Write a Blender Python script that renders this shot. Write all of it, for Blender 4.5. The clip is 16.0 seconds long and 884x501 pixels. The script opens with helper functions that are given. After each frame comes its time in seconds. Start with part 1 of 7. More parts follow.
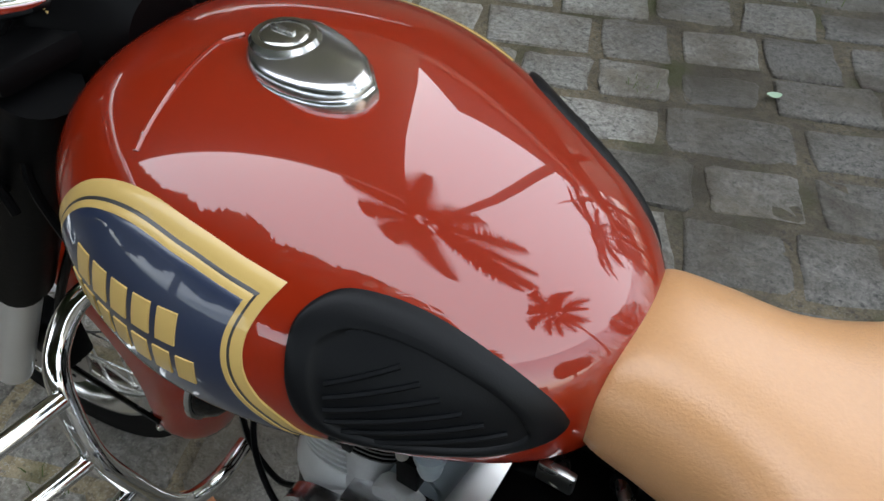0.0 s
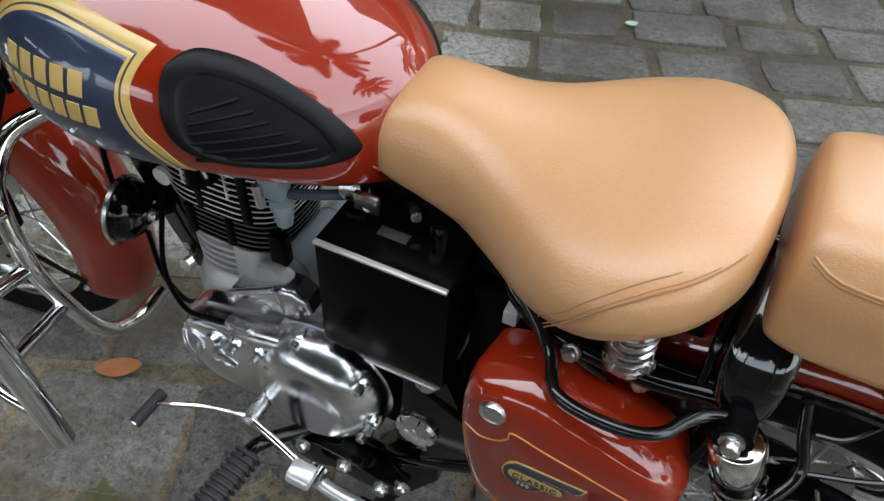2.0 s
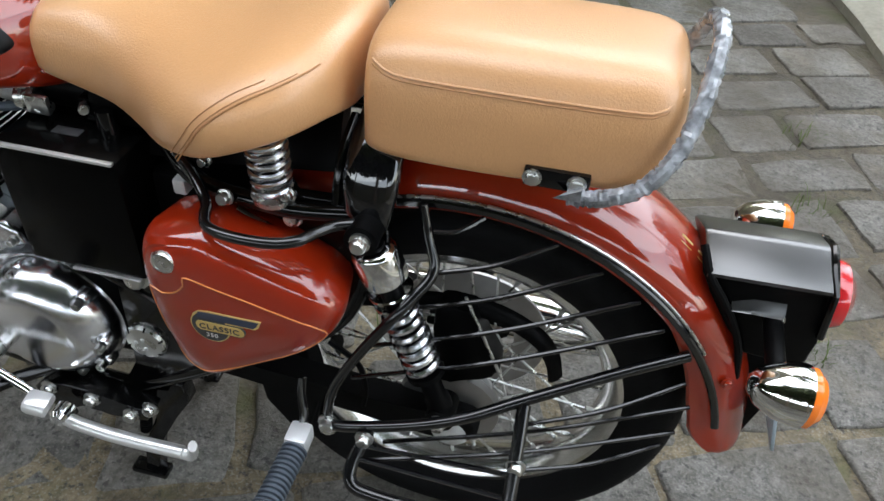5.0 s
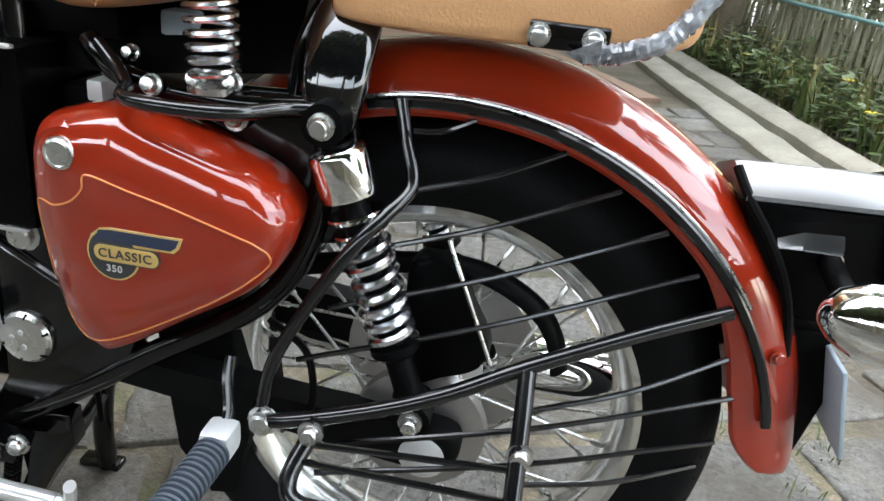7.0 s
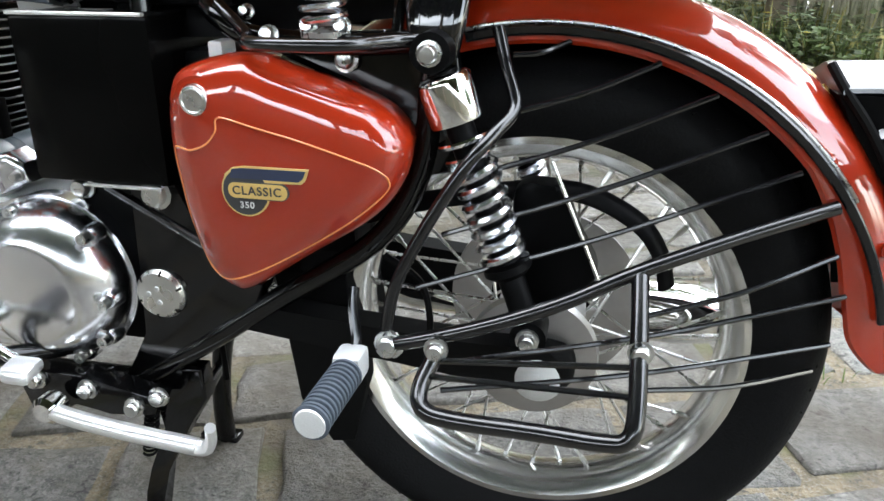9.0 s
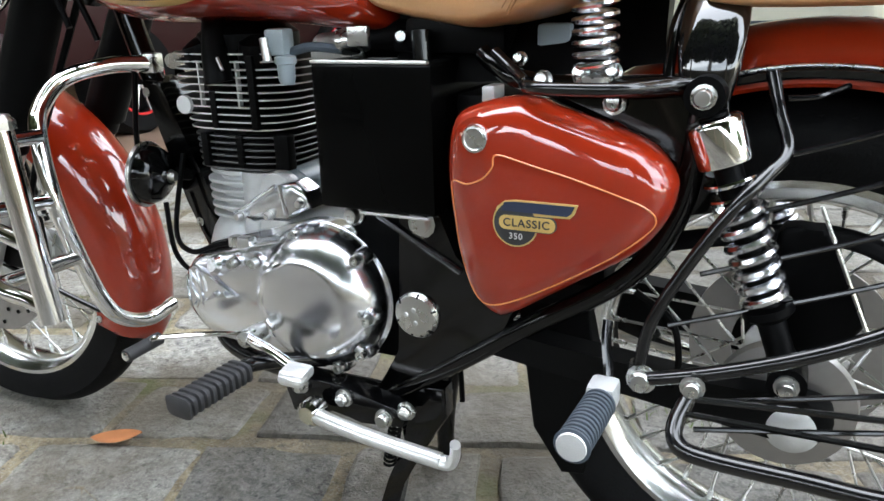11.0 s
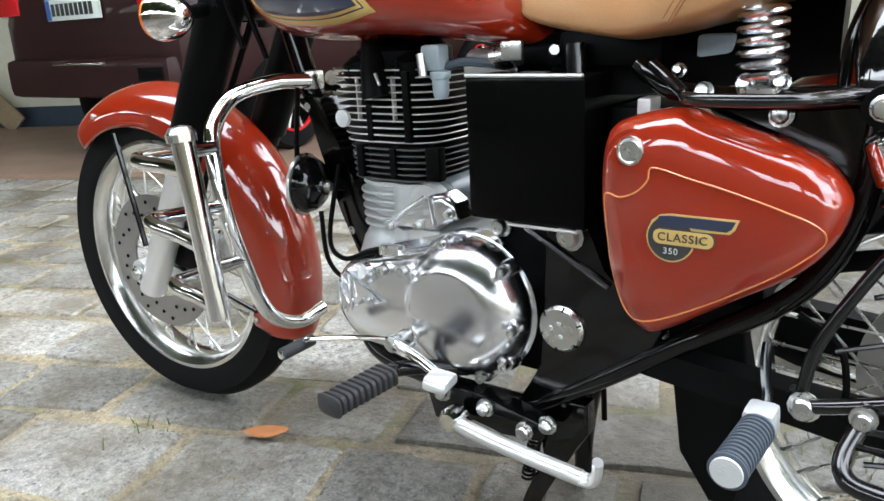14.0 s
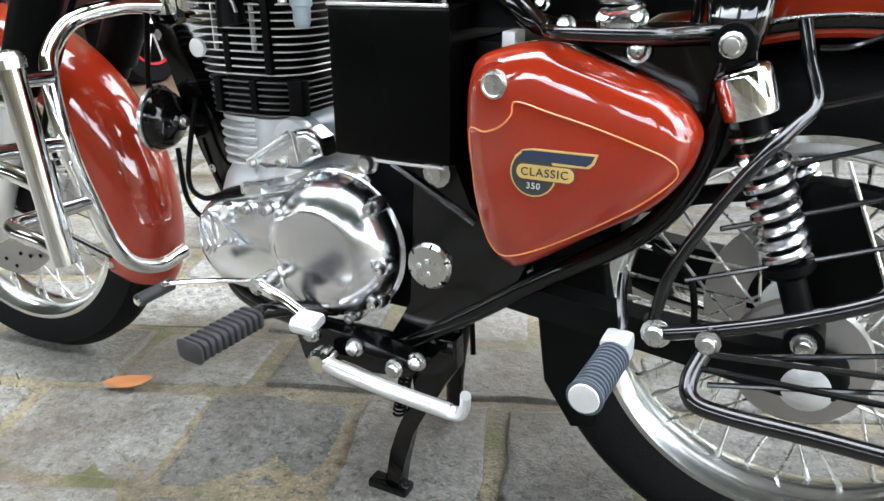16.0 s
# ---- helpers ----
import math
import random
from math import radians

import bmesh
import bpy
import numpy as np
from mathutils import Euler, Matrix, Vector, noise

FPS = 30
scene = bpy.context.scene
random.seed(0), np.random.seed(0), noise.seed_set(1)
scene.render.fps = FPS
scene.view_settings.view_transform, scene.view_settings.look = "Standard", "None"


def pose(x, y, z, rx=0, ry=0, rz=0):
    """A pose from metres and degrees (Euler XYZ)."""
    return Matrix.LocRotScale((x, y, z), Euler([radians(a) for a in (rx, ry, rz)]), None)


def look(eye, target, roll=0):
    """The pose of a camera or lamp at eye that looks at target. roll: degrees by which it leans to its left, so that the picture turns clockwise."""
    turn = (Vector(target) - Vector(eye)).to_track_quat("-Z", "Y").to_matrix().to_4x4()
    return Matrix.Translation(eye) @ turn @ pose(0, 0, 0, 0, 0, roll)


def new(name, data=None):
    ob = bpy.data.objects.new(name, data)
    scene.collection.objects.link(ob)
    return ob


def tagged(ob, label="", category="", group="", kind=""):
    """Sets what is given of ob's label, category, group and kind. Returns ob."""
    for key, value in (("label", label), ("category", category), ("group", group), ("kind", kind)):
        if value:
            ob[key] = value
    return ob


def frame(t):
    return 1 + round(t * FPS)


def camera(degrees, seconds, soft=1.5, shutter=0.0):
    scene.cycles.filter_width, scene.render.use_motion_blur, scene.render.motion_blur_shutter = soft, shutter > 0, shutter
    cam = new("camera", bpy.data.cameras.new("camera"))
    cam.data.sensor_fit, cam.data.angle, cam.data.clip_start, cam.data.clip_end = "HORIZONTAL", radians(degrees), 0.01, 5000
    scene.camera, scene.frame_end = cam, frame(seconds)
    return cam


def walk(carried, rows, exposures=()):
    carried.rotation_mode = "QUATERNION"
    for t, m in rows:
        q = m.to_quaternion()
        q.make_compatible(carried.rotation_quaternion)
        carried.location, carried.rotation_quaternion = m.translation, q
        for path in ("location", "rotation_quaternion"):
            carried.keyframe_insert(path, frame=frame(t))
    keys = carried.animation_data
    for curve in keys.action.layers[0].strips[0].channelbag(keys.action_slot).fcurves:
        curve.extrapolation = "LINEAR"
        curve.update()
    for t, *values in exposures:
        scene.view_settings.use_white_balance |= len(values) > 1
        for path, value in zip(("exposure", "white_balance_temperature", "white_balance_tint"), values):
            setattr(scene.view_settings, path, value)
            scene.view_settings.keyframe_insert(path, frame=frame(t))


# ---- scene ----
cam = camera(60.70, 16.0)
PATH = [
    (0, (-0.4609, -0.3644, 1.2404), (-0.8714, 0.3604, 0.3766), 2.26),
    (0.5, (-0.3788, -0.4277, 1.2583), (-0.8378, 0.2867, 0.4105), 2.87),
    (1, (-0.2926, -0.4889, 1.2697), (-0.7536, 0.2248, 0.4222), 1.59),
    (1.5, (-0.2351, -0.5341, 1.2677), (-0.6373, 0.1792, 0.3905), 3.17),
    (2, (-0.2156, -0.5876, 1.2764), (-0.5317, 0.1700, 0.4011), 3.78),
    (2.5, (-0.1848, -0.6647, 1.2903), (-0.3870, 0.1268, 0.4113), 4.57),
    (3, (-0.1268, -0.6856, 1.2992), (-0.2354, 0.1198, 0.4162), 4.65),
    (3.5, (-0.0699, -0.6926, 1.2969), (-0.1652, 0.1008, 0.4018), 2.63),
    (4, (0.0674, -0.7146, 1.2608), (-0.0885, 0.1086, 0.4017), 3.65),
    (4.2, (0.1046, -0.7215, 1.2402), (-0.0607, 0.0987, 0.3801), 3.81),
    (6.3, (0.0848, -0.7474, 1.0095), (-0.0485, 0.2754, 0.3962), 5.59),
    (6.5, (0.0857, -0.7358, 0.9452), (-0.0496, 0.2851, 0.3292), 6.71),
    (7, (0.0872, -0.7543, 0.8403), (-0.0489, 0.3374, 0.3611), 6.31),
    (7.5, (0.0827, -0.7769, 0.7630), (-0.0128, 0.3203, 0.2866), 5.21),
    (8, (0.0845, -0.8041, 0.7613), (0.0266, 0.3149, 0.3318), 4.09),
    (8.5, (0.0768, -0.8168, 0.7599), (-0.0580, 0.2839, 0.3014), 1.18),
    (9, (0.0588, -0.8321, 0.7631), (-0.1773, 0.2545, 0.3119), 0.03),
    (9.5, (0.0469, -0.8414, 0.7586), (-0.2769, 0.2300, 0.3260), -0.56),
    (10, (0.0272, -0.8596, 0.7597), (-0.3933, 0.1835, 0.3415), -1.46),
    (10.2, (0.0184, -0.8692, 0.7639), (-0.4202, 0.1694, 0.3528), -1.77),
    (12.3, (-0.0258, -0.9230, 0.7709), (-0.6863, 0.0217, 0.4374), -2.71),
    (12.5, (-0.0248, -0.9269, 0.7737), (-0.7151, -0.0016, 0.4463), -3.48),
    (13, (-0.0237, -0.9290, 0.7705), (-0.7443, -0.0284, 0.4394), -3.44),
    (13.5, (-0.0199, -0.9203, 0.7679), (-0.7271, -0.0114, 0.4307), -3.47),
    (14, (-0.0211, -0.9135, 0.7635), (-0.7069, 0.0073, 0.4147), -3.02),
    (14.5, (-0.0234, -0.9108, 0.7615), (-0.6895, 0.0195, 0.3995), -2.84),
    (15, (-0.0273, -0.9022, 0.7521), (-0.6080, 0.0833, 0.3893), -0.34),
    (15.5, (-0.0254, -0.8960, 0.7550), (-0.5704, 0.0951, 0.3541), -0.49),
    (16, (-0.0173, -0.8935, 0.7531), (-0.5254, 0.0994, 0.3104), -0.69),
]
EXPOSURES = [(0.0, 1.98), (1.5, 2.13), (4.2, 2.34), (6.5, 2.96), (7.0, 3.18), (7.5, 3.32), (8.8, 3.52), (9.5, 3.46), (10.0, 3.32), (12.3, 3.46), (14.5, 3.54), (16.0, 3.70)]
walk(cam, [(t, look(eye, target, roll)) for t, eye, target, roll in PATH], EXPOSURES)

# ---- world and light: overcast day, soft sun through trees ----
world = bpy.data.worlds.new("overcast_sky")
scene.world = world
world.use_nodes = True
wn, wl = world.node_tree.nodes, world.node_tree.links
sky = wn.new("ShaderNodeTexSky")
sky.sky_type = "NISHITA"
sky.sun_disc = False
sky.sun_elevation = radians(50)
sky.sun_rotation = radians(-45)
sky.dust_density = 2.0
sky.air_density = 1.6
grey = wn.new("ShaderNodeHueSaturation")
grey.inputs["Saturation"].default_value = 0.46
wl.new(sky.outputs["Color"], grey.inputs["Color"])
wl.new(grey.outputs["Color"], wn["Background"].inputs["Color"])
wn["Background"].inputs["Strength"].default_value = 0.15

sun = new("sun", bpy.data.lights.new("sun", "SUN"))
sun.data.energy, sun.data.angle, sun.data.color = 1.15, radians(150), (0.95, 0.99, 1.0)
sun.matrix_world = look((-1.4, 0.6, 6.4), (0, 0, 0))


# ---- materials ----
def mat(name, color, rough=0.5, metal=0.0, coat=0.0, coat_rough=0.03, spec=0.5, grain=0.0, grain_scale=60.0,
        tone=0.12, tone_scale=6.0, bump=0.0, bump_scale=120.0, rough_var=0.0):
    """Principled material with tone patches at a large scale, grain and relief at a small one."""
    m = bpy.data.materials.new(name)
    m.use_nodes = True
    n, l = m.node_tree.nodes, m.node_tree.links
    p = n["Principled BSDF"]
    p.inputs["Roughness"].default_value = rough
    p.inputs["Metallic"].default_value = metal
    p.inputs["Coat Weight"].default_value = coat
    p.inputs["Coat Roughness"].default_value = coat_rough
    p.inputs["Specular IOR Level"].default_value = spec
    tc = n.new("ShaderNodeTexCoord")
    big = n.new("ShaderNodeTexNoise")
    big.inputs["Scale"].default_value, big.inputs["Detail"].default_value = tone_scale, 4
    small = n.new("ShaderNodeTexNoise")
    small.inputs["Scale"].default_value, small.inputs["Detail"].default_value = grain_scale, 5
    for t in (big, small):
        l.new(tc.outputs["Object"], t.inputs["Vector"])
    ramp = n.new("ShaderNodeMapRange")
    ramp.inputs["To Min"].default_value, ramp.inputs["To Max"].default_value = 1 - tone, 1 + tone
    l.new(big.outputs["Fac"], ramp.inputs["Value"])
    ramp2 = n.new("ShaderNodeMapRange")
    ramp2.inputs["To Min"].default_value, ramp2.inputs["To Max"].default_value = 1 - grain, 1 + grain
    l.new(small.outputs["Fac"], ramp2.inputs["Value"])
    mul = n.new("ShaderNodeMath")
    mul.operation = "MULTIPLY"
    l.new(ramp.outputs["Result"], mul.inputs[0])
    l.new(ramp2.outputs["Result"], mul.inputs[1])
    sc = n.new("ShaderNodeVectorMath")
    sc.operation = "SCALE"
    sc.inputs[0].default_value = color
    l.new(mul.outputs["Value"], sc.inputs["Scale"])
    l.new(sc.outputs["Vector"], p.inputs["Base Color"])
    if rough_var:
        rr = n.new("ShaderNodeMapRange")
        rr.inputs["To Min"].default_value, rr.inputs["To Max"].default_value = max(0.02, rough - rough_var), rough + rough_var
        l.new(small.outputs["Fac"], rr.inputs["Value"])
        l.new(rr.outputs["Result"], p.inputs["Roughness"])
    if bump:
        fine = n.new("ShaderNodeTexNoise")
        fine.inputs["Scale"].default_value, fine.inputs["Detail"].default_value = bump_scale, 6
        l.new(tc.outputs["Object"], fine.inputs["Vector"])
        b = n.new("ShaderNodeBump")
        b.inputs["Strength"].default_value, b.inputs["Distance"].default_value = bump, 0.002
        l.new(fine.outputs["Fac"], b.inputs["Height"])
        l.new(b.outputs["Normal"], p.inputs["Normal"])
    return m


RED = mat("red_paint", (0.275, 0.0175, 0.0036), 0.3, coat=1.0, coat_rough=0.012, tone=0.05, spec=0.12)
RED.node_tree.nodes["Principled BSDF"].inputs["Coat IOR"].default_value = 1.76
TAN = mat("tan_leather", (0.62, 0.325, 0.142), 0.36, coat=0.6, coat_rough=0.30, tone=0.07, tone_scale=9, grain=0.06, grain_scale=260, bump=0.30, bump_scale=420, spec=0.6)
STITCH = mat("stitching_thread", (0.42, 0.205, 0.080), 0.7)
CHROME = mat("chrome", (0.85, 0.85, 0.84), 0.07, 1.0, tone=0.04, rough_var=0.03)
STEEL = mat("zinc_bolt", (0.62, 0.62, 0.60), 0.28, 1.0, tone=0.1, rough_var=0.08)
MIRRORED = mat("buffed_alloy", (0.80, 0.81, 0.84), 0.19, 1.0, tone=0.05, tone_scale=9, rough_var=0.04, grain_scale=14, bump=0.03, bump_scale=18)
POLISHED = mat("polished_alloy", (0.76, 0.77, 0.80), 0.22, 1.0, tone=0.05, tone_scale=9)
CAST = mat("cast_alloy", (0.68, 0.69, 0.69), 0.44, 0.45, tone=0.12, grain=0.1, bump=0.25, bump_scale=400)
RIM = mat("chromed_rim", (0.70, 0.70, 0.68), 0.20, 1.0, tone=0.08, rough_var=0.06)
BLACK = mat("gloss_black", (0.0020, 0.0020, 0.0022), 0.10, tone=0.15, spec=0.40)
SATIN = mat("satin_black", (0.0024, 0.0024, 0.0026), 0.42, tone=0.2, grain=0.2, bump=0.1, spec=0.06)
RUBBER = mat("tyre_rubber", (0.0040, 0.0040, 0.0044), 0.7, spec=0.13, tone=0.25, grain=0.25, bump=0.3, bump_scale=300)
PEG = mat("ribbed_rubber", (0.026, 0.026, 0.028), 0.55, tone=0.2, grain=0.2)
GREYRUB = mat("grey_rubber", (0.055, 0.070, 0.090), 0.65, tone=0.2, grain=0.15)
PAD = mat("knee_pad_rubber", (0.004, 0.0045, 0.0055), 0.42, tone=0.15, bump=0.06, bump_scale=600, spec=0.22)
NAVY = mat("navy_badge", (0.016, 0.026, 0.06), 0.4, coat=0.9, coat_rough=0.03, tone=0.06)
GOLD = mat("gold_print", (0.62, 0.42, 0.13), 0.45, coat=0.7, tone=0.08)
ORANGE = mat("orange_stripe", (0.70, 0.22, 0.06), 0.45, coat=0.6)
AMBER = mat("amber_lens", (0.85, 0.20, 0.02), 0.2, coat=0.6)
REDLENS = mat("red_lens", (0.55, 0.015, 0.02), 0.15, coat=1.0)
DARKGREY = mat("dark_print", (0.03, 0.03, 0.032), 0.5, coat=0.5)
WRAP = mat("plastic_wrap", (0.24, 0.25, 0.27), 0.16, coat=0.8, tone=1.6, tone_scale=75, bump=0.6, bump_scale=90)
SILVER = mat("silver_alloy", (0.80, 0.80, 0.79), 0.32, 0.70, tone=0.06, bump=0.05)
LACQUER = mat("black_lacquer", (0.003, 0.003, 0.0035), 0.08, tone=0.1, coat=1.0, coat_rough=0.02)
GLOSSY = mat("wet_black", (0.003, 0.003, 0.0035), 0.22, tone=0.1, coat=0.7, coat_rough=0.10, spec=0.35)
MATTE = mat("matte_black", (0.002, 0.002, 0.002), 0.75, tone=0.2, spec=0.12)
STARTER = mat("blue_grey_paint", (0.28, 0.33, 0.355), 0.33, tone=0.1, spec=0.5)
BOXBLACK = mat("box_black", (0.0022, 0.0022, 0.0022), 0.16, tone=0.15, spec=0.07)
DISC = mat("brushed_disc", (0.36, 0.35, 0.34), 0.38, 0.9, tone=0.12, grain=0.1)
FIN_EDGE = mat("machined_fin_edge", (0.66, 0.66, 0.65), 0.4, 0.5, tone=0.1, grain=0.1)
WORN_EDGE = mat("worn_fin_edge", (0.085, 0.085, 0.085), 0.5, tone=0.2, grain=0.2)
GREYPLATE = mat("grey_plate", (0.35, 0.42, 0.47), 0.5, tone=0.1)


# ---- mesh helpers ----
def part(name, bm, material, parent=None, label="", sharp=38):
    bmesh.ops.recalc_face_normals(bm, faces=bm.faces)
    for f in bm.faces:
        f.smooth = True
    for e in bm.edges:
        if len(e.link_faces) == 2 and e.calc_face_angle(0) > radians(sharp):
            e.smooth = False
    me = bpy.data.meshes.new(name)
    bm.to_mesh(me)
    bm.free()
    me.materials.append(material)
    ob = new(name, me)
    if parent:
        ob.parent = parent
        ob.matrix_parent_inverse = parent.matrix_world.inverted()
    if label:
        ob["label"] = label
    return ob


def curve(pts, n=8, closed=False):
    """Points of a smooth curve through pts."""
    p = [Vector(q) for q in pts]
    out, count = [], len(p)
    for i in range(count if closed else count - 1):
        if closed:
            a, b, c, d = (p[(i + k - 1) % count] for k in range(4))
        else:
            b, c = p[i], p[i + 1]
            a = p[i - 1] if i else b * 2 - c
            d = p[i + 2] if i + 2 < count else c * 2 - b
        for k in range(n):
            t = k / n
            out.append(0.5 * ((2 * b) + (c - a) * t + (2 * a - 5 * b + 4 * c - d) * t * t + (3 * b - a - 3 * c + d) * t ** 3))
    if not closed:
        out.append(p[-1])
    return out


def ring_faces(bm, rings, close_ring=True, caps=True, loop=False):
    vs = [[bm.verts.new(p) for p in r] for r in rings]
    n = len(rings[0])
    last = len(vs) if loop else len(vs) - 1
    for i in range(last):
        a, b = vs[i], vs[(i + 1) % len(vs)]
        for k in range(n if close_ring else n - 1):
            bm.faces.new((a[k], a[(k + 1) % n], b[(k + 1) % n], b[k]))
    if caps and not loop and close_ring:
        bm.faces.new(vs[0][::-1])
        bm.faces.new(vs[-1])
    return bm


def tube(pts, r, seg=10, bm=None, closed=False, squash=1.0, r_end=None):
    """A round bar along points."""
    bm = bm or bmesh.new()
    pts = [Vector(p) for p in pts]
    rings, side = [], None
    m = len(pts)
    for i, p in enumerate(pts):
        if closed:
            d = (pts[(i + 1) % m] - pts[i - 1]).normalized()
        else:
            d = (pts[min(i + 1, m - 1)] - pts[max(i - 1, 0)]).normalized()
        if side is None:
            side = d.orthogonal().normalized()
        side = (side - d * side.dot(d)).normalized()
        up = d.cross(side)
        rr = r if r_end is None else r + (r_end - r) * i / (m - 1)
        rings.append([p + side * rr * math.cos(2 * math.pi * k / seg) + up * rr * squash * math.sin(2 * math.pi * k / seg) for k in range(seg)])
    return ring_faces(bm, rings, loop=closed)


def lathe(profile, place=(0, 0, 0), axis=(0, 1, 0), seg=32, bm=None, loop=False):
    """Turns (radius, height) pairs about an axis through place; the ends close where the radius is 0."""
    bm = bm or bmesh.new()
    m = Matrix.Translation(place) @ Vector(axis).to_track_quat("Z", "Y").to_matrix().to_4x4()
    rows = []
    for r, h in profile:
        if r < 1e-6:
            rows.append([bm.verts.new(m @ Vector((0, 0, h)))])
        else:
            rows.append([bm.verts.new(m @ Vector((r * math.cos(2 * math.pi * k / seg), r * math.sin(2 * math.pi * k / seg), h))) for k in range(seg)])
    pairs = list(zip(rows, rows[1:])) + ([(rows[-1], rows[0])] if loop else [])
    for a, b in pairs:
        for k in range(seg):
            j = (k + 1) % seg
            if len(a) == 1 and len(b) == 1:
                continue
            if len(a) == 1:
                bm.faces.new((a[0], b[j], b[k]))
            elif len(b) == 1:
                bm.faces.new((a[k], a[j], b[0]))
            else:
                bm.faces.new((a[k], a[j], b[j], b[k]))
    return bm


def rod(a, b, r, seg=10, bm=None, r_end=None):
    return tube([a, b], r, seg, bm, r_end=r_end)


def box(lo, hi, bevel=0.003, bm=None, m=None):
    own = bmesh.new()
    bmesh.ops.create_cube(own, size=1)
    for v in own.verts:
        v.co = Vector([lo[k] + (hi[k] - lo[k]) * (v.co[k] + 0.5) for k in range(3)])
    if bevel:
        bmesh.ops.bevel(own, geom=own.edges[:], offset=bevel, segments=2, affect="EDGES", profile=0.6)
    if m is not None:
        own.transform(m)
    if bm is None:
        return own
    me = bpy.data.meshes.new("tmp")
    own.to_mesh(me)
    own.free()
    bm.from_mesh(me)
    bpy.data.meshes.remove(me)
    return bm


def plate(outline, y0, y1, bevel=0.002, bm=None):
    """An outline in x and z, extruded from y0 (far) to y1 (near), near rim rounded."""
    bm = bm or bmesh.new()
    far = [bm.verts.new((x, y0, z)) for x, z in outline]
    near = [bm.verts.new((x, y1, z)) for x, z in outline]
    n = len(outline)
    rim = []
    for k in range(n):
        bm.faces.new((far[k], far[(k + 1) % n], near[(k + 1) % n], near[k]))
    top = bm.faces.new(near)
    bm.faces.new(far[::-1])
    if bevel:
        bmesh.ops.bevel(bm, geom=list(top.edges), offset=bevel, segments=3, affect="EDGES", profile=0.5)
    return bm


def shape2d(pts, n=6):
    return [(p.x, p.y) for p in curve([(x, z, 0) for x, z in pts], n, True)]


def bolt(place, r=0.008, h=0.008, axis=(0, -1, 0), bm=None, dome=True, seg=12):
    prof = [(r * 1.35, 0), (r * 1.35, h * 0.25), (r, h * 0.3), (r, h * 0.8), (r * 0.8, h), (0, h * 1.05)] if dome else [(r, 0), (r, h), (r * 0.55, h), (r * 0.5, h * 0.6), (0, h * 0.6)]
    return lathe(prof, place, axis, seg, bm)


def spring(a, b, radius, wire, turns, seg=7):
    a, b = Vector(a), Vector(b)
    d = (b - a).normalized()
    u = d.orthogonal().normalized()
    v = d.cross(u)
    n = int(turns * 16)
    return tube([a + (b - a) * i / n + (u * math.cos(2 * math.pi * i / 16) + v * math.sin(2 * math.pi * i / 16)) * radius for i in range(n + 1)], wire, seg)


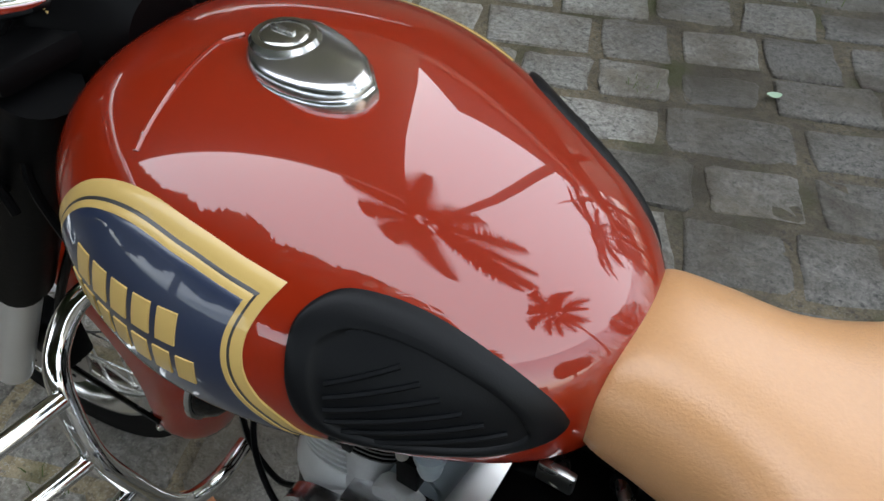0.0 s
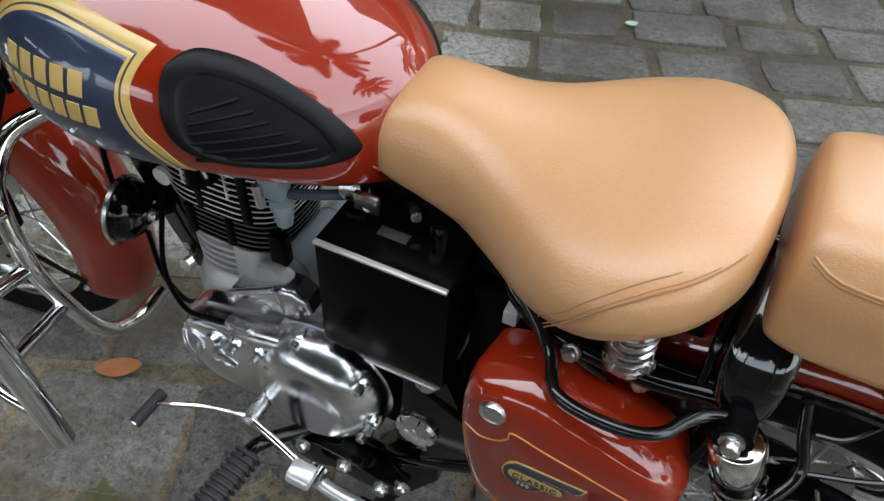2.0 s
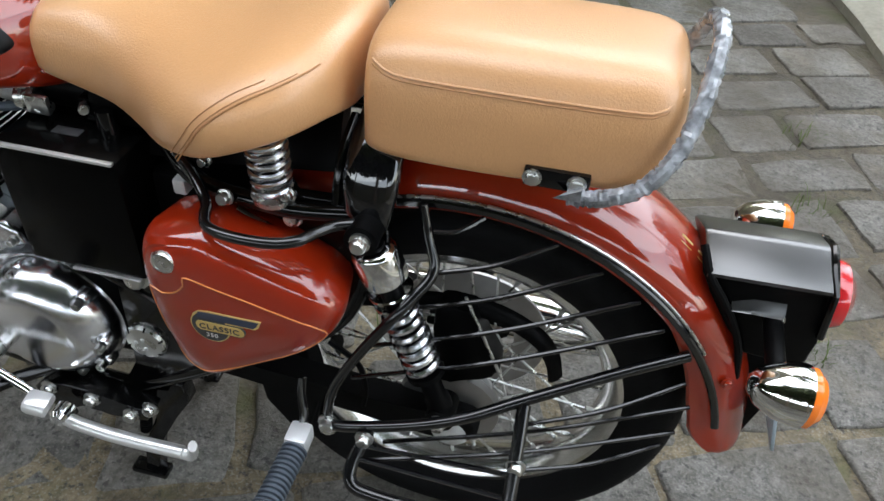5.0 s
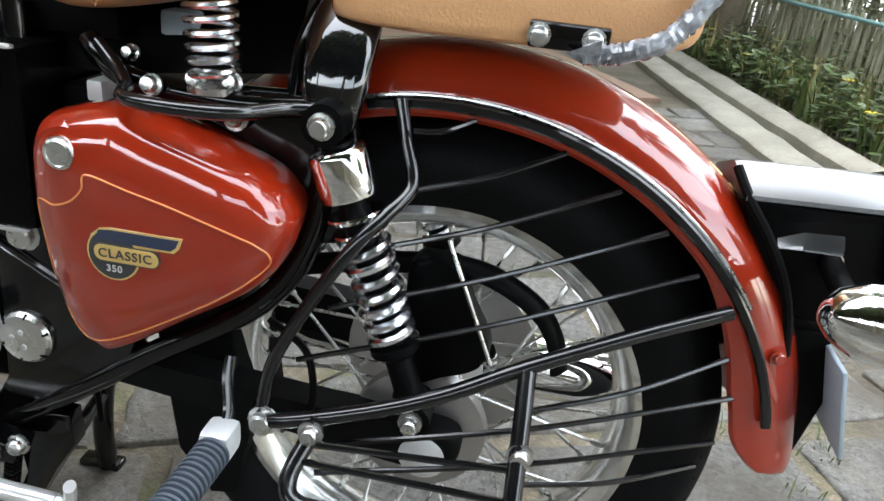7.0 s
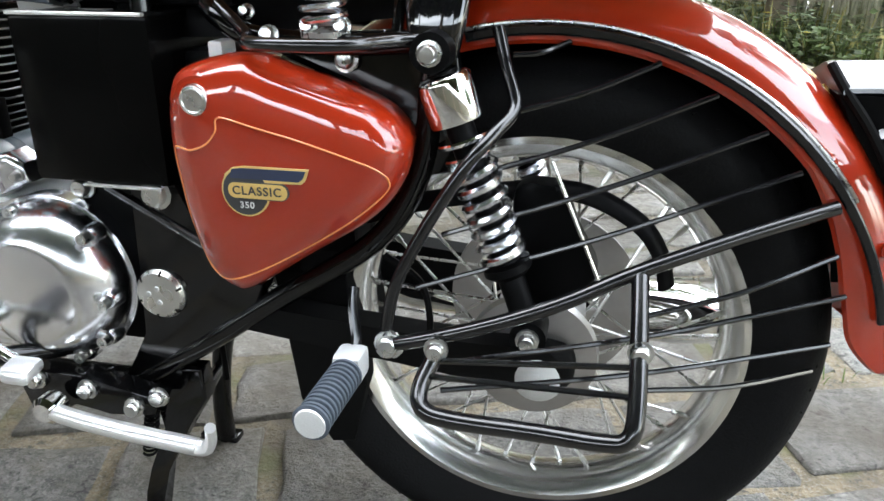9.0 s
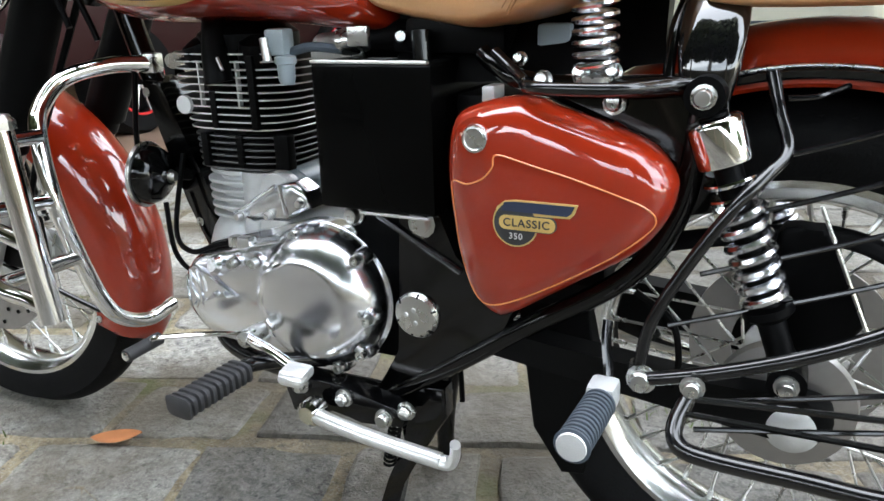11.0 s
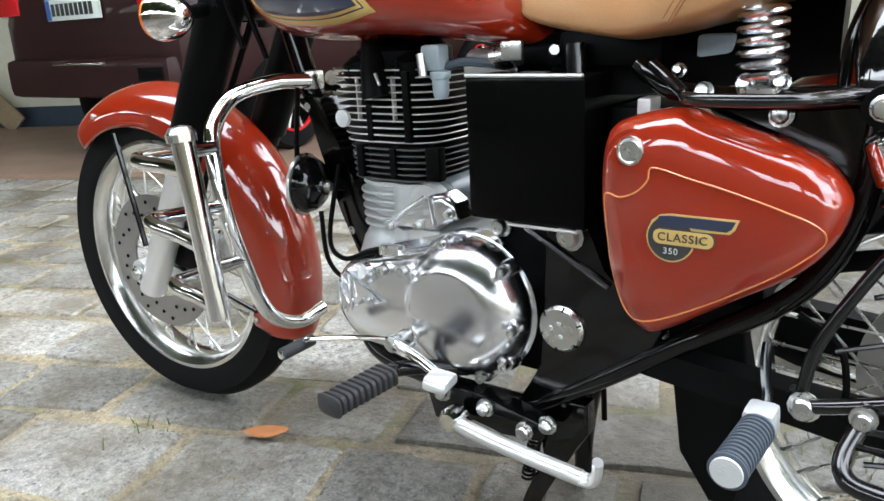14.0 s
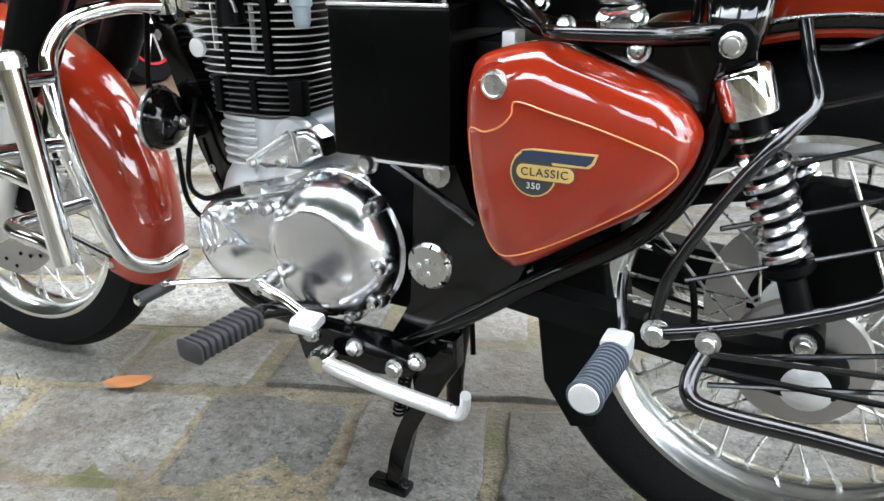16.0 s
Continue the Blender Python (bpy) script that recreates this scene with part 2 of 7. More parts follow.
# ---- SETTING ----
def stone_material(name, dark, pale, tone, rnd):
    """Rough split granite: pits, pale flecks and damp stains; every stone a little different."""
    m = bpy.data.materials.new(name)
    m.use_nodes = True
    n, l = m.node_tree.nodes, m.node_tree.links
    p = n["Principled BSDF"]
    tc = n.new("ShaderNodeTexCoord")

    def noise(scale, detail, rough, lo, hi, a, b):
        t = n.new("ShaderNodeTexNoise")
        t.inputs["Scale"].default_value, t.inputs["Detail"].default_value, t.inputs["Roughness"].default_value = scale, detail, rough
        l.new(tc.outputs["Object"], t.inputs["Vector"])
        r = n.new("ShaderNodeMapRange")
        r.inputs["From Min"].default_value, r.inputs["From Max"].default_value = lo, hi
        r.inputs["To Min"].default_value, r.inputs["To Max"].default_value = a, b
        l.new(t.outputs["Fac"], r.inputs["Value"])
        return r.outputs["Result"], t.outputs["Fac"]

    def mix(fac, a, b):
        x = n.new("ShaderNodeMix")
        x.data_type = "RGBA"
        l.new(fac, x.inputs["Factor"])
        for key, v in (("A", a), ("B", b)):
            if isinstance(v, tuple):
                x.inputs[key].default_value = (*v, 1)
            else:
                l.new(v, x.inputs[key])
        return x.outputs["Result"]

    grain, grain_h = noise(52, 9, 0.70, 0.30, 0.70, 0.0, 1.0)
    col = mix(grain, dark, pale)
    fleck, fleck_h = noise(170, 3, 0.6, 0.54, 0.62, 0.0, 0.55)
    col = mix(fleck, col, (0.46, 0.44, 0.39))
    pit, _ = noise(70, 5, 0.6, 0.34, 0.43, 0.8, 0.0)
    col = mix(pit, col, (0.045, 0.045, 0.045))
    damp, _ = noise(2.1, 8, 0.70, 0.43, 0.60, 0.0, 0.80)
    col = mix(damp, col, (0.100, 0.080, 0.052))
    dust, _ = noise(3.1, 9, 0.74, 0.53, 0.72, 0.0, 0.6)
    col = mix(dust, col, (0.27, 0.235, 0.17))
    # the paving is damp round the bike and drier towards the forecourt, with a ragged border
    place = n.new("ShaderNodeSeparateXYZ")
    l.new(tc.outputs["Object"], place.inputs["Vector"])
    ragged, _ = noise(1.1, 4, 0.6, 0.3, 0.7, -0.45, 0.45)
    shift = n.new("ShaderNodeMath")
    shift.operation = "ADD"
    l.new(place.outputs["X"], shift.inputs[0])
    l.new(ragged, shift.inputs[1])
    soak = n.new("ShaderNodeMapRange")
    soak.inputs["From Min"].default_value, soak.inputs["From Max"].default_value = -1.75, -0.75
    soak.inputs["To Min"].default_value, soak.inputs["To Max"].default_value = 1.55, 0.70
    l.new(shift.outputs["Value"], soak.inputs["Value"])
    # near-side stones, out of view, darkened in colour to dim the bike's reflections
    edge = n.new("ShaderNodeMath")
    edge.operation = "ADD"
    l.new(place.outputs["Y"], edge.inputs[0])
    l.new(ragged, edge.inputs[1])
    near_dim = n.new("ShaderNodeMapRange")
    near_dim.inputs["From Min"].default_value, near_dim.inputs["From Max"].default_value = -1.35, -0.75
    near_dim.inputs["To Min"].default_value, near_dim.inputs["To Max"].default_value = 0.38, 1.0
    l.new(edge.outputs["Value"], near_dim.inputs["Value"])
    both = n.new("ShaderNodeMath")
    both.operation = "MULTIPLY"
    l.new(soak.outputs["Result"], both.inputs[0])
    l.new(near_dim.outputs["Result"], both.inputs[1])
    damp_dimmed = n.new("ShaderNodeVectorMath")
    damp_dimmed.operation = "SCALE"
    l.new(col, damp_dimmed.inputs[0])
    l.new(both.outputs["Value"], damp_dimmed.inputs["Scale"])
    col = damp_dimmed.outputs["Vector"]
    info = n.new("ShaderNodeObjectInfo") if rnd == "object" else n.new("ShaderNodeNewGeometry")
    out = info.outputs["Random"] if rnd == "object" else info.outputs["Random Per Island"]
    r = n.new("ShaderNodeMapRange")
    r.inputs["To Min"].default_value, r.inputs["To Max"].default_value = 1 - tone, 1 + tone
    l.new(out, r.inputs["Value"])
    sc = n.new("ShaderNodeVectorMath")
    sc.operation = "SCALE"
    l.new(col, sc.inputs[0])
    l.new(r.outputs["Result"], sc.inputs["Scale"])
    l.new(sc.outputs["Vector"], p.inputs["Base Color"])
    wet, _ = noise(2.3, 5, 0.6, 0.35, 0.70, 0.62, 0.28)
    l.new(wet, p.inputs["Roughness"])
    p.inputs["Specular IOR Level"].default_value = 0.5
    add = n.new("ShaderNodeMath")
    add.operation = "MULTIPLY_ADD"
    l.new(fleck_h, add.inputs[0])
    add.inputs[1].default_value = 0.35
    l.new(grain_h, add.inputs[2])
    b = n.new("ShaderNodeBump")
    b.inputs["Strength"].default_value, b.inputs["Distance"].default_value = 1.0, 0.009
    l.new(add.outputs["Value"], b.inputs["Height"])
    l.new(b.outputs["Normal"], p.inputs["Normal"])
    return m


def earth_material(name):
    """Sandy earth in the joints: pale grit, dark damp soil and green moss in patches."""
    m = stone_material(name, (0.105, 0.080, 0.042), (0.44, 0.36, 0.225), 0.0, "island")
    n, l = m.node_tree.nodes, m.node_tree.links
    p = n["Principled BSDF"]
    src = p.inputs["Base Color"].links[0].from_socket
    tc = n.new("ShaderNodeTexCoord")
    t = n.new("ShaderNodeTexNoise")
    t.inputs["Scale"].default_value, t.inputs["Detail"].default_value = 5.0, 6
    l.new(tc.outputs["Object"], t.inputs["Vector"])
    r = n.new("ShaderNodeMapRange")
    r.inputs["From Min"].default_value, r.inputs["From Max"].default_value = 0.54, 0.66
    r.inputs["To Min"].default_value, r.inputs["To Max"].default_value = 0.0, 0.75
    l.new(t.outputs["Fac"], r.inputs["Value"])
    x = n.new("ShaderNodeMix")
    x.data_type = "RGBA"
    l.new(r.outputs["Result"], x.inputs["Factor"])
    l.new(src, x.inputs["A"])
    x.inputs["B"].default_value = (0.085, 0.095, 0.022, 1)
    # soaked, dark soil beyond the bike
    place = n.new("ShaderNodeSeparateXYZ")
    l.new(tc.outputs["Object"], place.inputs["Vector"])
    ragged = n.new("ShaderNodeMath")
    ragged.operation = "ADD"
    l.new(place.outputs["Y"], ragged.inputs[0])
    l.new(t.outputs["Fac"], ragged.inputs[1])
    soaked = n.new("ShaderNodeMapRange")
    soaked.inputs["From Min"].default_value, soaked.inputs["From Max"].default_value = 0.9, 1.7
    soaked.inputs["To Min"].default_value, soaked.inputs["To Max"].default_value = 1.0, 0.55
    l.new(ragged.outputs["Value"], soaked.inputs["Value"])
    dark = n.new("ShaderNodeVectorMath")
    dark.operation = "SCALE"
    l.new(x.outputs["Result"], dark.inputs[0])
    l.new(soaked.outputs["Result"], dark.inputs["Scale"])
    l.new(dark.outputs["Vector"], p.inputs["Base Color"])
    return m


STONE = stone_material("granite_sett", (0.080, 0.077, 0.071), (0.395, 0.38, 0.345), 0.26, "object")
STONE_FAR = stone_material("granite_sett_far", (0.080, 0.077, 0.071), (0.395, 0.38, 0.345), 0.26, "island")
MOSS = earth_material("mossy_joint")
CONCRETE = mat("pale_concrete", (0.29, 0.275, 0.225), 0.8, tone=0.5, tone_scale=4, grain=0.25, grain_scale=50, bump=0.7, bump_scale=60)
REDTILE = mat("red_apron", (0.27, 0.175, 0.125), 0.6, tone=0.35, tone_scale=3, grain=0.2, bump=0.3)
WALLPAINT = mat("cream_wall", (0.62, 0.60, 0.50), 0.8, tone=0.15, tone_scale=1.2, grain=0.06, bump=0.2)
BLUEPAINT = mat("blue_skirting", (0.03, 0.05, 0.075), 0.6, tone=0.2)
GRASS = mat("grass", (0.085, 0.12, 0.03), 0.7, tone=0.5, tone_scale=8, grain=0.3)
GRASS_Y = mat("yellow_grass", (0.30, 0.27, 0.10), 0.7, tone=0.4, tone_scale=10)
FLOWER = mat("yellow_flower", (0.65, 0.50, 0.03), 0.6)
BARK = mat("bark", (0.13, 0.105, 0.075), 0.85, tone=0.35, tone_scale=7, grain=0.4, grain_scale=40, bump=0.9, bump_scale=30)
PALMLEAF = mat("palm_leaf", (0.06, 0.09, 0.03), 0.5, tone=0.3)
LEAFGREEN = mat("tree_leaf", (0.045, 0.068, 0.020), 0.55, tone=0.4, tone_scale=3)
MAROON = mat("maroon_car_paint", (0.020, 0.0035, 0.004), 0.5, spec=0.25, coat=0.12, coat_rough=0.05, tone=0.1)
PLATEWHITE = mat("plate_white", (0.70, 0.76, 0.72), 0.5, tone=0.05)
PLATEBLUE = mat("plate_blue", (0.03, 0.10, 0.35), 0.5)
GLASS = mat("dark_glass", (0.01, 0.012, 0.014), 0.05, coat=0.5)
WOOD = mat("weathered_wood", (0.28, 0.21, 0.13), 0.8, tone=0.3, grain=0.3, bump=0.5)
LEAFDRY = mat("dry_leaf", (0.42, 0.16, 0.06), 0.6, tone=0.3, tone_scale=30)
LEAFPALE = mat("pale_leaf", (0.42, 0.58, 0.42), 0.6)

ROW = radians(20)
RU, RN = Vector((math.cos(ROW), math.sin(ROW), 0)), Vector((-math.sin(ROW), math.cos(ROW), 0))

gr = bmesh.new()
bmesh.ops.create_grid(gr, x_segments=4, y_segments=4, size=80)
for v in gr.verts:
    v.co.z = -0.0062
ground = tagged(part("ground", gr, MOSS), "damp mossy earth showing between granite setts", "ground", kind="structure")
pavement = tagged(new("pavement"), "uneven dark granite sett paving with mossy joints", "paving", kind="structure")


def sett(bm, u0, u1, v0, v1, rng):
    """One split sett: straight but uneven sides, chipped corners, a slightly hollow or humped top."""
    j = lambda k: (rng.random() - 0.5) * 2 * k
    c = 0.004 + rng.random() * 0.010
    corners = [(u0 + j(0.010), v0 + j(0.010)), (u1 + j(0.010), v0 + j(0.010)), (u1 + j(0.010), v1 + j(0.010)), (u0 + j(0.010), v1 + j(0.010))]
    pts = []
    for k in range(4):
        (xa, ya), (xb, yb) = corners[k], corners[(k + 1) % 4]
        f = c * (0.6 + rng.random()) / max(0.05, math.hypot(xb - xa, yb - ya))
        for t in (f, 0.35 + j(0.08), 0.66 + j(0.08), 1 - f):
            pts.append((xa + (xb - xa) * t + j(0.0060), ya + (yb - ya) * t + j(0.0060)))
    n = len(pts)
    lift, tu, tv = j(0.004), j(0.018), j(0.018)
    cu, cv = (u0 + u1) / 2, (v0 + v1) / 2
    rings = []
    for s, z in ((1.0, -0.030), (1.0, -0.006), (0.975, -0.0008), (0.90, 0.0), (0.55, 0.0005)):
        rings.append([RU * (cu + (u - cu) * s) + RN * (cv + (v - cv) * s) + Vector((0, 0, z + lift + (u - cu) * tu + (v - cv) * tv + (j(0.0022) if s < 0.98 else 0))) for u, v in pts])
    vs = [[bm.verts.new(p) for p in r] for r in rings]
    mid = bm.verts.new(RU * cu + RN * cv + Vector((0, 0, lift + j(0.003))))
    for a, b in zip(vs, vs[1:]):
        for k in range(n):
            bm.faces.new((a[k], a[(k + 1) % n], b[(k + 1) % n], b[k]))
    for k in range(n):
        bm.faces.new((vs[-1][k], vs[-1][(k + 1) % n], mid))


def in_apron(p):
    """Whether a place lies on the red forecourt."""
    return (p - Vector((-4.70, 1.15, 0))).dot(Vector((-0.44, 0.90, 0))) > -0.05


def past_kerb(p):
    return (p - Vector((1.16, 2.2, 0))).dot(Vector((0.988, 0.155, 0))) > -0.06


def lay_setts():
    rng = random.Random(11)
    near, far = 0, bmesh.new()
    v = -6.2
    while v < 9.0:
        hgt = 0.205 + rng.random() * 0.075
        u = -8.0 + rng.random() * 0.3
        while u < 6.0:
            length = 0.22 + rng.random() * 0.16
            g, gv = 0.016 + rng.random() * 0.034, 0.020 + rng.random() ** 2 * 0.045
            p = RU * (u + length / 2) + RN * (v + hgt / 2)
            if not in_apron(p) and not past_kerb(p):
                close = (-2.7 < p.x < 1.1 and -0.85 < p.y < 2.15)
                if close and near < 300:
                    bm = bmesh.new()
                    sett(bm, u + g / 2, u + length - g / 2, v + gv / 2, v + hgt - gv / 2, rng)
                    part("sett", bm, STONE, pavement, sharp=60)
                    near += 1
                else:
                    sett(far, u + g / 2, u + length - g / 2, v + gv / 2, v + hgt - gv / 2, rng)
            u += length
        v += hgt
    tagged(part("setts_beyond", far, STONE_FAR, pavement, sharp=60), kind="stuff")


# forecourt, kerb, wall
ap = bmesh.new()
o = [Vector((-4.70, 1.15, 0)) + Vector((0.90, 0.44, 0)) * a + Vector((-0.44, 0.90, 0)) * b for a, b in ((-9, 0), (6, 0), (6, 9), (-9, 9))]
ring_faces(ap, [[p + Vector((0, 0, -0.03)) for p in o], [p + Vector((0, 0, 0.02)) for p in o]])
tagged(part("forecourt", ap, REDTILE), "worn red paved forecourt in front of a house", "forecourt", kind="structure")
KERB = [Vector((1.62, -1.0, 0)), Vector((0.55, 5.9, 0))]


def strip(name, off0, off1, z0, z1, material, label, category):
    d = (KERB[1] - KERB[0]).normalized()
    nrm = Vector((d.y, -d.x, 0))
    bm = bmesh.new()
    n = 60
    rng = random.Random(5)
    rings = []
    for k in range(n + 1):
        p = KERB[0] + (KERB[1] - KERB[0]) * (1.7 * k / n - 0.7)
        j = [(rng.random() - 0.5) * 0.02 for _ in range(3)]
        rings.append([p + nrm * (off0 + j[0]) + Vector((0, 0, -0.05)), p + nrm * (off0 + j[0]) + Vector((0, 0, z0)), p + nrm * (off0 + 0.02 + j[0]) + Vector((0, 0, z0 + (z1 - z0) * 0.2 + 0.01)),
                      p + nrm * (off1 - 0.02 + j[1]) + Vector((0, 0, z1 + j[2] * 0.3)), p + nrm * (off1 + j[1]) + Vector((0, 0, z1 - 0.012)), p + nrm * (off1 + j[1]) + Vector((0, 0, -0.05))])
    ring_faces(bm, rings)
    return tagged(part(name, bm, material), label, category, kind="structure")


strip("kerb", 0.0, 0.20, 0.03, 0.05, CONCRETE, "pale weathered concrete kerb beside the paving", "kerb")
strip("kerb_ledge", 0.23, 0.36, 0.07, 0.11, CONCRETE, "pale concrete ledge behind the kerb", "kerb")
strip("verge", 0.36, 14.0, 0.05, 0.06, MOSS, "earth verge with grass", "verge")


def verge_point(along, off, z=0.0):
    d = (KERB[1] - KERB[0]).normalized()
    return KERB[0] + d * along + Vector((d.y, -d.x, 0)) * off + Vector((0, 0, z))


def blades(name, count, material, lo, hi, height, seed, label):
    """Grass blades in a strip, as one patch."""
    rng = random.Random(seed)
    bm = bmesh.new()
    for _ in range(count):
        p = verge_point(lo[0] + rng.random() * (hi[0] - lo[0]), lo[1] + rng.random() ** 1.4 * (hi[1] - lo[1]), 0.05)
        a, h, w = rng.random() * 6.28, height * (0.4 + rng.random()), 0.006 + rng.random() * 0.008
        d, side = Vector((math.cos(a), math.sin(a), 0)), Vector((-math.sin(a), math.cos(a), 0))
        lean = 0.15 + rng.random() * 0.5
        q = [p - side * w, p + side * w, p + d * h * lean * 0.4 + Vector((0, 0, h * 0.6)) + side * w * 0.7, p + d * h * lean * 0.4 + Vector((0, 0, h * 0.6)) - side * w * 0.7, p + d * h * lean + Vector((0, 0, h))]
        vv = [bm.verts.new(x) for x in q]
        bm.faces.new(vv[:4])
        bm.faces.new((vv[3], vv[2], vv[4]))
    return tagged(part(name, bm, material), label, "grass", kind="stuff")


blades("grass", 3500, GRASS, (1.0, 0.45), (9.0, 4.0), 0.20, 1, "green grass and weeds on the verge")
blades("dry_grass", 1500, GRASS_Y, (1.0, 0.50), (9.0, 3.5), 0.28, 2, "yellowing grass stems on the verge")
HERB = mat("herb_leaf", (0.060, 0.095, 0.022), 0.45, tone=0.55, tone_scale=14, spec=0.5)
rng = random.Random(31)
hb = bmesh.new()
for _ in range(420):
    q0 = verge_point(1.5 + rng.random() * 6.5, 0.40 + rng.random() ** 1.3 * 0.75, 0.05)
    tall = 0.10 + rng.random() * 0.26
    for k in range(13):
        a, h = rng.random() * 6.28, tall * (0.25 + 0.75 * rng.random())
        d, up = Vector((math.cos(a), math.sin(a), 0.25 - rng.random() * 0.7)).normalized(), Vector((0, 0, 1))
        side, l = d.cross(up).normalized(), 0.035 + rng.random() * 0.055
        c = q0 + Vector((0, 0, h)) + d * 0.02
        w = l * (0.28 + rng.random() * 0.15)
        v = [hb.verts.new(x) for x in (c, c + d * l * 0.45 + side * w, c + d * l, c + d * l * 0.45 - side * w, c + d * l * 0.5 - up * l * 0.08)]
        hb.faces.new((v[0], v[1], v[4]))
        hb.faces.new((v[1], v[2], v[4]))
        hb.faces.new((v[2], v[3], v[4]))
        hb.faces.new((v[3], v[0], v[4]))
tagged(part("leafy_plants", hb, HERB), "low leafy green plants behind the kerb", "plants", kind="stuff")
fl = bmesh.new()
rng = random.Random(8)
for _ in range(8):
    p = verge_point(3.0 + rng.random() * 3.5, 0.45 + rng.random() * 0.6, 0.22 + rng.random() * 0.1)
    for k in range(6):
        a = k * 1.047
        q = [p, p + Vector((math.cos(a - 0.4), math.sin(a - 0.4), 0.2)) * 0.03, p + Vector((math.cos(a), math.sin(a), 0.1)) * 0.045, p + Vector((math.cos(a + 0.4), math.sin(a + 0.4), 0.2)) * 0.03]
        fl.faces.new([fl.verts.new(x) for x in q])
tagged(part("yellow_flowers", fl, FLOWER), "yellow flowers among the verge grass", "flowers", kind="stuff")

# loose hedge behind the fence: thin upright stems and many small leaves
HEDGE = mat("hedge_leaf", (0.115, 0.135, 0.052), 0.5, tone=0.6, tone_scale=9, grain=0.3)
STEM = mat("pale_stem", (0.26, 0.25, 0.17), 0.8, tone=0.4, tone_scale=5)
rng = random.Random(77)
hb, stems = bmesh.new(), bmesh.new()
for _ in range(520):
    foot = verge_point(0.8 + rng.random() * 9.5, 1.10 + rng.random() ** 1.3 * 1.6, 0.0)
    tall = 0.9 + rng.random() * 1.3
    lean = Vector((rng.random() - 0.5, rng.random() - 0.5, 0)) * 0.25
    tube([foot, foot + lean * 0.5 + Vector((0, 0, tall * 0.5)), foot + lean + Vector((0, 0, tall))], 0.011, 5, stems, r_end=0.004)
    for k in range(26):
        h = 0.12 + 0.9 * rng.random()
        a = rng.random() * 6.28
        c = foot + lean * h + Vector((math.cos(a), math.sin(a), 0)) * (0.03 + 0.13 * rng.random()) + Vector((0, 0, tall * h))
        d = Vector((math.cos(a), math.sin(a), 0.5 - rng.random())).normalized()
        side, l = d.cross(Vector((0, 0, 1))).normalized(), 0.05 + rng.random() * 0.07
        hb.faces.new([hb.verts.new(x) for x in (c, c + d * l * 0.5 + side * l * 0.3, c + d * l, c + d * l * 0.5 - side * l * 0.3)])
tagged(part("hedge_leaves", hb, HEDGE), "loose olive-green hedge behind the paling fence", "hedge", kind="stuff")
tagged(part("hedge_stems", stems, STEM), "thin pale stems of the hedge behind the fence", "hedge", kind="stuff")

# picket-like fence behind the verge
fence = tagged(new("fence"), "old wooden paling fence with a faded blue-green rail", "fence")
RAIL = mat("faded_rail", (0.20, 0.36, 0.36), 0.7, tone=0.5, tone_scale=6)
PALE = mat("weathered_paling", (0.34, 0.33, 0.24), 0.85, tone=0.45, tone_scale=6, grain=0.3)
rng = random.Random(3)
for k in range(90):
    a = 2.0 + k * 0.075
    p = verge_point(a, 1.00 + (rng.random() - 0.5) * 0.03, 0.0)
    h = 0.56 + rng.random() * 0.10
    w = 0.012 + rng.random() * 0.010
    d = (KERB[1] - KERB[0]).normalized()
    nrm = Vector((d.y, -d.x, 0))
    bm = bmesh.new()
    tilt = d * (rng.random() - 0.5) * 0.06
    rings = []
    for z, s in ((0.0, 1), (h * 0.5, 0.95), (h * 0.92, 0.8), (h, 0.2)):
        c = p + tilt * z + Vector((0, 0, z))
        rings.append([c - d * w * s - nrm * 0.006, c + d * w * s - nrm * 0.006, c + d * w * s + nrm * 0.006, c - d * w * s + nrm * 0.006])
    part("paling", ring_faces(bm, rings), PALE, fence)
part("fence_rail", tube([verge_point(1.8, 0.97, 0.56), verge_point(5.0, 0.97, 0.55), verge_point(9.0, 0.97, 0.57)], 0.014, 8), RAIL, fence, "faded blue-green rail")


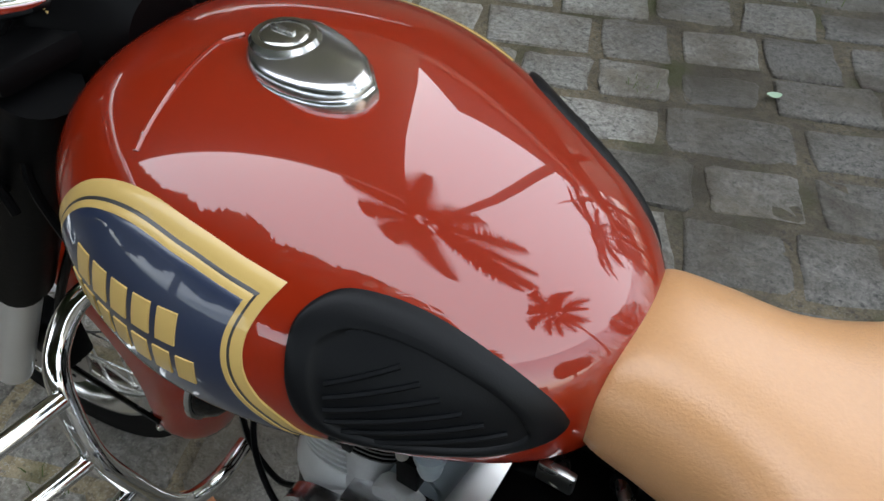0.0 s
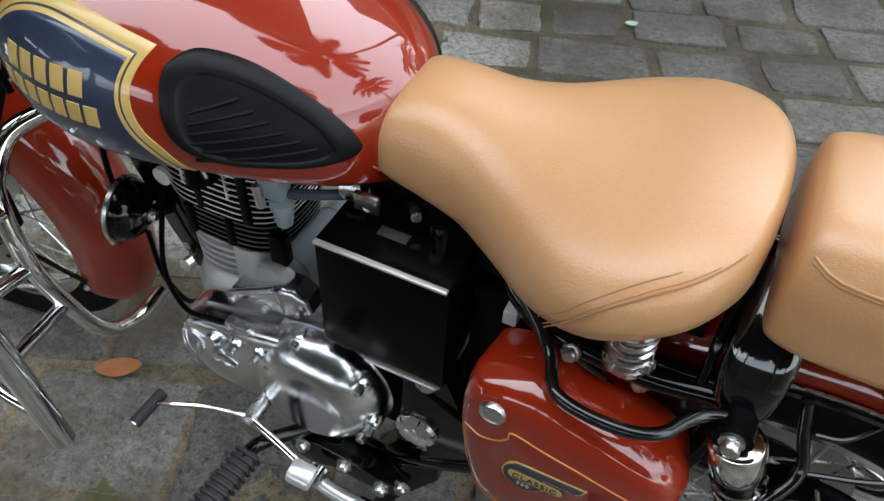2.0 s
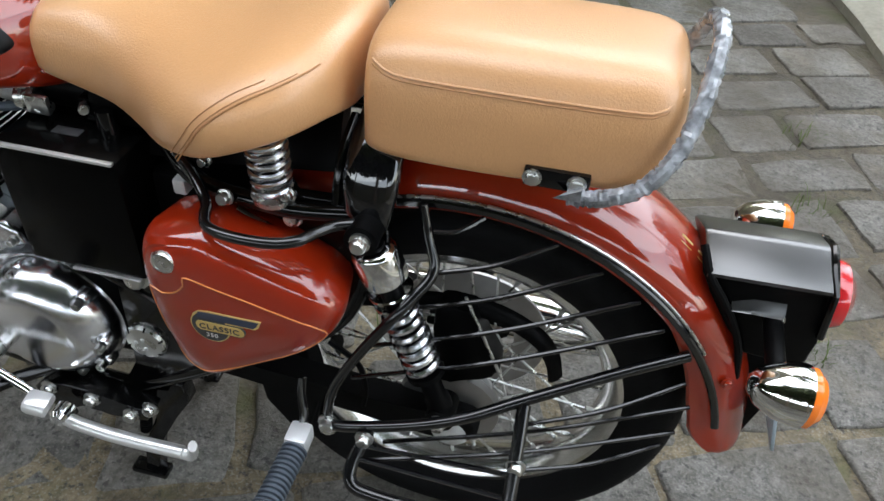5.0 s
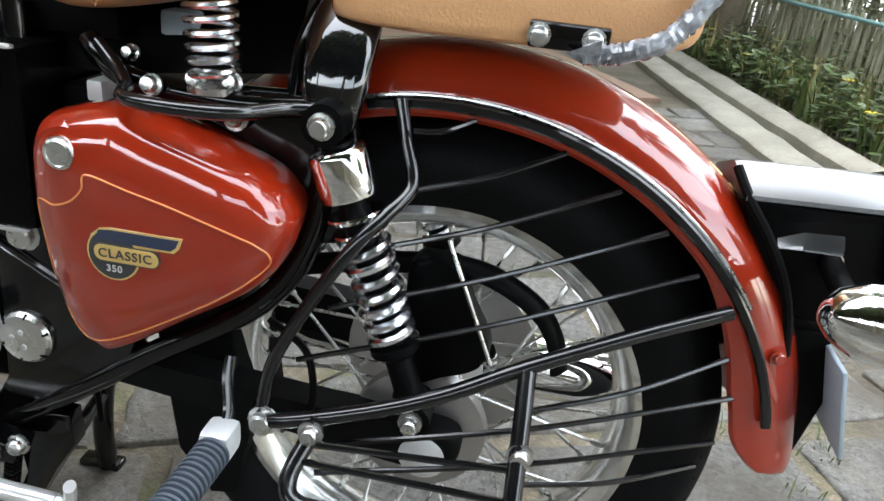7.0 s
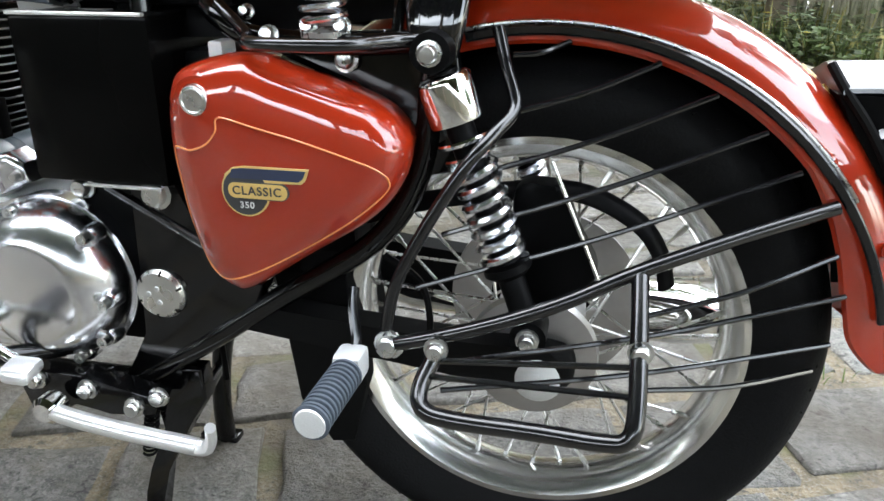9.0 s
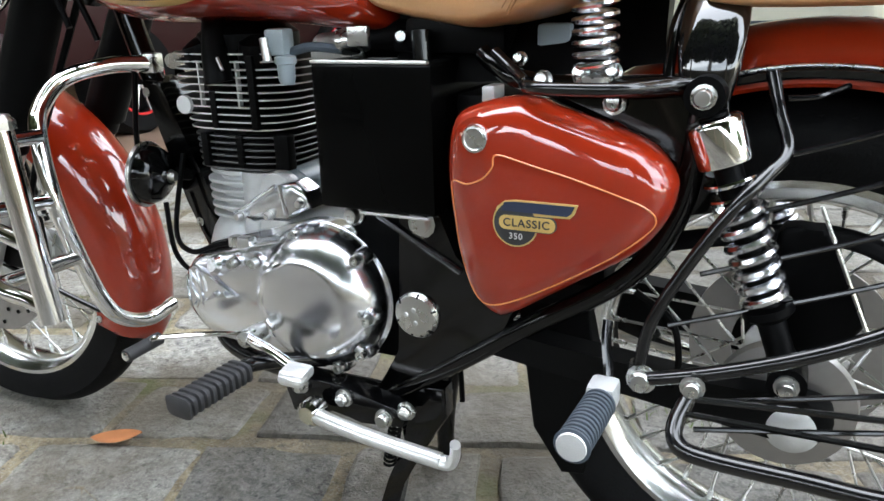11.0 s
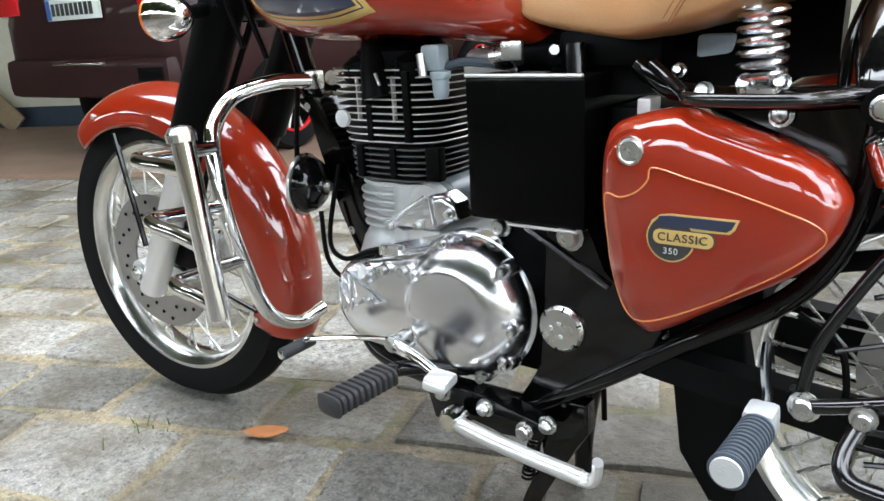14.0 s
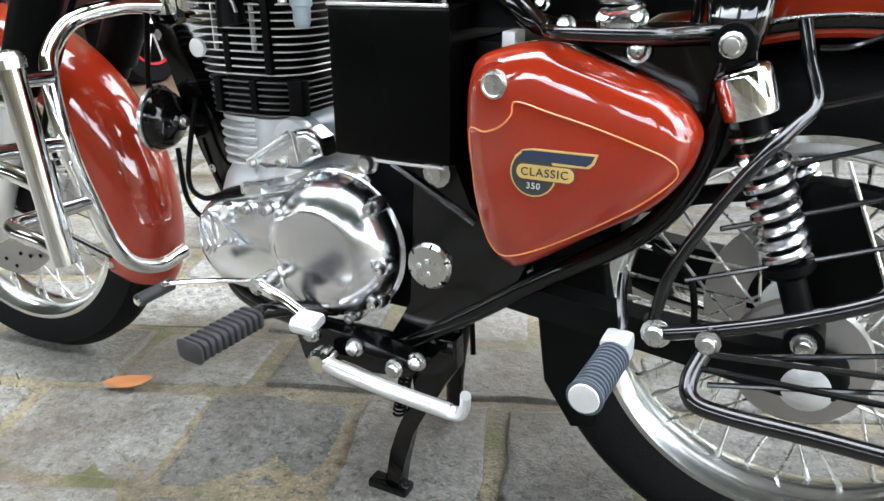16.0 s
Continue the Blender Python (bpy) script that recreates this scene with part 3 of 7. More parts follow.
def tree(name, place, height, radius, seed, label, leaves=3800, leaf_size=1.2):
    """A tapered trunk with limbs and a crown of leaf clumps."""
    rng = random.Random(seed)
    root = tagged(new(name), label, "tree")
    root.location = place
    trunk = bmesh.new()
    pts = [Vector((math.sin(k * 0.9 + seed) * 0.06 * k / 4, math.cos(k * 0.7 + seed) * 0.06 * k / 4, height * k / 6)) for k in range(7)]
    tube(curve(pts, 4), radius, 14, trunk, r_end=radius * 0.35)
    for k in range(10):
        z = height * (0.4 + 0.055 * k)
        a = rng.random() * 6.28
        l = height * (0.18 + rng.random() * 0.2)
        tube(curve([(0, 0, z), (math.cos(a) * l * 0.5, math.sin(a) * l * 0.5, z + l * 0.35), (math.cos(a) * l, math.sin(a) * l, z + l * 0.5)], 4), radius * 0.35, 7, trunk, r_end=radius * 0.06)
    t = part("trunk", trunk, BARK, None)
    t.parent = root
    if leaves:
        leaf = bmesh.new()
        for _ in range(leaves):
            a, b = rng.random() * 6.28, rng.random()
            rr = height * 0.42 * (0.35 + 0.65 * rng.random() ** 0.5)
            z = height * (0.62 + 0.5 * (b - 0.3))
            rr *= math.sqrt(max(0.05, 1 - ((b - 0.45) / 0.6) ** 2)) * (0.8 + 0.3 * math.sin(a * 3 + seed))
            p = Vector((math.cos(a) * rr, math.sin(a) * rr, z))
            d = Vector((rng.random() - 0.5, rng.random() - 0.5, rng.random() - 0.5)).normalized()
            e = d.orthogonal().normalized()
            s = (0.07 + rng.random() * 0.10) * leaf_size
            leaf.faces.new([leaf.verts.new(p + x) for x in (d * s, e * s * 0.45, -d * s, -e * s * 0.45)])
        c = part("crown", leaf, LEAFGREEN, None)
        c.parent = root
    return root


tree("garden_tree", verge_point(6.6, 0.70, 0.0), 4.2, 0.115, 2, "grey-brown tree trunk beside the fence, nearly bare", 60, 0.6)
tree("garden_tree", verge_point(5.5, 1.85, 0.0), 3.6, 0.10, 7, "slender mottled tree trunk behind the fence", 80, 0.6)
for k, (x, y, h) in enumerate(((4.5, 9.5, 5.5), (8.5, 5, 5.5), (1.5, 13, 7), (10, -1.5, 4.5), (-2.0, 14, 7))):
    tree("far_tree", (x, y, 0), h, 0.2, 20 + k, "leafy tree beyond the fence")
for k, (x, y, h) in enumerate(((4.6, -5.6, 7.0), (2.0, -5.4, 8.6), (-0.6, -5.6, 8.2), (-3.2, -5.2, 8.4), (-5.8, -4.6, 7.2), (-8.6, -3.2, 6.0), (-10.5, -1.0, 5.6))):
    tree("yard_tree", (x, y, 0), h, 0.2, 40 + k, "dense leafy tree along the edge of the yard", 7500, 2.5)

# house wall with blue skirting, meter box and leaning planks
hx, hy = Vector((0.90, 0.44, 0)).normalized(), Vector((-0.44, 0.90, 0)).normalized()
h0 = Vector((-4.70, 1.15, 0)) + hy * 4.6


def house_box(name, a0, a1, b0, b1, z0, z1, material, parent=None, label="", bevel=0.0):
    bm = bmesh.new()
    o = [h0 + hx * a + hy * b for a, b in ((a0, b0), (a1, b0), (a1, b1), (a0, b1))]
    ring_faces(bm, [[p + Vector((0, 0, z0)) for p in o], [p + Vector((0, 0, z1)) for p in o]])
    return part(name, bm, material, parent, label)


wall = tagged(house_box("wall_house", -9, 8, 0, 0.25, 0.0, 3.2, WALLPAINT), "cream painted house wall above a blue skirting", "wall", kind="structure")
tagged(house_box("skirting", -9, 8, -0.012, 0.0, 0.0, 0.42, BLUEPAINT), "dark blue painted skirting", "skirting", kind="structure")
tagged(house_box("porch_roof", -9, 8, -3.6, 0.3, 3.0, 3.15, WALLPAINT), "concrete porch roof over the forecourt", "roof", kind="structure")
tagged(house_box("wall_porch", -9, -0.95, -2.25, -2.0, 0.0, 3.0, WALLPAINT), "cream painted porch wall above a blue skirting", "wall", kind="structure")
tagged(house_box("skirting_porch", -9, -0.95, -2.262, -2.25, 0.0, 0.20, BLUEPAINT), "dark blue painted skirting", "skirting", kind="structure")
meter = tagged(house_box("meter_box", -1.68, -1.52, -2.35, -2.25, 0.46, 0.58, SATIN), "black meter box on the wall", "meter box")
for a, b, tilt, width, long in ((-1.66, -2.42, -46, 0.10, 1.05), (-1.98, -2.52, -30, 0.11, 0.95), (-2.16, -2.60, -22, 0.09, 0.90)):
    pl = tagged(part("plank", box((-width, -0.013, 0.0), (width, 0.013, long), 0.008), WOOD), "weathered plank leaning against the porch wall", "plank", group="planks at the wall")
    pl.matrix_world = Matrix.Translation(h0 + hx * a + hy * b + Vector((0, 0, 0.5 * width))) @ Matrix.Rotation(math.atan2(hx.y, hx.x), 4, "Z") @ pose(0, 0, 0, -7, 0, 0) @ pose(0, 0, 0, 0, tilt, 0)

# added eave, out of view: gives the tank its mirrored house edge
ROOFTILE = mat("roof_tile", (0.16, 0.07, 0.045), 0.8, tone=0.3)
tagged(house_box("roof_eave", -14, 4.5, -6.6, 3.0, 4.6, 4.78, WALLPAINT), "unseen cream eave added over the yard for the tank's reflections", "roof", kind="structure")
tagged(house_box("wall_upper", -14, 4.2, -1.2, 2.6, 3.2, 4.6, WALLPAINT), "cream upper wall under the eave", "wall", kind="structure")
tagged(house_box("wall_neighbour", 5.0, 11.0, 1.5, 8.0, 0.0, 6.6, WALLPAINT), "plain rendered wall of the neighbouring house", "wall", kind="structure")
g = bmesh.new()
ring_faces(g, [[h0 + hx * x + hy * b + Vector((0, 0, z)) for x, z in ((4.6, 6.5), (11.4, 6.5), (8.0, 9.0))] for b in (1.1, 8.4)])
tagged(part("roof_neighbour", g, ROOFTILE), "tiled gable roof of the neighbouring house", "roof", kind="structure")
# unseen wall added behind the yard, dark so that glossy parts mirror little light
gw = bmesh.new()
ring_faces(gw, [[(-14, -6.2, z), (16, -6.2, z), (16, -6.0, z), (-14, -6.0, z)] for z in (0.0, 2.2)])
tagged(part("wall_garden", gw, mat("dark_reflected_wall", (0.09, 0.085, 0.06), 0.9, tone=0.4, tone_scale=2)), "unseen dark wall added along the yard for reflections", "wall", kind="structure")

# second unseen dark wall, added across the yard's far end
gw = bmesh.new()
ring_faces(gw, [[(-14.2, -6.2, z), (-14.0, -6.2, z), (-14.0, 2.0, z), (-14.2, 2.0, z)] for z in (0.0, 3.0)])
tagged(part("wall_yard", gw, bpy.data.materials["dark_reflected_wall"]), "unseen dark wall added across the end of the yard", "wall", kind="structure")
for k, (x, y, h) in enumerate(((-11.8, -4.8, 5.5), (-12.5, 0.2, 5.0), (-9.0, -5.5, 6.0))):
    tree("yard_tree", (x, y, 0), h, 0.18, 60 + k, "dense leafy tree along the edge of the yard", 7500, 2.5)


def palm(place, crown, seed, label):
    """A coconut palm: a curved ringed trunk and drooping feathered fronds."""
    rng = random.Random(seed)
    root = tagged(new("palm_tree"), label, "palm")
    base, top = Vector(place), Vector(crown)
    mid = (base + top) / 2 + Vector((0, 0, 0.35))
    part("trunk", tube(curve([base, mid, top], 10), 0.11, 12, r_end=0.06), BARK, root)
    for k in range(15):
        a = k * 2.4 + rng.random() * 0.4
        rise = 0.9 - 1.3 * rng.random()
        length = 1.7 + rng.random() * 0.9
        d = Vector((math.cos(a), math.sin(a), 0))
        pts = curve([top, top + d * length * 0.4 + Vector((0, 0, 0.35 * rise + 0.15)), top + d * length * 0.75 + Vector((0, 0, 0.3 * rise - 0.1)), top + d * length + Vector((0, 0, 0.2 * rise - 0.7))], 7)
        bm = tube(pts, 0.022, 5, r_end=0.006)
        side = Vector((-d.y, d.x, 0))
        for i, p in enumerate(pts[2:]):
            f = i / (len(pts) - 3)
            l = 0.50 * math.sin(math.pi * (0.12 + 0.85 * f)) + 0.12
            for s in (-1, 1):
                for h in (0, 0.5):
                    q = p + (pts[min(i + 3, len(pts) - 1)] - p) * h
                    tip = q + side * s * l * 0.85 + d * l * 0.45 + Vector((0, 0, -l * (0.15 + 0.35 * rng.random())))
                    w = d * 0.05
                    bm.faces.new([bm.verts.new(x) for x in (q - w, q + w, tip)])
        part("frond", bm, PALMLEAF, root)
    return root


palm((0.35, 11.9, 0), (1.82, 2.54, 8.6), 1, "tall coconut palm leaning over the yard")
palm((9.2, 1.2, 0), (5.9, 1.9, 7.4), 2, "coconut palm beyond the grass verge")
palm((6.5, 11.5, 0), (4.4, 9.0, 6.6), 3, "smaller coconut palm far beyond the fence")

# car parked on the forecourt
car = tagged(new("car"), "dark maroon estate car parked on the forecourt", "car")
CARM = Matrix.Translation((-4.51, 1.64, 0.02)) @ Matrix.Rotation(radians(94), 4, "Z")


def car_part(name, bm, material, parent=None, label=""):
    bm.transform(CARM)
    return part(name, bm, material, parent or car, label)


def car_section(x, half, z0, z1, zs, roof):
    return [(x, -half * 0.94, z0), (x, -half, z0 + 0.18), (x, -half, zs), (x, -roof, z1 - 0.05), (x, -roof + 0.12, z1), (x, roof - 0.12, z1), (x, roof, z1 - 0.05), (x, half, zs), (x, half, z0 + 0.18), (x, half * 0.94, z0)]


secs = [car_section(-0.02, 0.70, 0.46, 1.02, 0.80, 0.60), car_section(0.02, 0.82, 0.42, 1.16, 0.86, 0.66), car_section(0.12, 0.86, 0.40, 1.52, 0.95, 0.62), car_section(0.35, 0.88, 0.38, 1.62, 0.97, 0.60),
        car_section(1.3, 0.88, 0.38, 1.66, 0.98, 0.60), car_section(2.3, 0.88, 0.38, 1.60, 0.98, 0.60), car_section(3.0, 0.87, 0.38, 1.02, 0.96, 0.72), car_section(3.9, 0.82, 0.38, 0.92, 0.82, 0.70), car_section(4.1, 0.72, 0.42, 0.75, 0.7, 0.6)]
body = car_part("body", ring_faces(bmesh.new(), secs), MAROON, None, "dark maroon car body")
car_part("number_plate", box((-0.045, -0.26, 0.86), (-0.030, 0.26, 0.98), 0.004), PLATEWHITE, body, "white rear number plate with a blue band")
car_part("plate_band", box((-0.049, 0.215, 0.863), (-0.044, 0.257, 0.977), 0.001), PLATEBLUE, body)
for k in range(9):
    y = 0.185 - k * 0.046
    car_part("plate_bar", box((-0.049, y - 0.016, 0.885), (-0.044, y + 0.016, 0.955), 0.001), DARKGREY, body)
for s in (-1, 1):
    car_part("tail_lamp", box((-0.035, s * 0.70 - 0.12, 0.90), (0.10, s * 0.70 + 0.13, 1.12), 0.03), REDLENS, body, "red tail lamp")
    car_part("bumper_reflector", box((-0.055, s * 0.62 - 0.10, 0.455), (-0.02, s * 0.62 + 0.10, 0.49), 0.01), REDLENS, body)
    car_part("door_glass", box((1.0, s * 0.70 - 0.05, 1.02), (2.4, s * 0.70 + 0.05, 1.5), 0.05), GLASS, body)
car_part("rear_window", box((0.02, -0.55, 1.10), (0.10, 0.55, 1.48), 0.03), GLASS, body)
car_part("bumper", box((-0.07, -0.80, 0.40), (0.15, 0.80, 0.64), 0.05), MAROON, body)
car_part("bumper_strip", box((-0.08, -0.25, 0.60), (0.0, 0.25, 0.612), 0.004), CHROME, body)
car_part("bumper_vent", box((-0.078, -0.76, 0.50), (-0.05, -0.55, 0.58), 0.01), SATIN, body)
for x in (0.78, 3.25):
    for s in (-1, 1):
        w = car_part("wheel", lathe([(0.20, -0.10), (0.30, -0.11), (0.325, -0.07), (0.325, 0.07), (0.30, 0.11), (0.20, 0.10)], (x, s * 0.80, 0.322), (0, 1, 0), 40, loop=True), RUBBER, car, "car wheel with alloy spokes")
        for k in range(10):
            a = k * 0.628
            car_part("wheel_spoke", tube([(x + 0.03 * math.cos(a), s * 0.89, 0.322 + 0.03 * math.sin(a)), (x + 0.205 * math.cos(a), s * 0.89, 0.322 + 0.205 * math.sin(a))], 0.014, 6), POLISHED, w)
        car_part("wheel_ring", lathe([(0.195, -0.01), (0.210, -0.01), (0.210, 0.01), (0.195, 0.01)], (x, s * 0.90, 0.322), (0, 1, 0), 36, loop=True), REDLENS, w)
        car_part("wheel_back", lathe([(0, -0.02), (0.20, -0.02), (0.20, 0.0), (0, 0.0)], (x, s * 0.82, 0.322), (0, 1, 0), 30), SATIN, w)

# small tufts of grass and weed in the joints
rng = random.Random(17)
tuft = bmesh.new()
for x, y, count, tall in ((-0.86, 2.29, 26, 0.05), (-0.72, 2.40, 30, 0.05), (-0.55, 2.46, 22, 0.04), (-0.92, 1.55, 16, 0.03), (-0.16, 0.42, 40, 0.05), (-0.10, 0.47, 30, 0.05), (0.70, 0.50, 26, 0.04), (0.62, 0.34, 22, 0.04),
                          (0.50, 0.55, 16, 0.03), (-1.30, -0.20, 14, 0.025), (0.75, 1.05, 24, 0.05), (0.78, 1.45, 24, 0.05), (-1.70, 0.40, 14, 0.03), (0.35, 0.85, 18, 0.03), (0.05, 1.10, 18, 0.03)):
    for _ in range(count):
        p = Vector((x + rng.gauss(0, 0.03), y + rng.gauss(0, 0.03), -0.006))
        a, h = rng.random() * 6.28, tall * (0.4 + rng.random() * 0.8)
        d, side = Vector((math.cos(a), math.sin(a), 0)), Vector((-math.sin(a), math.cos(a), 0)) * 0.0016
        v = [tuft.verts.new(q) for q in (p - side, p + side, p + d * h * 0.3 + Vector((0, 0, h * 0.7)) + side * 0.7, p + d * h * 0.3 + Vector((0, 0, h * 0.7)) - side * 0.7, p + d * h * 0.8 + Vector((0, 0, h)))]
        tuft.faces.new(v[:4])
        tuft.faces.new((v[3], v[2], v[4]))
tagged(part("joint_grass", tuft, GRASS), "small green weeds growing in the paving joints", "weeds", kind="stuff")

# fallen leaves
def fallen(place, length, width, turn, material, label):
    bm = bmesh.new()
    n = 12
    rows = []
    for k in range(n + 1):
        f = k / n
        w = width * math.sin(math.pi * f) ** 0.7 * 0.5 + 0.0005
        z = 0.004 + 0.003 * (f - 0.5) ** 2 * 4
        rows.append([(length * (f - 0.5), w * s, z + 0.002 * abs(s)) for s in (-1, -0.5, 0, 0.5, 1)])
    ring_faces(bm, rows, close_ring=False)
    ob = tagged(part("fallen_leaf", bm, material), label, "leaf")
    ob.matrix_world = Matrix.Translation(place) @ Matrix.Rotation(radians(turn), 4, "Z")
    return ob


fallen((-1.10, -0.072, 0.006), 0.092, 0.044, 34, LEAFDRY, "flat orange-brown dry leaf lying on the setts")
fallen((-0.56, 1.72, 0.004), 0.045, 0.03, 30, LEAFPALE, "small pale green leaf lying on the setts")

# ---- BIKE ----
bike = tagged(new("motorcycle"), "red classic motorcycle with tan leather seats, upright on its centre stand", "motorcycle")

# --- rear wheel ---
def wheel(name, centre, rim_r, tyre_r, tyre_w, steer, parent, spokes=36):
    """A wire wheel: hub with rim, tyre and spokes."""
    axis = (math.sin(steer), -math.cos(steer), 0)
    q = Matrix.Translation(centre) @ Vector(axis).to_track_quat("Z", "Y").to_matrix().to_4x4()
    hub = part(name, lathe([(0, -0.075), (0.018, -0.075), (0.022, -0.055), (0.055, -0.045), (0.055, -0.038), (0.03, -0.03), (0.03, 0.03),
                            (0.055, 0.038), (0.055, 0.045), (0.022, 0.055), (0.018, 0.075), (0, 0.075)], centre, axis, 32), CAST, parent)
    w = 0.037
    rp = [(rim_r, w), (rim_r, w - 0.006), (rim_r - 0.014, w - 0.008), (rim_r - 0.020, w - 0.016), (rim_r - 0.026, 0.008), (rim_r - 0.026, -0.008),
          (rim_r - 0.020, -w + 0.016), (rim_r - 0.014, -w + 0.008), (rim_r, -w + 0.006), (rim_r, -w), (rim_r - 0.008, -w - 0.001), (rim_r - 0.020, -w + 0.008),
          (rim_r - 0.030, -0.010), (rim_r - 0.030, 0.010), (rim_r - 0.020, w - 0.008), (rim_r - 0.008, w + 0.001)]
    part("rim", lathe(rp, centre, axis, 72, loop=True), RIM, hub, "chromed wire-wheel rim")
    h, t = tyre_w / 2, tyre_r
    tp = [(rim_r - 0.010, -0.030), (rim_r + 0.006, -0.040), (rim_r + 0.030, -h * 0.97), (rim_r + 0.052, -h), (t - 0.022, -h * 0.86), (t - 0.010, -h * 0.62), (t, -0.012),
          (t, 0.012), (t - 0.010, h * 0.62), (t - 0.022, h * 0.86), (rim_r + 0.052, h), (rim_r + 0.030, h * 0.97), (rim_r + 0.006, 0.040), (rim_r - 0.010, 0.030)]
    tyre = part("tyre", lathe(tp, centre, axis, 96, loop=True), RUBBER, hub, "black road tyre")
    tread = bmesh.new()
    for k in range(64):
        a = 2 * math.pi * k / 64
        for s in (-1, 1):
            p = []
            for f in (0.15, 0.45, 0.78):
                b = a + f * 0.13
                r = t - 0.0085 - (0.015 + 0.010 * (f - 0.5)) * f * f
                p.append(q @ Vector((r * math.cos(b), r * math.sin(b), s * h * f)))
            tube(curve(p, 3), 0.0028, 4, tread)
    tagged(part("tread", tread, RUBBER, tyre), kind="stuff")
    nip = bmesh.new()
    for k in range(spokes):
        a = 2 * math.pi * k / spokes
        s = 1 if k % 2 else -1
        lean = 0.75 if (k // 2) % 2 else -0.75
        p0 = q @ Vector((0.052 * math.cos(a + lean), 0.052 * math.sin(a + lean), s * 0.042))
        p1 = q @ Vector(((rim_r - 0.029) * math.cos(a), (rim_r - 0.029) * math.sin(a), s * 0.006))
        part("spoke", rod(p0, p1, 0.0019, 6), STEEL, hub)
        rod(p1 + (p0 - p1).normalized() * 0.016, p1, 0.0034, 6, nip)
    tagged(part("spoke_nipple_rest", nip, STEEL, hub), kind="stuff")
    return hub


def mudguard(name, centre, crown, edge_at, half, a0, a1, steer, parent, n=72, tip=0.14):
    """A domed mudguard round a wheel between two angles (degrees, from the rear, over the top), with rounded ends.
    edge_at: radius of the lower edge, one number or by the angle."""
    c, s = math.cos(steer), math.sin(steer)
    rings = []
    for i in range(n + 1):
        f = i / n
        a = radians(a0 + (a1 - a0) * f)
        away = min(f, 1 - f) * abs(a1 - a0) * math.pi / 180
        k = min(1, away / tip)
        edge = edge_at(math.degrees(a)) if callable(edge_at) else edge_at
        w = 0.35 + 0.65 * math.sqrt(max(0, 1 - (1 - k) ** 2))
        sec = []
        for j in range(15):
            b = math.pi * (j / 14 - 0.5)
            y = half * math.sin(b) * w
            r = edge + (crown - edge) * (math.cos(b) ** 0.8 if abs(math.cos(b)) > 1e-6 else 0)
            r = r if w > 0.99 else edge + (crown - edge) * (1 - w) * 0.6 + (r - edge) * (1 - (1 - w) * 0.6)
            sec.append((y, r))
        sec = sec + [(y * 0.96, r - 0.004) for y, r in reversed(sec)]
        ring = []
        for y, r in sec:
            u = r * math.cos(a)
            ring.append((centre[0] + u * c - y * s * -1 * -1, centre[1] + u * s + y * c, centre[2] + r * math.sin(a)))
        rings.append(ring)
    return part(name, ring_faces(bmesh.new(), rings), RED, parent)


RC = (0, 0, 0.3345)
FC = (-1.376, -0.009, 0.3218)
STEER = 0.075


def rear_edge(a):
    """The flank grows deeper towards the rear end, which is cut to a rounded point."""
    deep = 0.344 - 0.020 * max(0.0, min(1.0, (42 - a) / 22))
    return deep + 0.052 * (max(0.0, 12 - a) / 12) ** 2.0


def front_edge(a):
    """A deep valance, deepest behind the fork."""
    return 0.270 + 0.014 * max(0.0, min(1.0, (a - 60) / 50)) + 0.010 * max(0.0, min(1.0, (-a - 5) / 14))


rear = wheel("rear_wheel", RC, 0.239, 0.325, 0.112, 0, bike)
front = wheel("front_wheel", FC, 0.2465, 0.318, 0.080, STEER, bike)
rear_guard = mudguard("rear_mudguard", RC, 0.403, rear_edge, 0.081, 0.5, 128, 0, bike, 100, 0.06)
front_guard = mudguard("front_mudguard", FC, 0.357, front_edge, 0.074, -23, 131, STEER, bike, tip=0.10)

# --- fuel tank: rings along the bike from the seat to the steering head ---
TANK_U, TANK_V, TANK_W = 0.845, 0.929, 0.75


def tank_ring(x, half, z0, z1, pinch, n=72):
    """A cross-section: flat-bottomed, round-shouldered. pinch: height of the widest line, 0 to 1."""
    out = []
    zm = z0 + (z1 - z0) * pinch
    for k in range(n):
        a = 2 * math.pi * k / n - math.pi / 2
        c, s = math.cos(a), math.sin(a)
        y = half * math.copysign(abs(c) ** TANK_U, c)
        z = zm + ((z1 - zm) * abs(s) ** TANK_V if s > 0 else -(zm - z0) * abs(s) ** TANK_W)
        out.append((x, y, z))
    return out


def wave(terms, a, fn):
    return sum(c * fn((k + (fn is math.sin)) * a) for k, c in enumerate(terms))


# half width, underside, crown and widest line along the tank, as smooth waves from the seat end to the steering head
FINE = []
for k in range(73):
    a = 0.02 + (math.pi - 0.04) * k / 72
    low, high = wave((0.7483, -0.0296, 0.0120, -0.0112, 0.0052), a, math.cos), wave((0.8987, -0.0256, -0.0487, 0.0106, -0.0065, 0.0011, -0.0026), a, math.cos)
    FINE.append((-0.7403 + 0.253 * math.cos(a), max(0.003, wave((0.1999, -0.0066, 0.0007, 0.0025, 0.0022, 0.0001), a, math.sin)), low, max(low + 0.006, high), wave((0.4396, -0.0164, 0.0516), a, math.cos)))
tank = part("fuel_tank", ring_faces(bmesh.new(), [tank_ring(*t) for t in FINE]), RED, bike, "glossy red fuel tank", sharp=75)


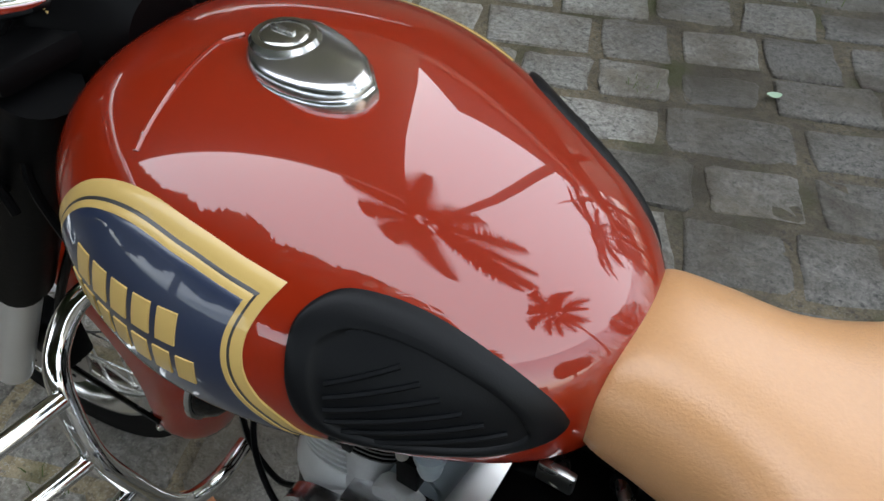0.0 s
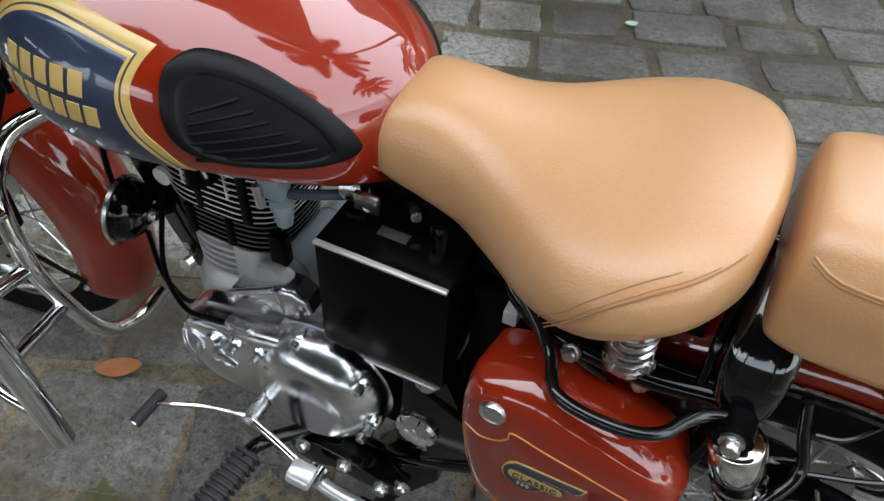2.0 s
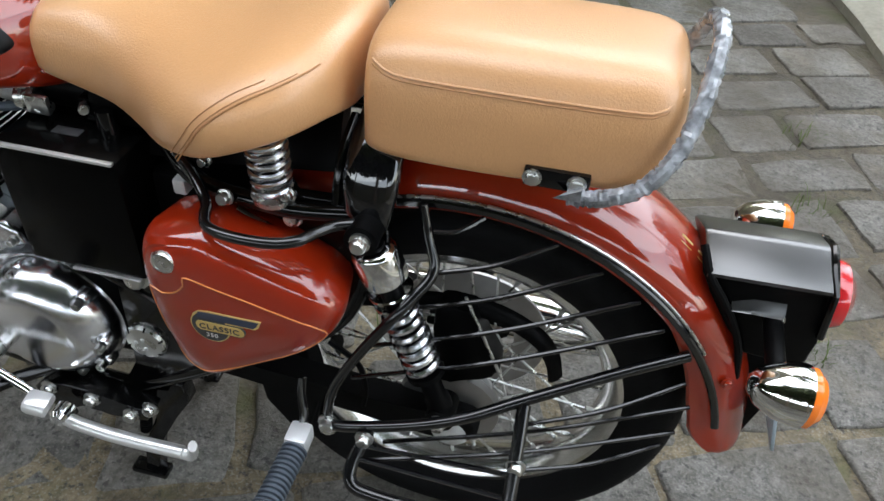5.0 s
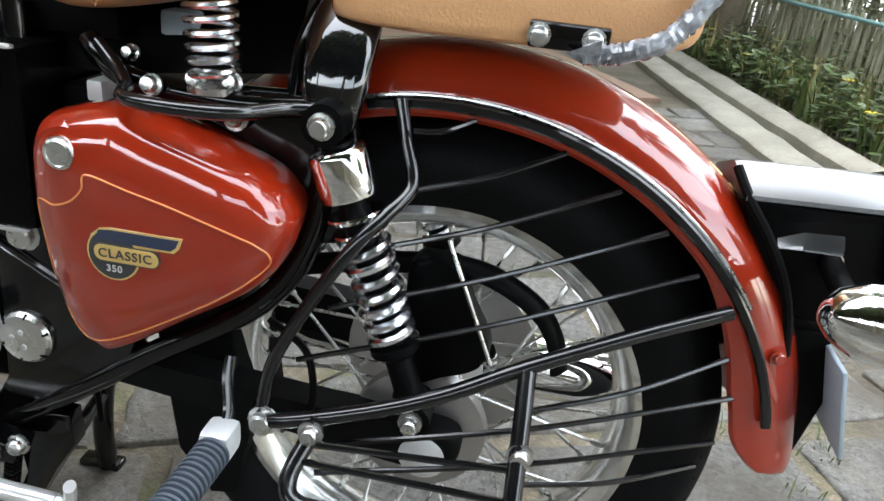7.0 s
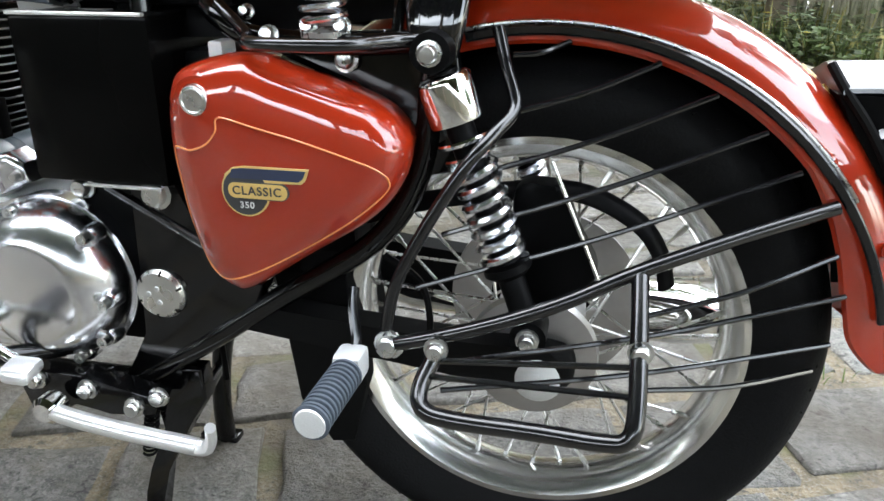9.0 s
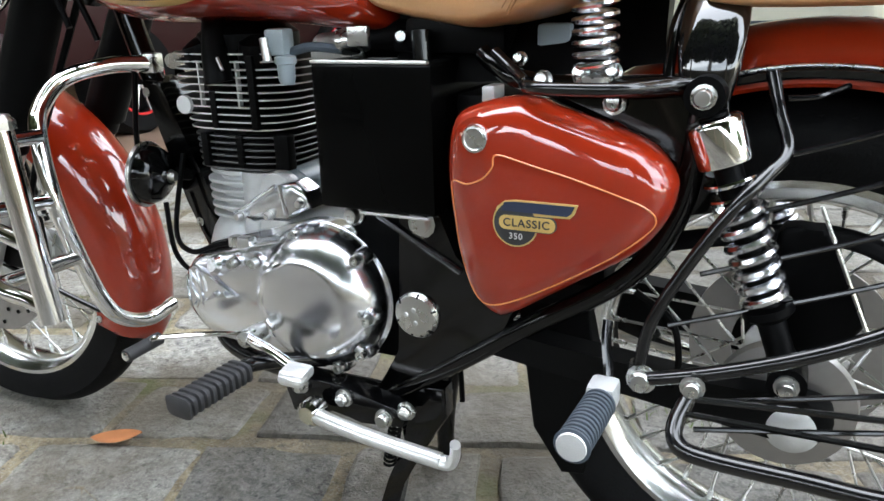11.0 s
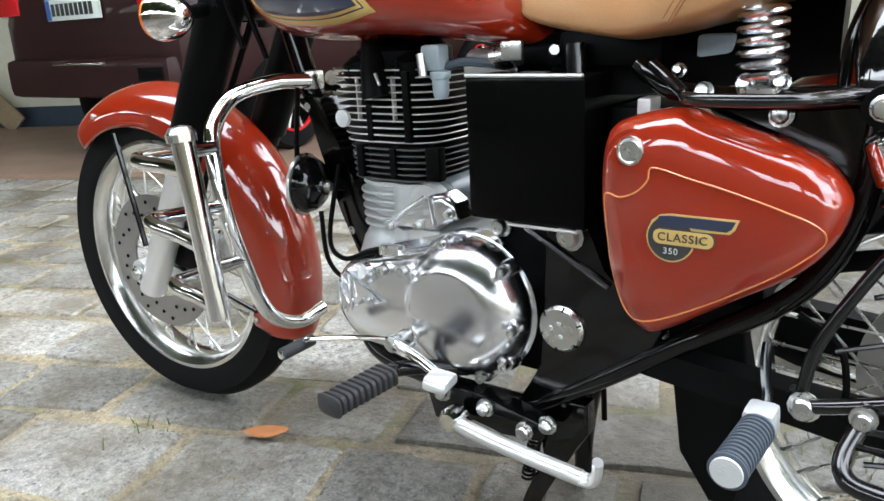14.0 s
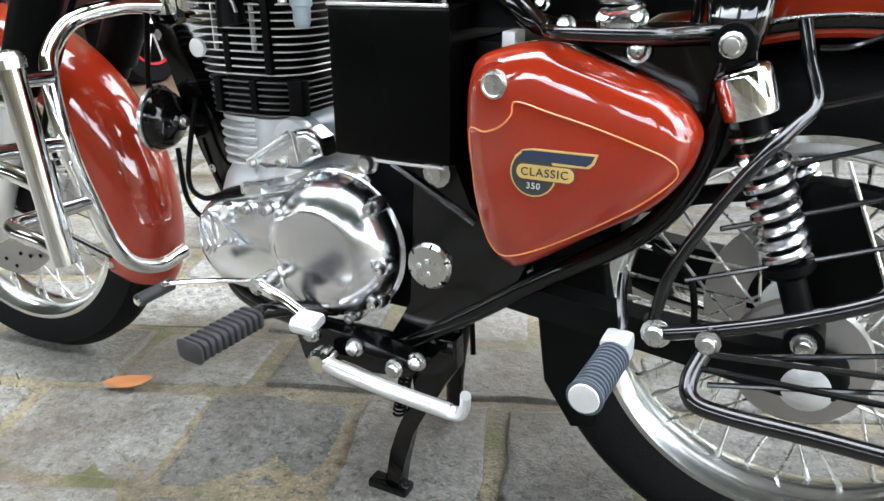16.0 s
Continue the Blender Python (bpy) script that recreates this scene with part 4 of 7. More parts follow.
def tank_half(x, z):
    """Half the tank's width at x and height z, by its rings."""
    for (xa, *a), (xb, *b) in zip(FINE, FINE[1:]):
        if xb <= x <= xa:
            f = (xa - x) / (xa - xb)
            half, z0, z1, pin = (p + (q - p) * f for p, q in zip(a, b))
            zm = z0 + (z1 - z0) * pin
            if z >= zm:
                s = min(1, (z - zm) / (z1 - zm)) ** (1 / TANK_V)
            else:
                s = min(1, (zm - z) / (zm - z0)) ** (1 / TANK_W)
            return half * max(0.0, 1 - s * s) ** (TANK_U / 2)
    return 0.0


def on_tank(name, outline, steps, material, parent, side=-1, centre=None, label=""):
    """A patch that lies on the tank's flank, cut to an outline in x and z; steps: (scale, height above the tank)."""
    bm = bmesh.new()
    cx, cz = centre or (sum(p[0] for p in outline) / len(outline), sum(p[1] for p in outline) / len(outline))
    rings = []
    for s, up in steps:
        rings.append([(cx + (x - cx) * s, side * (tank_half(cx + (x - cx) * s, cz + (z - cz) * s) + up), cz + (z - cz) * s) for x, z in outline])
    ring_faces(bm, rings, caps=True)
    return part(name, bm, material, parent, label, sharp=50)


def flat(up):
    """Steps of a thin flat patch."""
    return [(1.0, -0.003), (0.998, up)] + [(k, up) for k in (0.92, 0.84, 0.75, 0.66, 0.56, 0.46, 0.36, 0.26, 0.16, 0.06)]


def along(pts, n=5):
    return [(q.x, q.y) for q in curve([(x, z, 0) for x, z in pts], n)]


TOP = along([(-0.690, 0.895), (-0.714, 0.902), (-0.752, 0.911), (-0.798, 0.916), (-0.838, 0.910), (-0.868, 0.894), (-0.890, 0.866), (-0.898, 0.836), (-0.888, 0.806), (-0.850, 0.776), (-0.790, 0.766), (-0.72, 0.766), (-0.655, 0.778)])
BADGE = TOP + along([(-0.655, 0.778), (-0.672, 0.806), (-0.688, 0.826), (-0.698, 0.846), (-0.701, 0.866), (-0.697, 0.883), (-0.690, 0.895)], 4)[1:-1]


def inset(outline, d):
    """The outline moved inwards by d, with sharp corners kept sharp."""
    n, out = len(outline), []
    area = sum(outline[k][0] * outline[(k + 1) % n][1] - outline[(k + 1) % n][0] * outline[k][1] for k in range(n))
    s = 1 if area > 0 else -1
    for k in range(n):
        p0, p1, p2 = (Vector((*outline[(k + i) % n], 0)) for i in (-1, 0, 1))
        e0, e1 = (p1 - p0).normalized(), (p2 - p1).normalized()
        m0, m1 = Vector((-e0.y, e0.x, 0)) * s, Vector((-e1.y, e1.x, 0)) * s
        m = (m0 + m1).normalized()
        out.append(p1 + m * d / max(0.35, m.dot(m0)))
    keep = []
    for q in out:
        gap = min((q - (a + (b - a) * max(0, min(1, (q - a).dot(b - a) / (b - a).length_squared)))).length
                  for a, b in ((Vector((*outline[k], 0)), Vector((*outline[(k + 1) % n], 0))) for k in range(n)))
        if gap > d * 0.93:
            keep.append((q.x, q.y))
    return keep


PADO = shape2d([(-0.674, 0.862), (-0.677, 0.880), (-0.671, 0.889), (-0.657, 0.892), (-0.628, 0.885), (-0.593, 0.871), (-0.555, 0.850), (-0.530, 0.829), (-0.517, 0.809), (-0.516, 0.799),
                (-0.525, 0.794), (-0.549, 0.792), (-0.585, 0.795), (-0.617, 0.799), (-0.645, 0.809), (-0.661, 0.824), (-0.669, 0.843)], 4)
for side in (-1, 1):
    badge = on_tank("tank_badge", BADGE, flat(0.0012), GOLD, tank, side, label="gold-edged navy tank badge")
    on_tank("badge_line", inset(BADGE, 0.0075), flat(0.0018), DARKGREY, badge, side)
    on_tank("badge_line", inset(BADGE, 0.0090), flat(0.0024), GOLD, badge, side)
    on_tank("badge_field", inset(BADGE, 0.0125), flat(0.0030), NAVY, badge, side)
    # lettering of the maker, as plain gold bars
    for z, x0, x1, hh, count in ((0.862, -0.848, -0.742, 0.022, 5), (0.834, -0.862, -0.728, 0.020, 7)):
        for k in range(count):
            w = (x1 - x0) / count
            xa, xb = x0 + (k + 0.13) * w, x0 + (k + 0.87) * w
            o = [(xa, z - hh / 2), (xb, z - hh / 2), (xb, z + hh / 2), (xa, z + hh / 2)]
            o = [(a + (b - a) * t, c + (d - c) * t) for (a, c), (b, d) in zip(o, o[1:] + o[:1]) for t in (0, 0.34, 0.67)]
            on_tank("gold_bar", o, [(1.0, 0.001), (0.98, 0.0040), (0.5, 0.0040), (0.1, 0.0040)], GOLD, badge, side)
    pad = on_tank("knee_pad", PADO, [(1.0, -0.004), (1.0, 0.0030), (0.985, 0.0056), (0.95, 0.0070), (0.88, 0.0074), (0.81, 0.0068), (0.785, 0.0056), (0.765, 0.0034), (0.70, 0.003), (0.6, 0.003), (0.5, 0.003), (0.4, 0.003), (0.3, 0.003), (0.2, 0.003), (0.06, 0.003)],
                  PAD, tank, side, (-0.598, 0.828), "black rubber knee pad with a raised rim")
    for k in range(6):
        z = 0.806 + 0.0095 * k
        x0, x1 = -0.644 - 0.001 * k, -0.545 - 0.0135 * k
        pts = []
        for i in range(11):
            x = x0 + (x1 - x0) * i / 10
            zz = z + 0.010 * (i / 10) - 0.004
            pts.append((x, side * (tank_half(x, zz) + 0.0035), zz))
        part("rib", tube(pts, 0.0022, 6), PAD, pad)

# fuel cap: pear-shaped chrome cover with a hinged lid
capo = [(x, y + 0.006) for x, y in along([(-0.717, -0.016), (-0.719, -0.036), (-0.738, -0.053), (-0.765, -0.0585), (-0.795, -0.054), (-0.818, -0.036), (-0.828, -0.012), (-0.822, 0.012), (-0.800, 0.025), (-0.765, 0.018), (-0.735, 0.004)], 5)]
rings = []
for s, z in ((1.02, 0.930), (1.02, 0.944), (1.0, 0.947), (0.97, 0.948), (0.955, 0.951), (0.91, 0.9545), (0.80, 0.957), (0.4, 0.959), (0.05, 0.9595)):
    rings.append([(-0.772 + (x + 0.772) * s, -0.012 + (y + 0.012) * s, z) for x, y in capo])
cap = part("fuel_cap", ring_faces(bmesh.new(), rings), POLISHED, tank, "chrome fuel filler cap")
part("cap_lid", lathe([(0, 0), (0.025, 0), (0.026, 0.003), (0.023, 0.006), (0.018, 0.0062), (0.017, 0.0072), (0.012, 0.008), (0, 0.008)], (-0.795, -0.010, 0.9565), (0, 0, 1), 28), RIM, cap)
part("cap_latch", box((-0.806, -0.012, 0.963), (-0.786, -0.008, 0.967), 0.001), STEEL, cap)
seam = []
for x, y in ((-0.832, -0.012), (-0.842, -0.030), (-0.838, -0.070), (-0.832, -0.105), (-0.826, -0.130)):
    z0 = 0.955
    while abs(y) < 0.19 and tank_half(x, z0) < abs(y) + 0.001 and z0 > 0.85:
        z0 -= 0.001
    seam.append((x, y, z0))
part("tank_seam", tube(curve(seam, 6), 0.0028, 8), RED, tank)

# --- saddles ---
def cushion(name, sections, parent, label, power=2.6, n=40, base=0.25):
    """A padded saddle from sections (x, half width, base height, crown height)."""
    rings = []
    for x, half, z0, z1 in sections:
        ring = []
        for k in range(n):
            a = 2 * math.pi * k / n - math.pi / 2
            c, s = math.cos(a), math.sin(a)
            e = 2 / power
            y = half * math.copysign(abs(c) ** e, c)
            if s < 0:
                z = z0 + (z1 - z0) * base * (1 - abs(s) ** 0.35)
            else:
                z = z0 + (z1 - z0) * (base + (1 - base) * abs(s) ** e)
            ring.append((x, y, z))
        rings.append(ring)
    rings = [list(r) for r in zip(*[curve(c, 4) for c in zip(*rings)])]
    return part(name, ring_faces(bmesh.new(), rings), TAN, parent, label, sharp=70)


RIDER = [(-0.515, 0.045, 0.788, 0.8034), (-0.512, 0.0693, 0.769, 0.8258), (-0.5, 0.0766, 0.7547, 0.8418), (-0.46, 0.0799, 0.7433, 0.8459), (-0.41, 0.0901, 0.735, 0.84), (-0.36, 0.1204, 0.7308, 0.8369), (-0.31, 0.16, 0.7375, 0.8395),
         (-0.26, 0.181, 0.7490, 0.8466), (-0.215, 0.1777, 0.764, 0.8567), (-0.175, 0.154, 0.775, 0.8632), (-0.148, 0.1154, 0.7808, 0.8634), (-0.134, 0.0708, 0.7776, 0.8514), (-0.13, 0.0266, 0.7835, 0.8279)]
saddle = cushion("rider_saddle", RIDER, bike, "tan leather sprung rider saddle", 2.7, 40, 0.30)
PILL = [(-0.118, 0.060, 0.775, 0.840), (-0.115, 0.088, 0.757, 0.862), (-0.103, 0.102, 0.751, 0.872), (-0.06, 0.108, 0.748, 0.878), (0.04, 0.108, 0.748, 0.880), (0.14, 0.104, 0.752, 0.880),
        (0.182, 0.096, 0.758, 0.875), (0.198, 0.080, 0.768, 0.862), (0.204, 0.055, 0.785, 0.840)]
pillion = cushion("pillion_saddle", PILL, bike, "tan leather pillion saddle with stitched seam", 4.2, 44, 0.12)

# --- side panel ---
PANEL = [(-0.347, 0.643), (-0.322, 0.661), (-0.274, 0.670), (-0.240, 0.659), (-0.190, 0.643), (-0.142, 0.624), (-0.119, 0.600), (-0.115, 0.580), (-0.126, 0.548),
         (-0.154, 0.515), (-0.215, 0.475), (-0.280, 0.433), (-0.303, 0.431), (-0.326, 0.454), (-0.343, 0.511), (-0.353, 0.582)]
po = shape2d(PANEL, 5)
pcx, pcz = -0.245, 0.565
rings = []
for s, y in ((0.93, -0.110), (1.0, -0.160), (0.992, -0.172), (0.965, -0.184), (0.92, -0.193), (0.85, -0.199), (0.7, -0.204), (0.45, -0.207), (0.2, -0.208), (0.03, -0.208)):
    rings.append([(pcx + (x - pcx) * s, y, pcz + (z - pcz) * s) for x, z in po])
panel = part("side_panel", ring_faces(bmesh.new(), rings), RED, bike, "glossy red triangular side panel", sharp=60)

# --- battery and air box ---
airbox = part("air_box", box((-0.553, -0.136, 0.520), (-0.392, 0.11, 0.698), 0.006), BOXBLACK, bike, "gloss black air box")

# --- dark lining under the mudguards, rims and stays ---
def lining(centre, crown, edge, half, a0, a1, steer, parent):
    c, s = math.cos(steer), math.sin(steer)
    rings = []
    for i in range(49):
        a = radians(a0 + (a1 - a0) * i / 48)
        sec = []
        for j in range(11):
            b = math.pi * (j / 10 - 0.5)
            sec.append((half * math.sin(b), edge + (crown - edge) * max(0, math.cos(b)) ** 0.8))
        sec += [(y * 0.95, r - 0.002) for y, r in reversed(sec)]
        rings.append([(centre[0] + r * math.cos(a) * c - y * s, centre[1] + r * math.cos(a) * s + y * c, centre[2] + r * math.sin(a)) for y, r in sec])
    return part("mudguard_lining", ring_faces(bmesh.new(), rings), SATIN, parent, "black inner face of the mudguard")


lining(RC, 0.397, 0.345, 0.0755, 9, 124, 0, rear_guard)
lining(FC, 0.350, 0.286, 0.068, -20, 127, STEER, front_guard)


def arc(centre, r, a0, a1, y, n=30, steer=0.0):
    return [(centre[0] + r * math.cos(radians(a0 + (a1 - a0) * k / n)) - y * math.sin(steer), centre[1] + r * math.cos(radians(a0 + (a1 - a0) * k / n)) * math.sin(steer) + y,
             centre[2] + r * math.sin(radians(a0 + (a1 - a0) * k / n))) for k in range(n + 1)]


skirt = [arc(RC, r, 14, 120, y) for r, y in ((0.300, 0.072), (0.300, 0.075), (0.350, 0.078), (0.350, 0.074))]
part("inner_skirt", ring_faces(bmesh.new(), [list(q) for q in zip(*skirt)]), MATTE, rear_guard)
# highlight on the black strap's upper edge, modelled as a steel line
part("mudguard_bead", tube(arc(RC, 0.3610, 34, 103, -0.0835), 0.0022, 8), STEEL, rear_guard, "steel line standing for the highlight on the strap's upper edge")
# rolled red bead of the front mudguard
part("mudguard_bead", tube(arc(FC, 0.2835, 80, 118, -0.0735, steer=STEER), 0.0026, 8), RED, front_guard)
for a, y, r in ((-16, -0.0745, 0.283), (113, -0.068, 0.318)):
    p = arc(FC, r, a, a + 1, y, 1, STEER)[0]
    part("rivet", bolt(p, 0.005, 0.005, (0, -1, 0.1)), STEEL, front_guard)
rp = arc(RC, 0.372, 24, 25, -0.074, 1)[0]
part("rivet", bolt(rp, 0.006, 0.006, (0.3, -1, 0.1)), RED, rear_guard)
# maker's lettering on the crown, as plain bars
for k in range(5):
    for row in (0, 1):
        a = 50 - row * 4.2
        y = -0.052 + 0.009 * k
        q = arc(RC, 0.403 - 7.2 * y * y, a, a + 2.6, y, 3)
        part("gold_bar", tube(q, 0.0022, 6), GOLD, rear_guard)

# --- saree guard: bars over the rear wheel's left side ---
guard = part("wheel_guard", tube(curve([(-0.150, -0.150, 0.385), (-0.135, -0.195, 0.393), (-0.05, -0.197, 0.420), (0.03, -0.187, 0.450), (0.102, -0.162, 0.480), (0.20, -0.118, 0.508), (0.283, -0.084, 0.530)], 6), 0.0075, 10),
             GLOSSY, bike, "black tubular guard with thin cross bars beside the rear wheel")
strap = [arc(RC, r, 12.8, 103, y) for r, y in ((0.349, -0.0815), (0.349, -0.0865), (0.351, -0.0885), (0.357, -0.0885), (0.359, -0.0865), (0.359, -0.0815))]
part("guard_arch", ring_faces(bmesh.new(), [list(q) for q in zip(*strap)]), GLOSSY, guard)
part("guard_stay", tube(curve([(-0.0467, -0.094, 0.690), (-0.036, -0.106, 0.655), (-0.0245, -0.1223, 0.6215), (-0.040, -0.148, 0.600), (-0.062, -0.168, 0.5747), (-0.098, -0.176, 0.516), (-0.128, -0.183, 0.455), (-0.137, -0.188, 0.41), (-0.135, -0.195, 0.393)], 6), 0.0065, 10), GLOSSY, guard)
for a, b in (((-0.030, -0.11, 0.667), (0.021, -0.082, 0.677)), ((-0.020, -0.12, 0.617), (0.106, -0.083, 0.660)), ((-0.062, -0.128, 0.553), (0.161, -0.083, 0.632)),
             ((-0.092, -0.138, 0.492), (0.210, -0.083, 0.599)), ((-0.118, -0.15, 0.436), (0.246, -0.083, 0.562)), ((0.109, -0.160, 0.432), (0.292, -0.083, 0.480)),
             ((-0.062, -0.198, 0.384), (0.307, -0.083, 0.438)), ((-0.078, -0.21, 0.356), (0.302, -0.083, 0.383)), ((0.112, -0.18, 0.363), (0.290, -0.083, 0.351))):
    mid = [(p + q) / 2 for p, q in zip(a, b)]
    part("guard_bar", tube(curve([a, (mid[0], mid[1] - 0.008, mid[2] - 0.003), b], 6), 0.0029, 8), GLOSSY, guard)
step = part("foot_step", tube(curve([(-0.080, -0.198, 0.412), (-0.082, -0.205, 0.398), (-0.092, -0.235, 0.373), (-0.085, -0.252, 0.360), (-0.055, -0.257, 0.356), (0.02, -0.262, 0.358), (0.080, -0.268, 0.360),
                                     (0.100, -0.268, 0.366), (0.106, -0.255, 0.385), (0.105, -0.205, 0.437), (0.103, -0.165, 0.476)], 6), 0.0085, 10), GLOSSY, guard, "black tubular side foot step")
for a, b in (((-0.080, -0.215, 0.392), (0.106, -0.222, 0.412)), ((-0.084, -0.228, 0.382), (0.106, -0.243, 0.394))):
    part("step_bar", rod(a, b, 0.0032, 6), GLOSSY, step)
for p in ((-0.082, -0.21, 0.402), (0.107, -0.215, 0.424)):
    part("step_joint", bolt(p, 0.009, 0.012, (0, -1, 0)), STEEL, step)

# --- suspension ---
def shock(x_top, y, parent):
    top, low = Vector((-0.100, y, 0.672)), Vector((0.0, y, 0.392))
    d = (low - top).normalized()
    s = part("shock_absorber", lathe([(0, 0.02), (0.014, 0.02), (0.014, 0.27), (0.017, 0.275), (0.017, 0.30), (0, 0.302)], top, d, 20), SATIN, parent, "chrome-sprung rear shock absorber")
    part("shock_cup", lathe([(0, 0.022), (0.022, 0.023), (0.0262, 0.026), (0.0275, 0.030), (0.0275, 0.066), (0.0268, 0.0685), (0.025, 0.069), (0, 0.069)], top, d, 36), CHROME, s, "chrome shock cover")
    part("shock_spring", spring(top + d * 0.108, top + d * 0.218, 0.0205, 0.0048, 7.6), POLISHED, s, "chrome coil spring")
    for h, r in ((0.084, 0.0265), (0.100, 0.0250)):
        part("spring_seat", lathe([(0, h), (r, h), (r + 0.001, h + 0.002), (r, h + 0.005), (0, h + 0.005)], top, d, 28), CHROME, s)
    part("spring_collar", lathe([(0, 0.216), (0.025, 0.218), (0.025, 0.226), (0.018, 0.232), (0, 0.232)], top, d, 24), SATIN, s)
    for p in (top, low):
        part("shock_eye", lathe([(0, -0.020), (0.019, -0.020), (0.019, 0.020), (0, 0.020)], p, (0, -1, 0), 20), SATIN, s)
        part("shock_nut", bolt(p + Vector((0, -0.020 if y < 0 else 0.012, 0)), 0.0090, 0.014, (0, -1, 0)), STEEL, s)
    return s


shock(-0.1, -0.135, bike)
shock(-0.1, 0.135, bike)
swing = part("swing_arm", plate(shape2d([(-0.44, 0.395), (-0.30, 0.380), (-0.10, 0.364), (0.02, 0.362), (0.048, 0.345), (0.040, 0.316), (0.0, 0.310), (-0.15, 0.328), (-0.35, 0.352), (-0.44, 0.365)], 4), -0.085, -0.122, 0.008), MATTE, bike, "black swing arm")
part("swing_arm_leg", plate(shape2d([(-0.44, 0.405), (-0.10, 0.380), (0.05, 0.365), (0.06, 0.325), (0.0, 0.305), (-0.35, 0.352), (-0.44, 0.365)], 4), 0.122, 0.085, 0.006), MATTE, swing)
part("axle_cap", lathe([(0, 0), (0.029, 0), (0.031, 0.008), (0.028, 0.020), (0.018, 0.026), (0, 0.027)], (0.010, -0.100, 0.326), (0, -1, 0), 28), CAST, rear)
part("sprocket_drum", lathe([(0, 0), (0.070, 0), (0.074, -0.004), (0.072, -0.016), (0.05, -0.020), (0, -0.020)], (0, -0.072, 0.3345), (0, 1, 0), 40), DISC, rear, "grey rear hub drum")
brake = part("brake_disc", lathe([(0.070, 0.0), (0.122, 0.0), (0.122, 0.005), (0.070, 0.005)], (0, 0.066, 0.3345), (0, 1, 0), 48, loop=True), DISC, rear, "drilled brake disc")
part("chain_case", plate(shape2d([(-0.025, 0.529), (0.010, 0.536), (0.025, 0.530), (0.040, 0.492), (0.064, 0.445), (0.050, 0.422), (0.020, 0.408), (-0.017, 0.396), (-0.024, 0.46)], 4), -0.060, -0.092, 0.006), SATIN, bike, "black chain case end")
part("case_rod", rod((0.011, -0.094, 0.562), (0.067, -0.096, 0.435), 0.0022, 6), STEEL, bike, "thin bright adjuster rod")
part("chain_guard", tube(curve([(-0.25, -0.070, 0.465), (-0.12, -0.070, 0.505), (-0.015, -0.070, 0.524), (0.025, -0.070, 0.526), (0.064, -0.070, 0.517), (0.106, -0.070, 0.492), (0.128, -0.070, 0.460), (0.137, -0.070, 0.425)], 6), 0.012, 8, squash=0.45), SATIN, bike, "black chain guard")
part("rear_loom", tube(curve([(-0.16, -0.115, 0.455), (-0.12, -0.12, 0.43), (-0.108, -0.125, 0.39), (-0.11, -0.13, 0.355)], 6), 0.004, 6), SATIN, bike)
flap = part("mud_flap", plate([(-0.318, 0.40), (-0.225, 0.40), (-0.205, 0.255), (-0.225, 0.165), (-0.255, 0.160), (-0.295, 0.220)], 0.06, -0.06, 0.004), MATTE, bike, "black mud flap ahead of the rear wheel")

# --- silencer on the far side ---
pipe = part("silencer", lathe([(0, -0.30), (0.022, -0.30), (0.040, -0.22), (0.045, -0.1), (0.045, 0.16), (0.040, 0.20), (0.026, 0.235), (0.018, 0.236), (0.018, 0.20), (0, 0.20)], (0.02, 0.175, 0.285), (1, 0, -0.03), 32), CHROME, bike, "chrome silencer")
part("exhaust_pipe", tube(curve([(-0.82, 0.05, 0.62), (-0.90, 0.08, 0.58), (-0.90, 0.12, 0.40), (-0.80, 0.15, 0.285), (-0.5, 0.170, 0.270), (-0.26, 0.175, 0.290)], 8), 0.020, 14), CHROME, pipe)

# --- side panel dressing ---
part("lock_recess", lathe([(0, -0.002), (0.030, -0.002), (0.034, -0.0035), (0.030, 0.0015), (0.022, 0.0025), (0, 0.0025)], (-0.309, -0.1955, 0.622), (0, -1, 0), 32), RED, panel)
part("panel_lock", lathe([(0, 0), (0.0145, 0), (0.0155, 0.004), (0.0135, 0.0085), (0.011, 0.0095), (0.010, 0.0085), (0, 0.0085)], (-0.311, -0.197, 0.630), (0, -1, 0), 26), STEEL, panel, "round metal panel lock")


def inside(x, z, s):
    n, c = len(po), False
    for k in range(n):
        x0, z0 = pcx + (po[k - 1][0] - pcx) * s, pcz + (po[k - 1][1] - pcz) * s
        x1, z1 = pcx + (po[k][0] - pcx) * s, pcz + (po[k][1] - pcz) * s
        if (z0 > z) != (z1 > z) and x < (x1 - x0) * (z - z0) / (z1 - z0) + x0:
            c = not c
    return c


STRIPE = [(-0.286, 0.616), (-0.246, 0.607), (-0.209, 0.598), (-0.164, 0.584), (-0.14, 0.574), (-0.13, 0.562), (-0.137, 0.546), (-0.178, 0.513), (-0.243, 0.473), (-0.292, 0.451), (-0.314, 0.455), (-0.332, 0.494), (-0.338, 0.549), (-0.34, 0.583), (-0.321, 0.583), (-0.303, 0.59), (-0.291, 0.603)]
sp = curve([(x, 0, z) for x, z in STRIPE], 5, True)


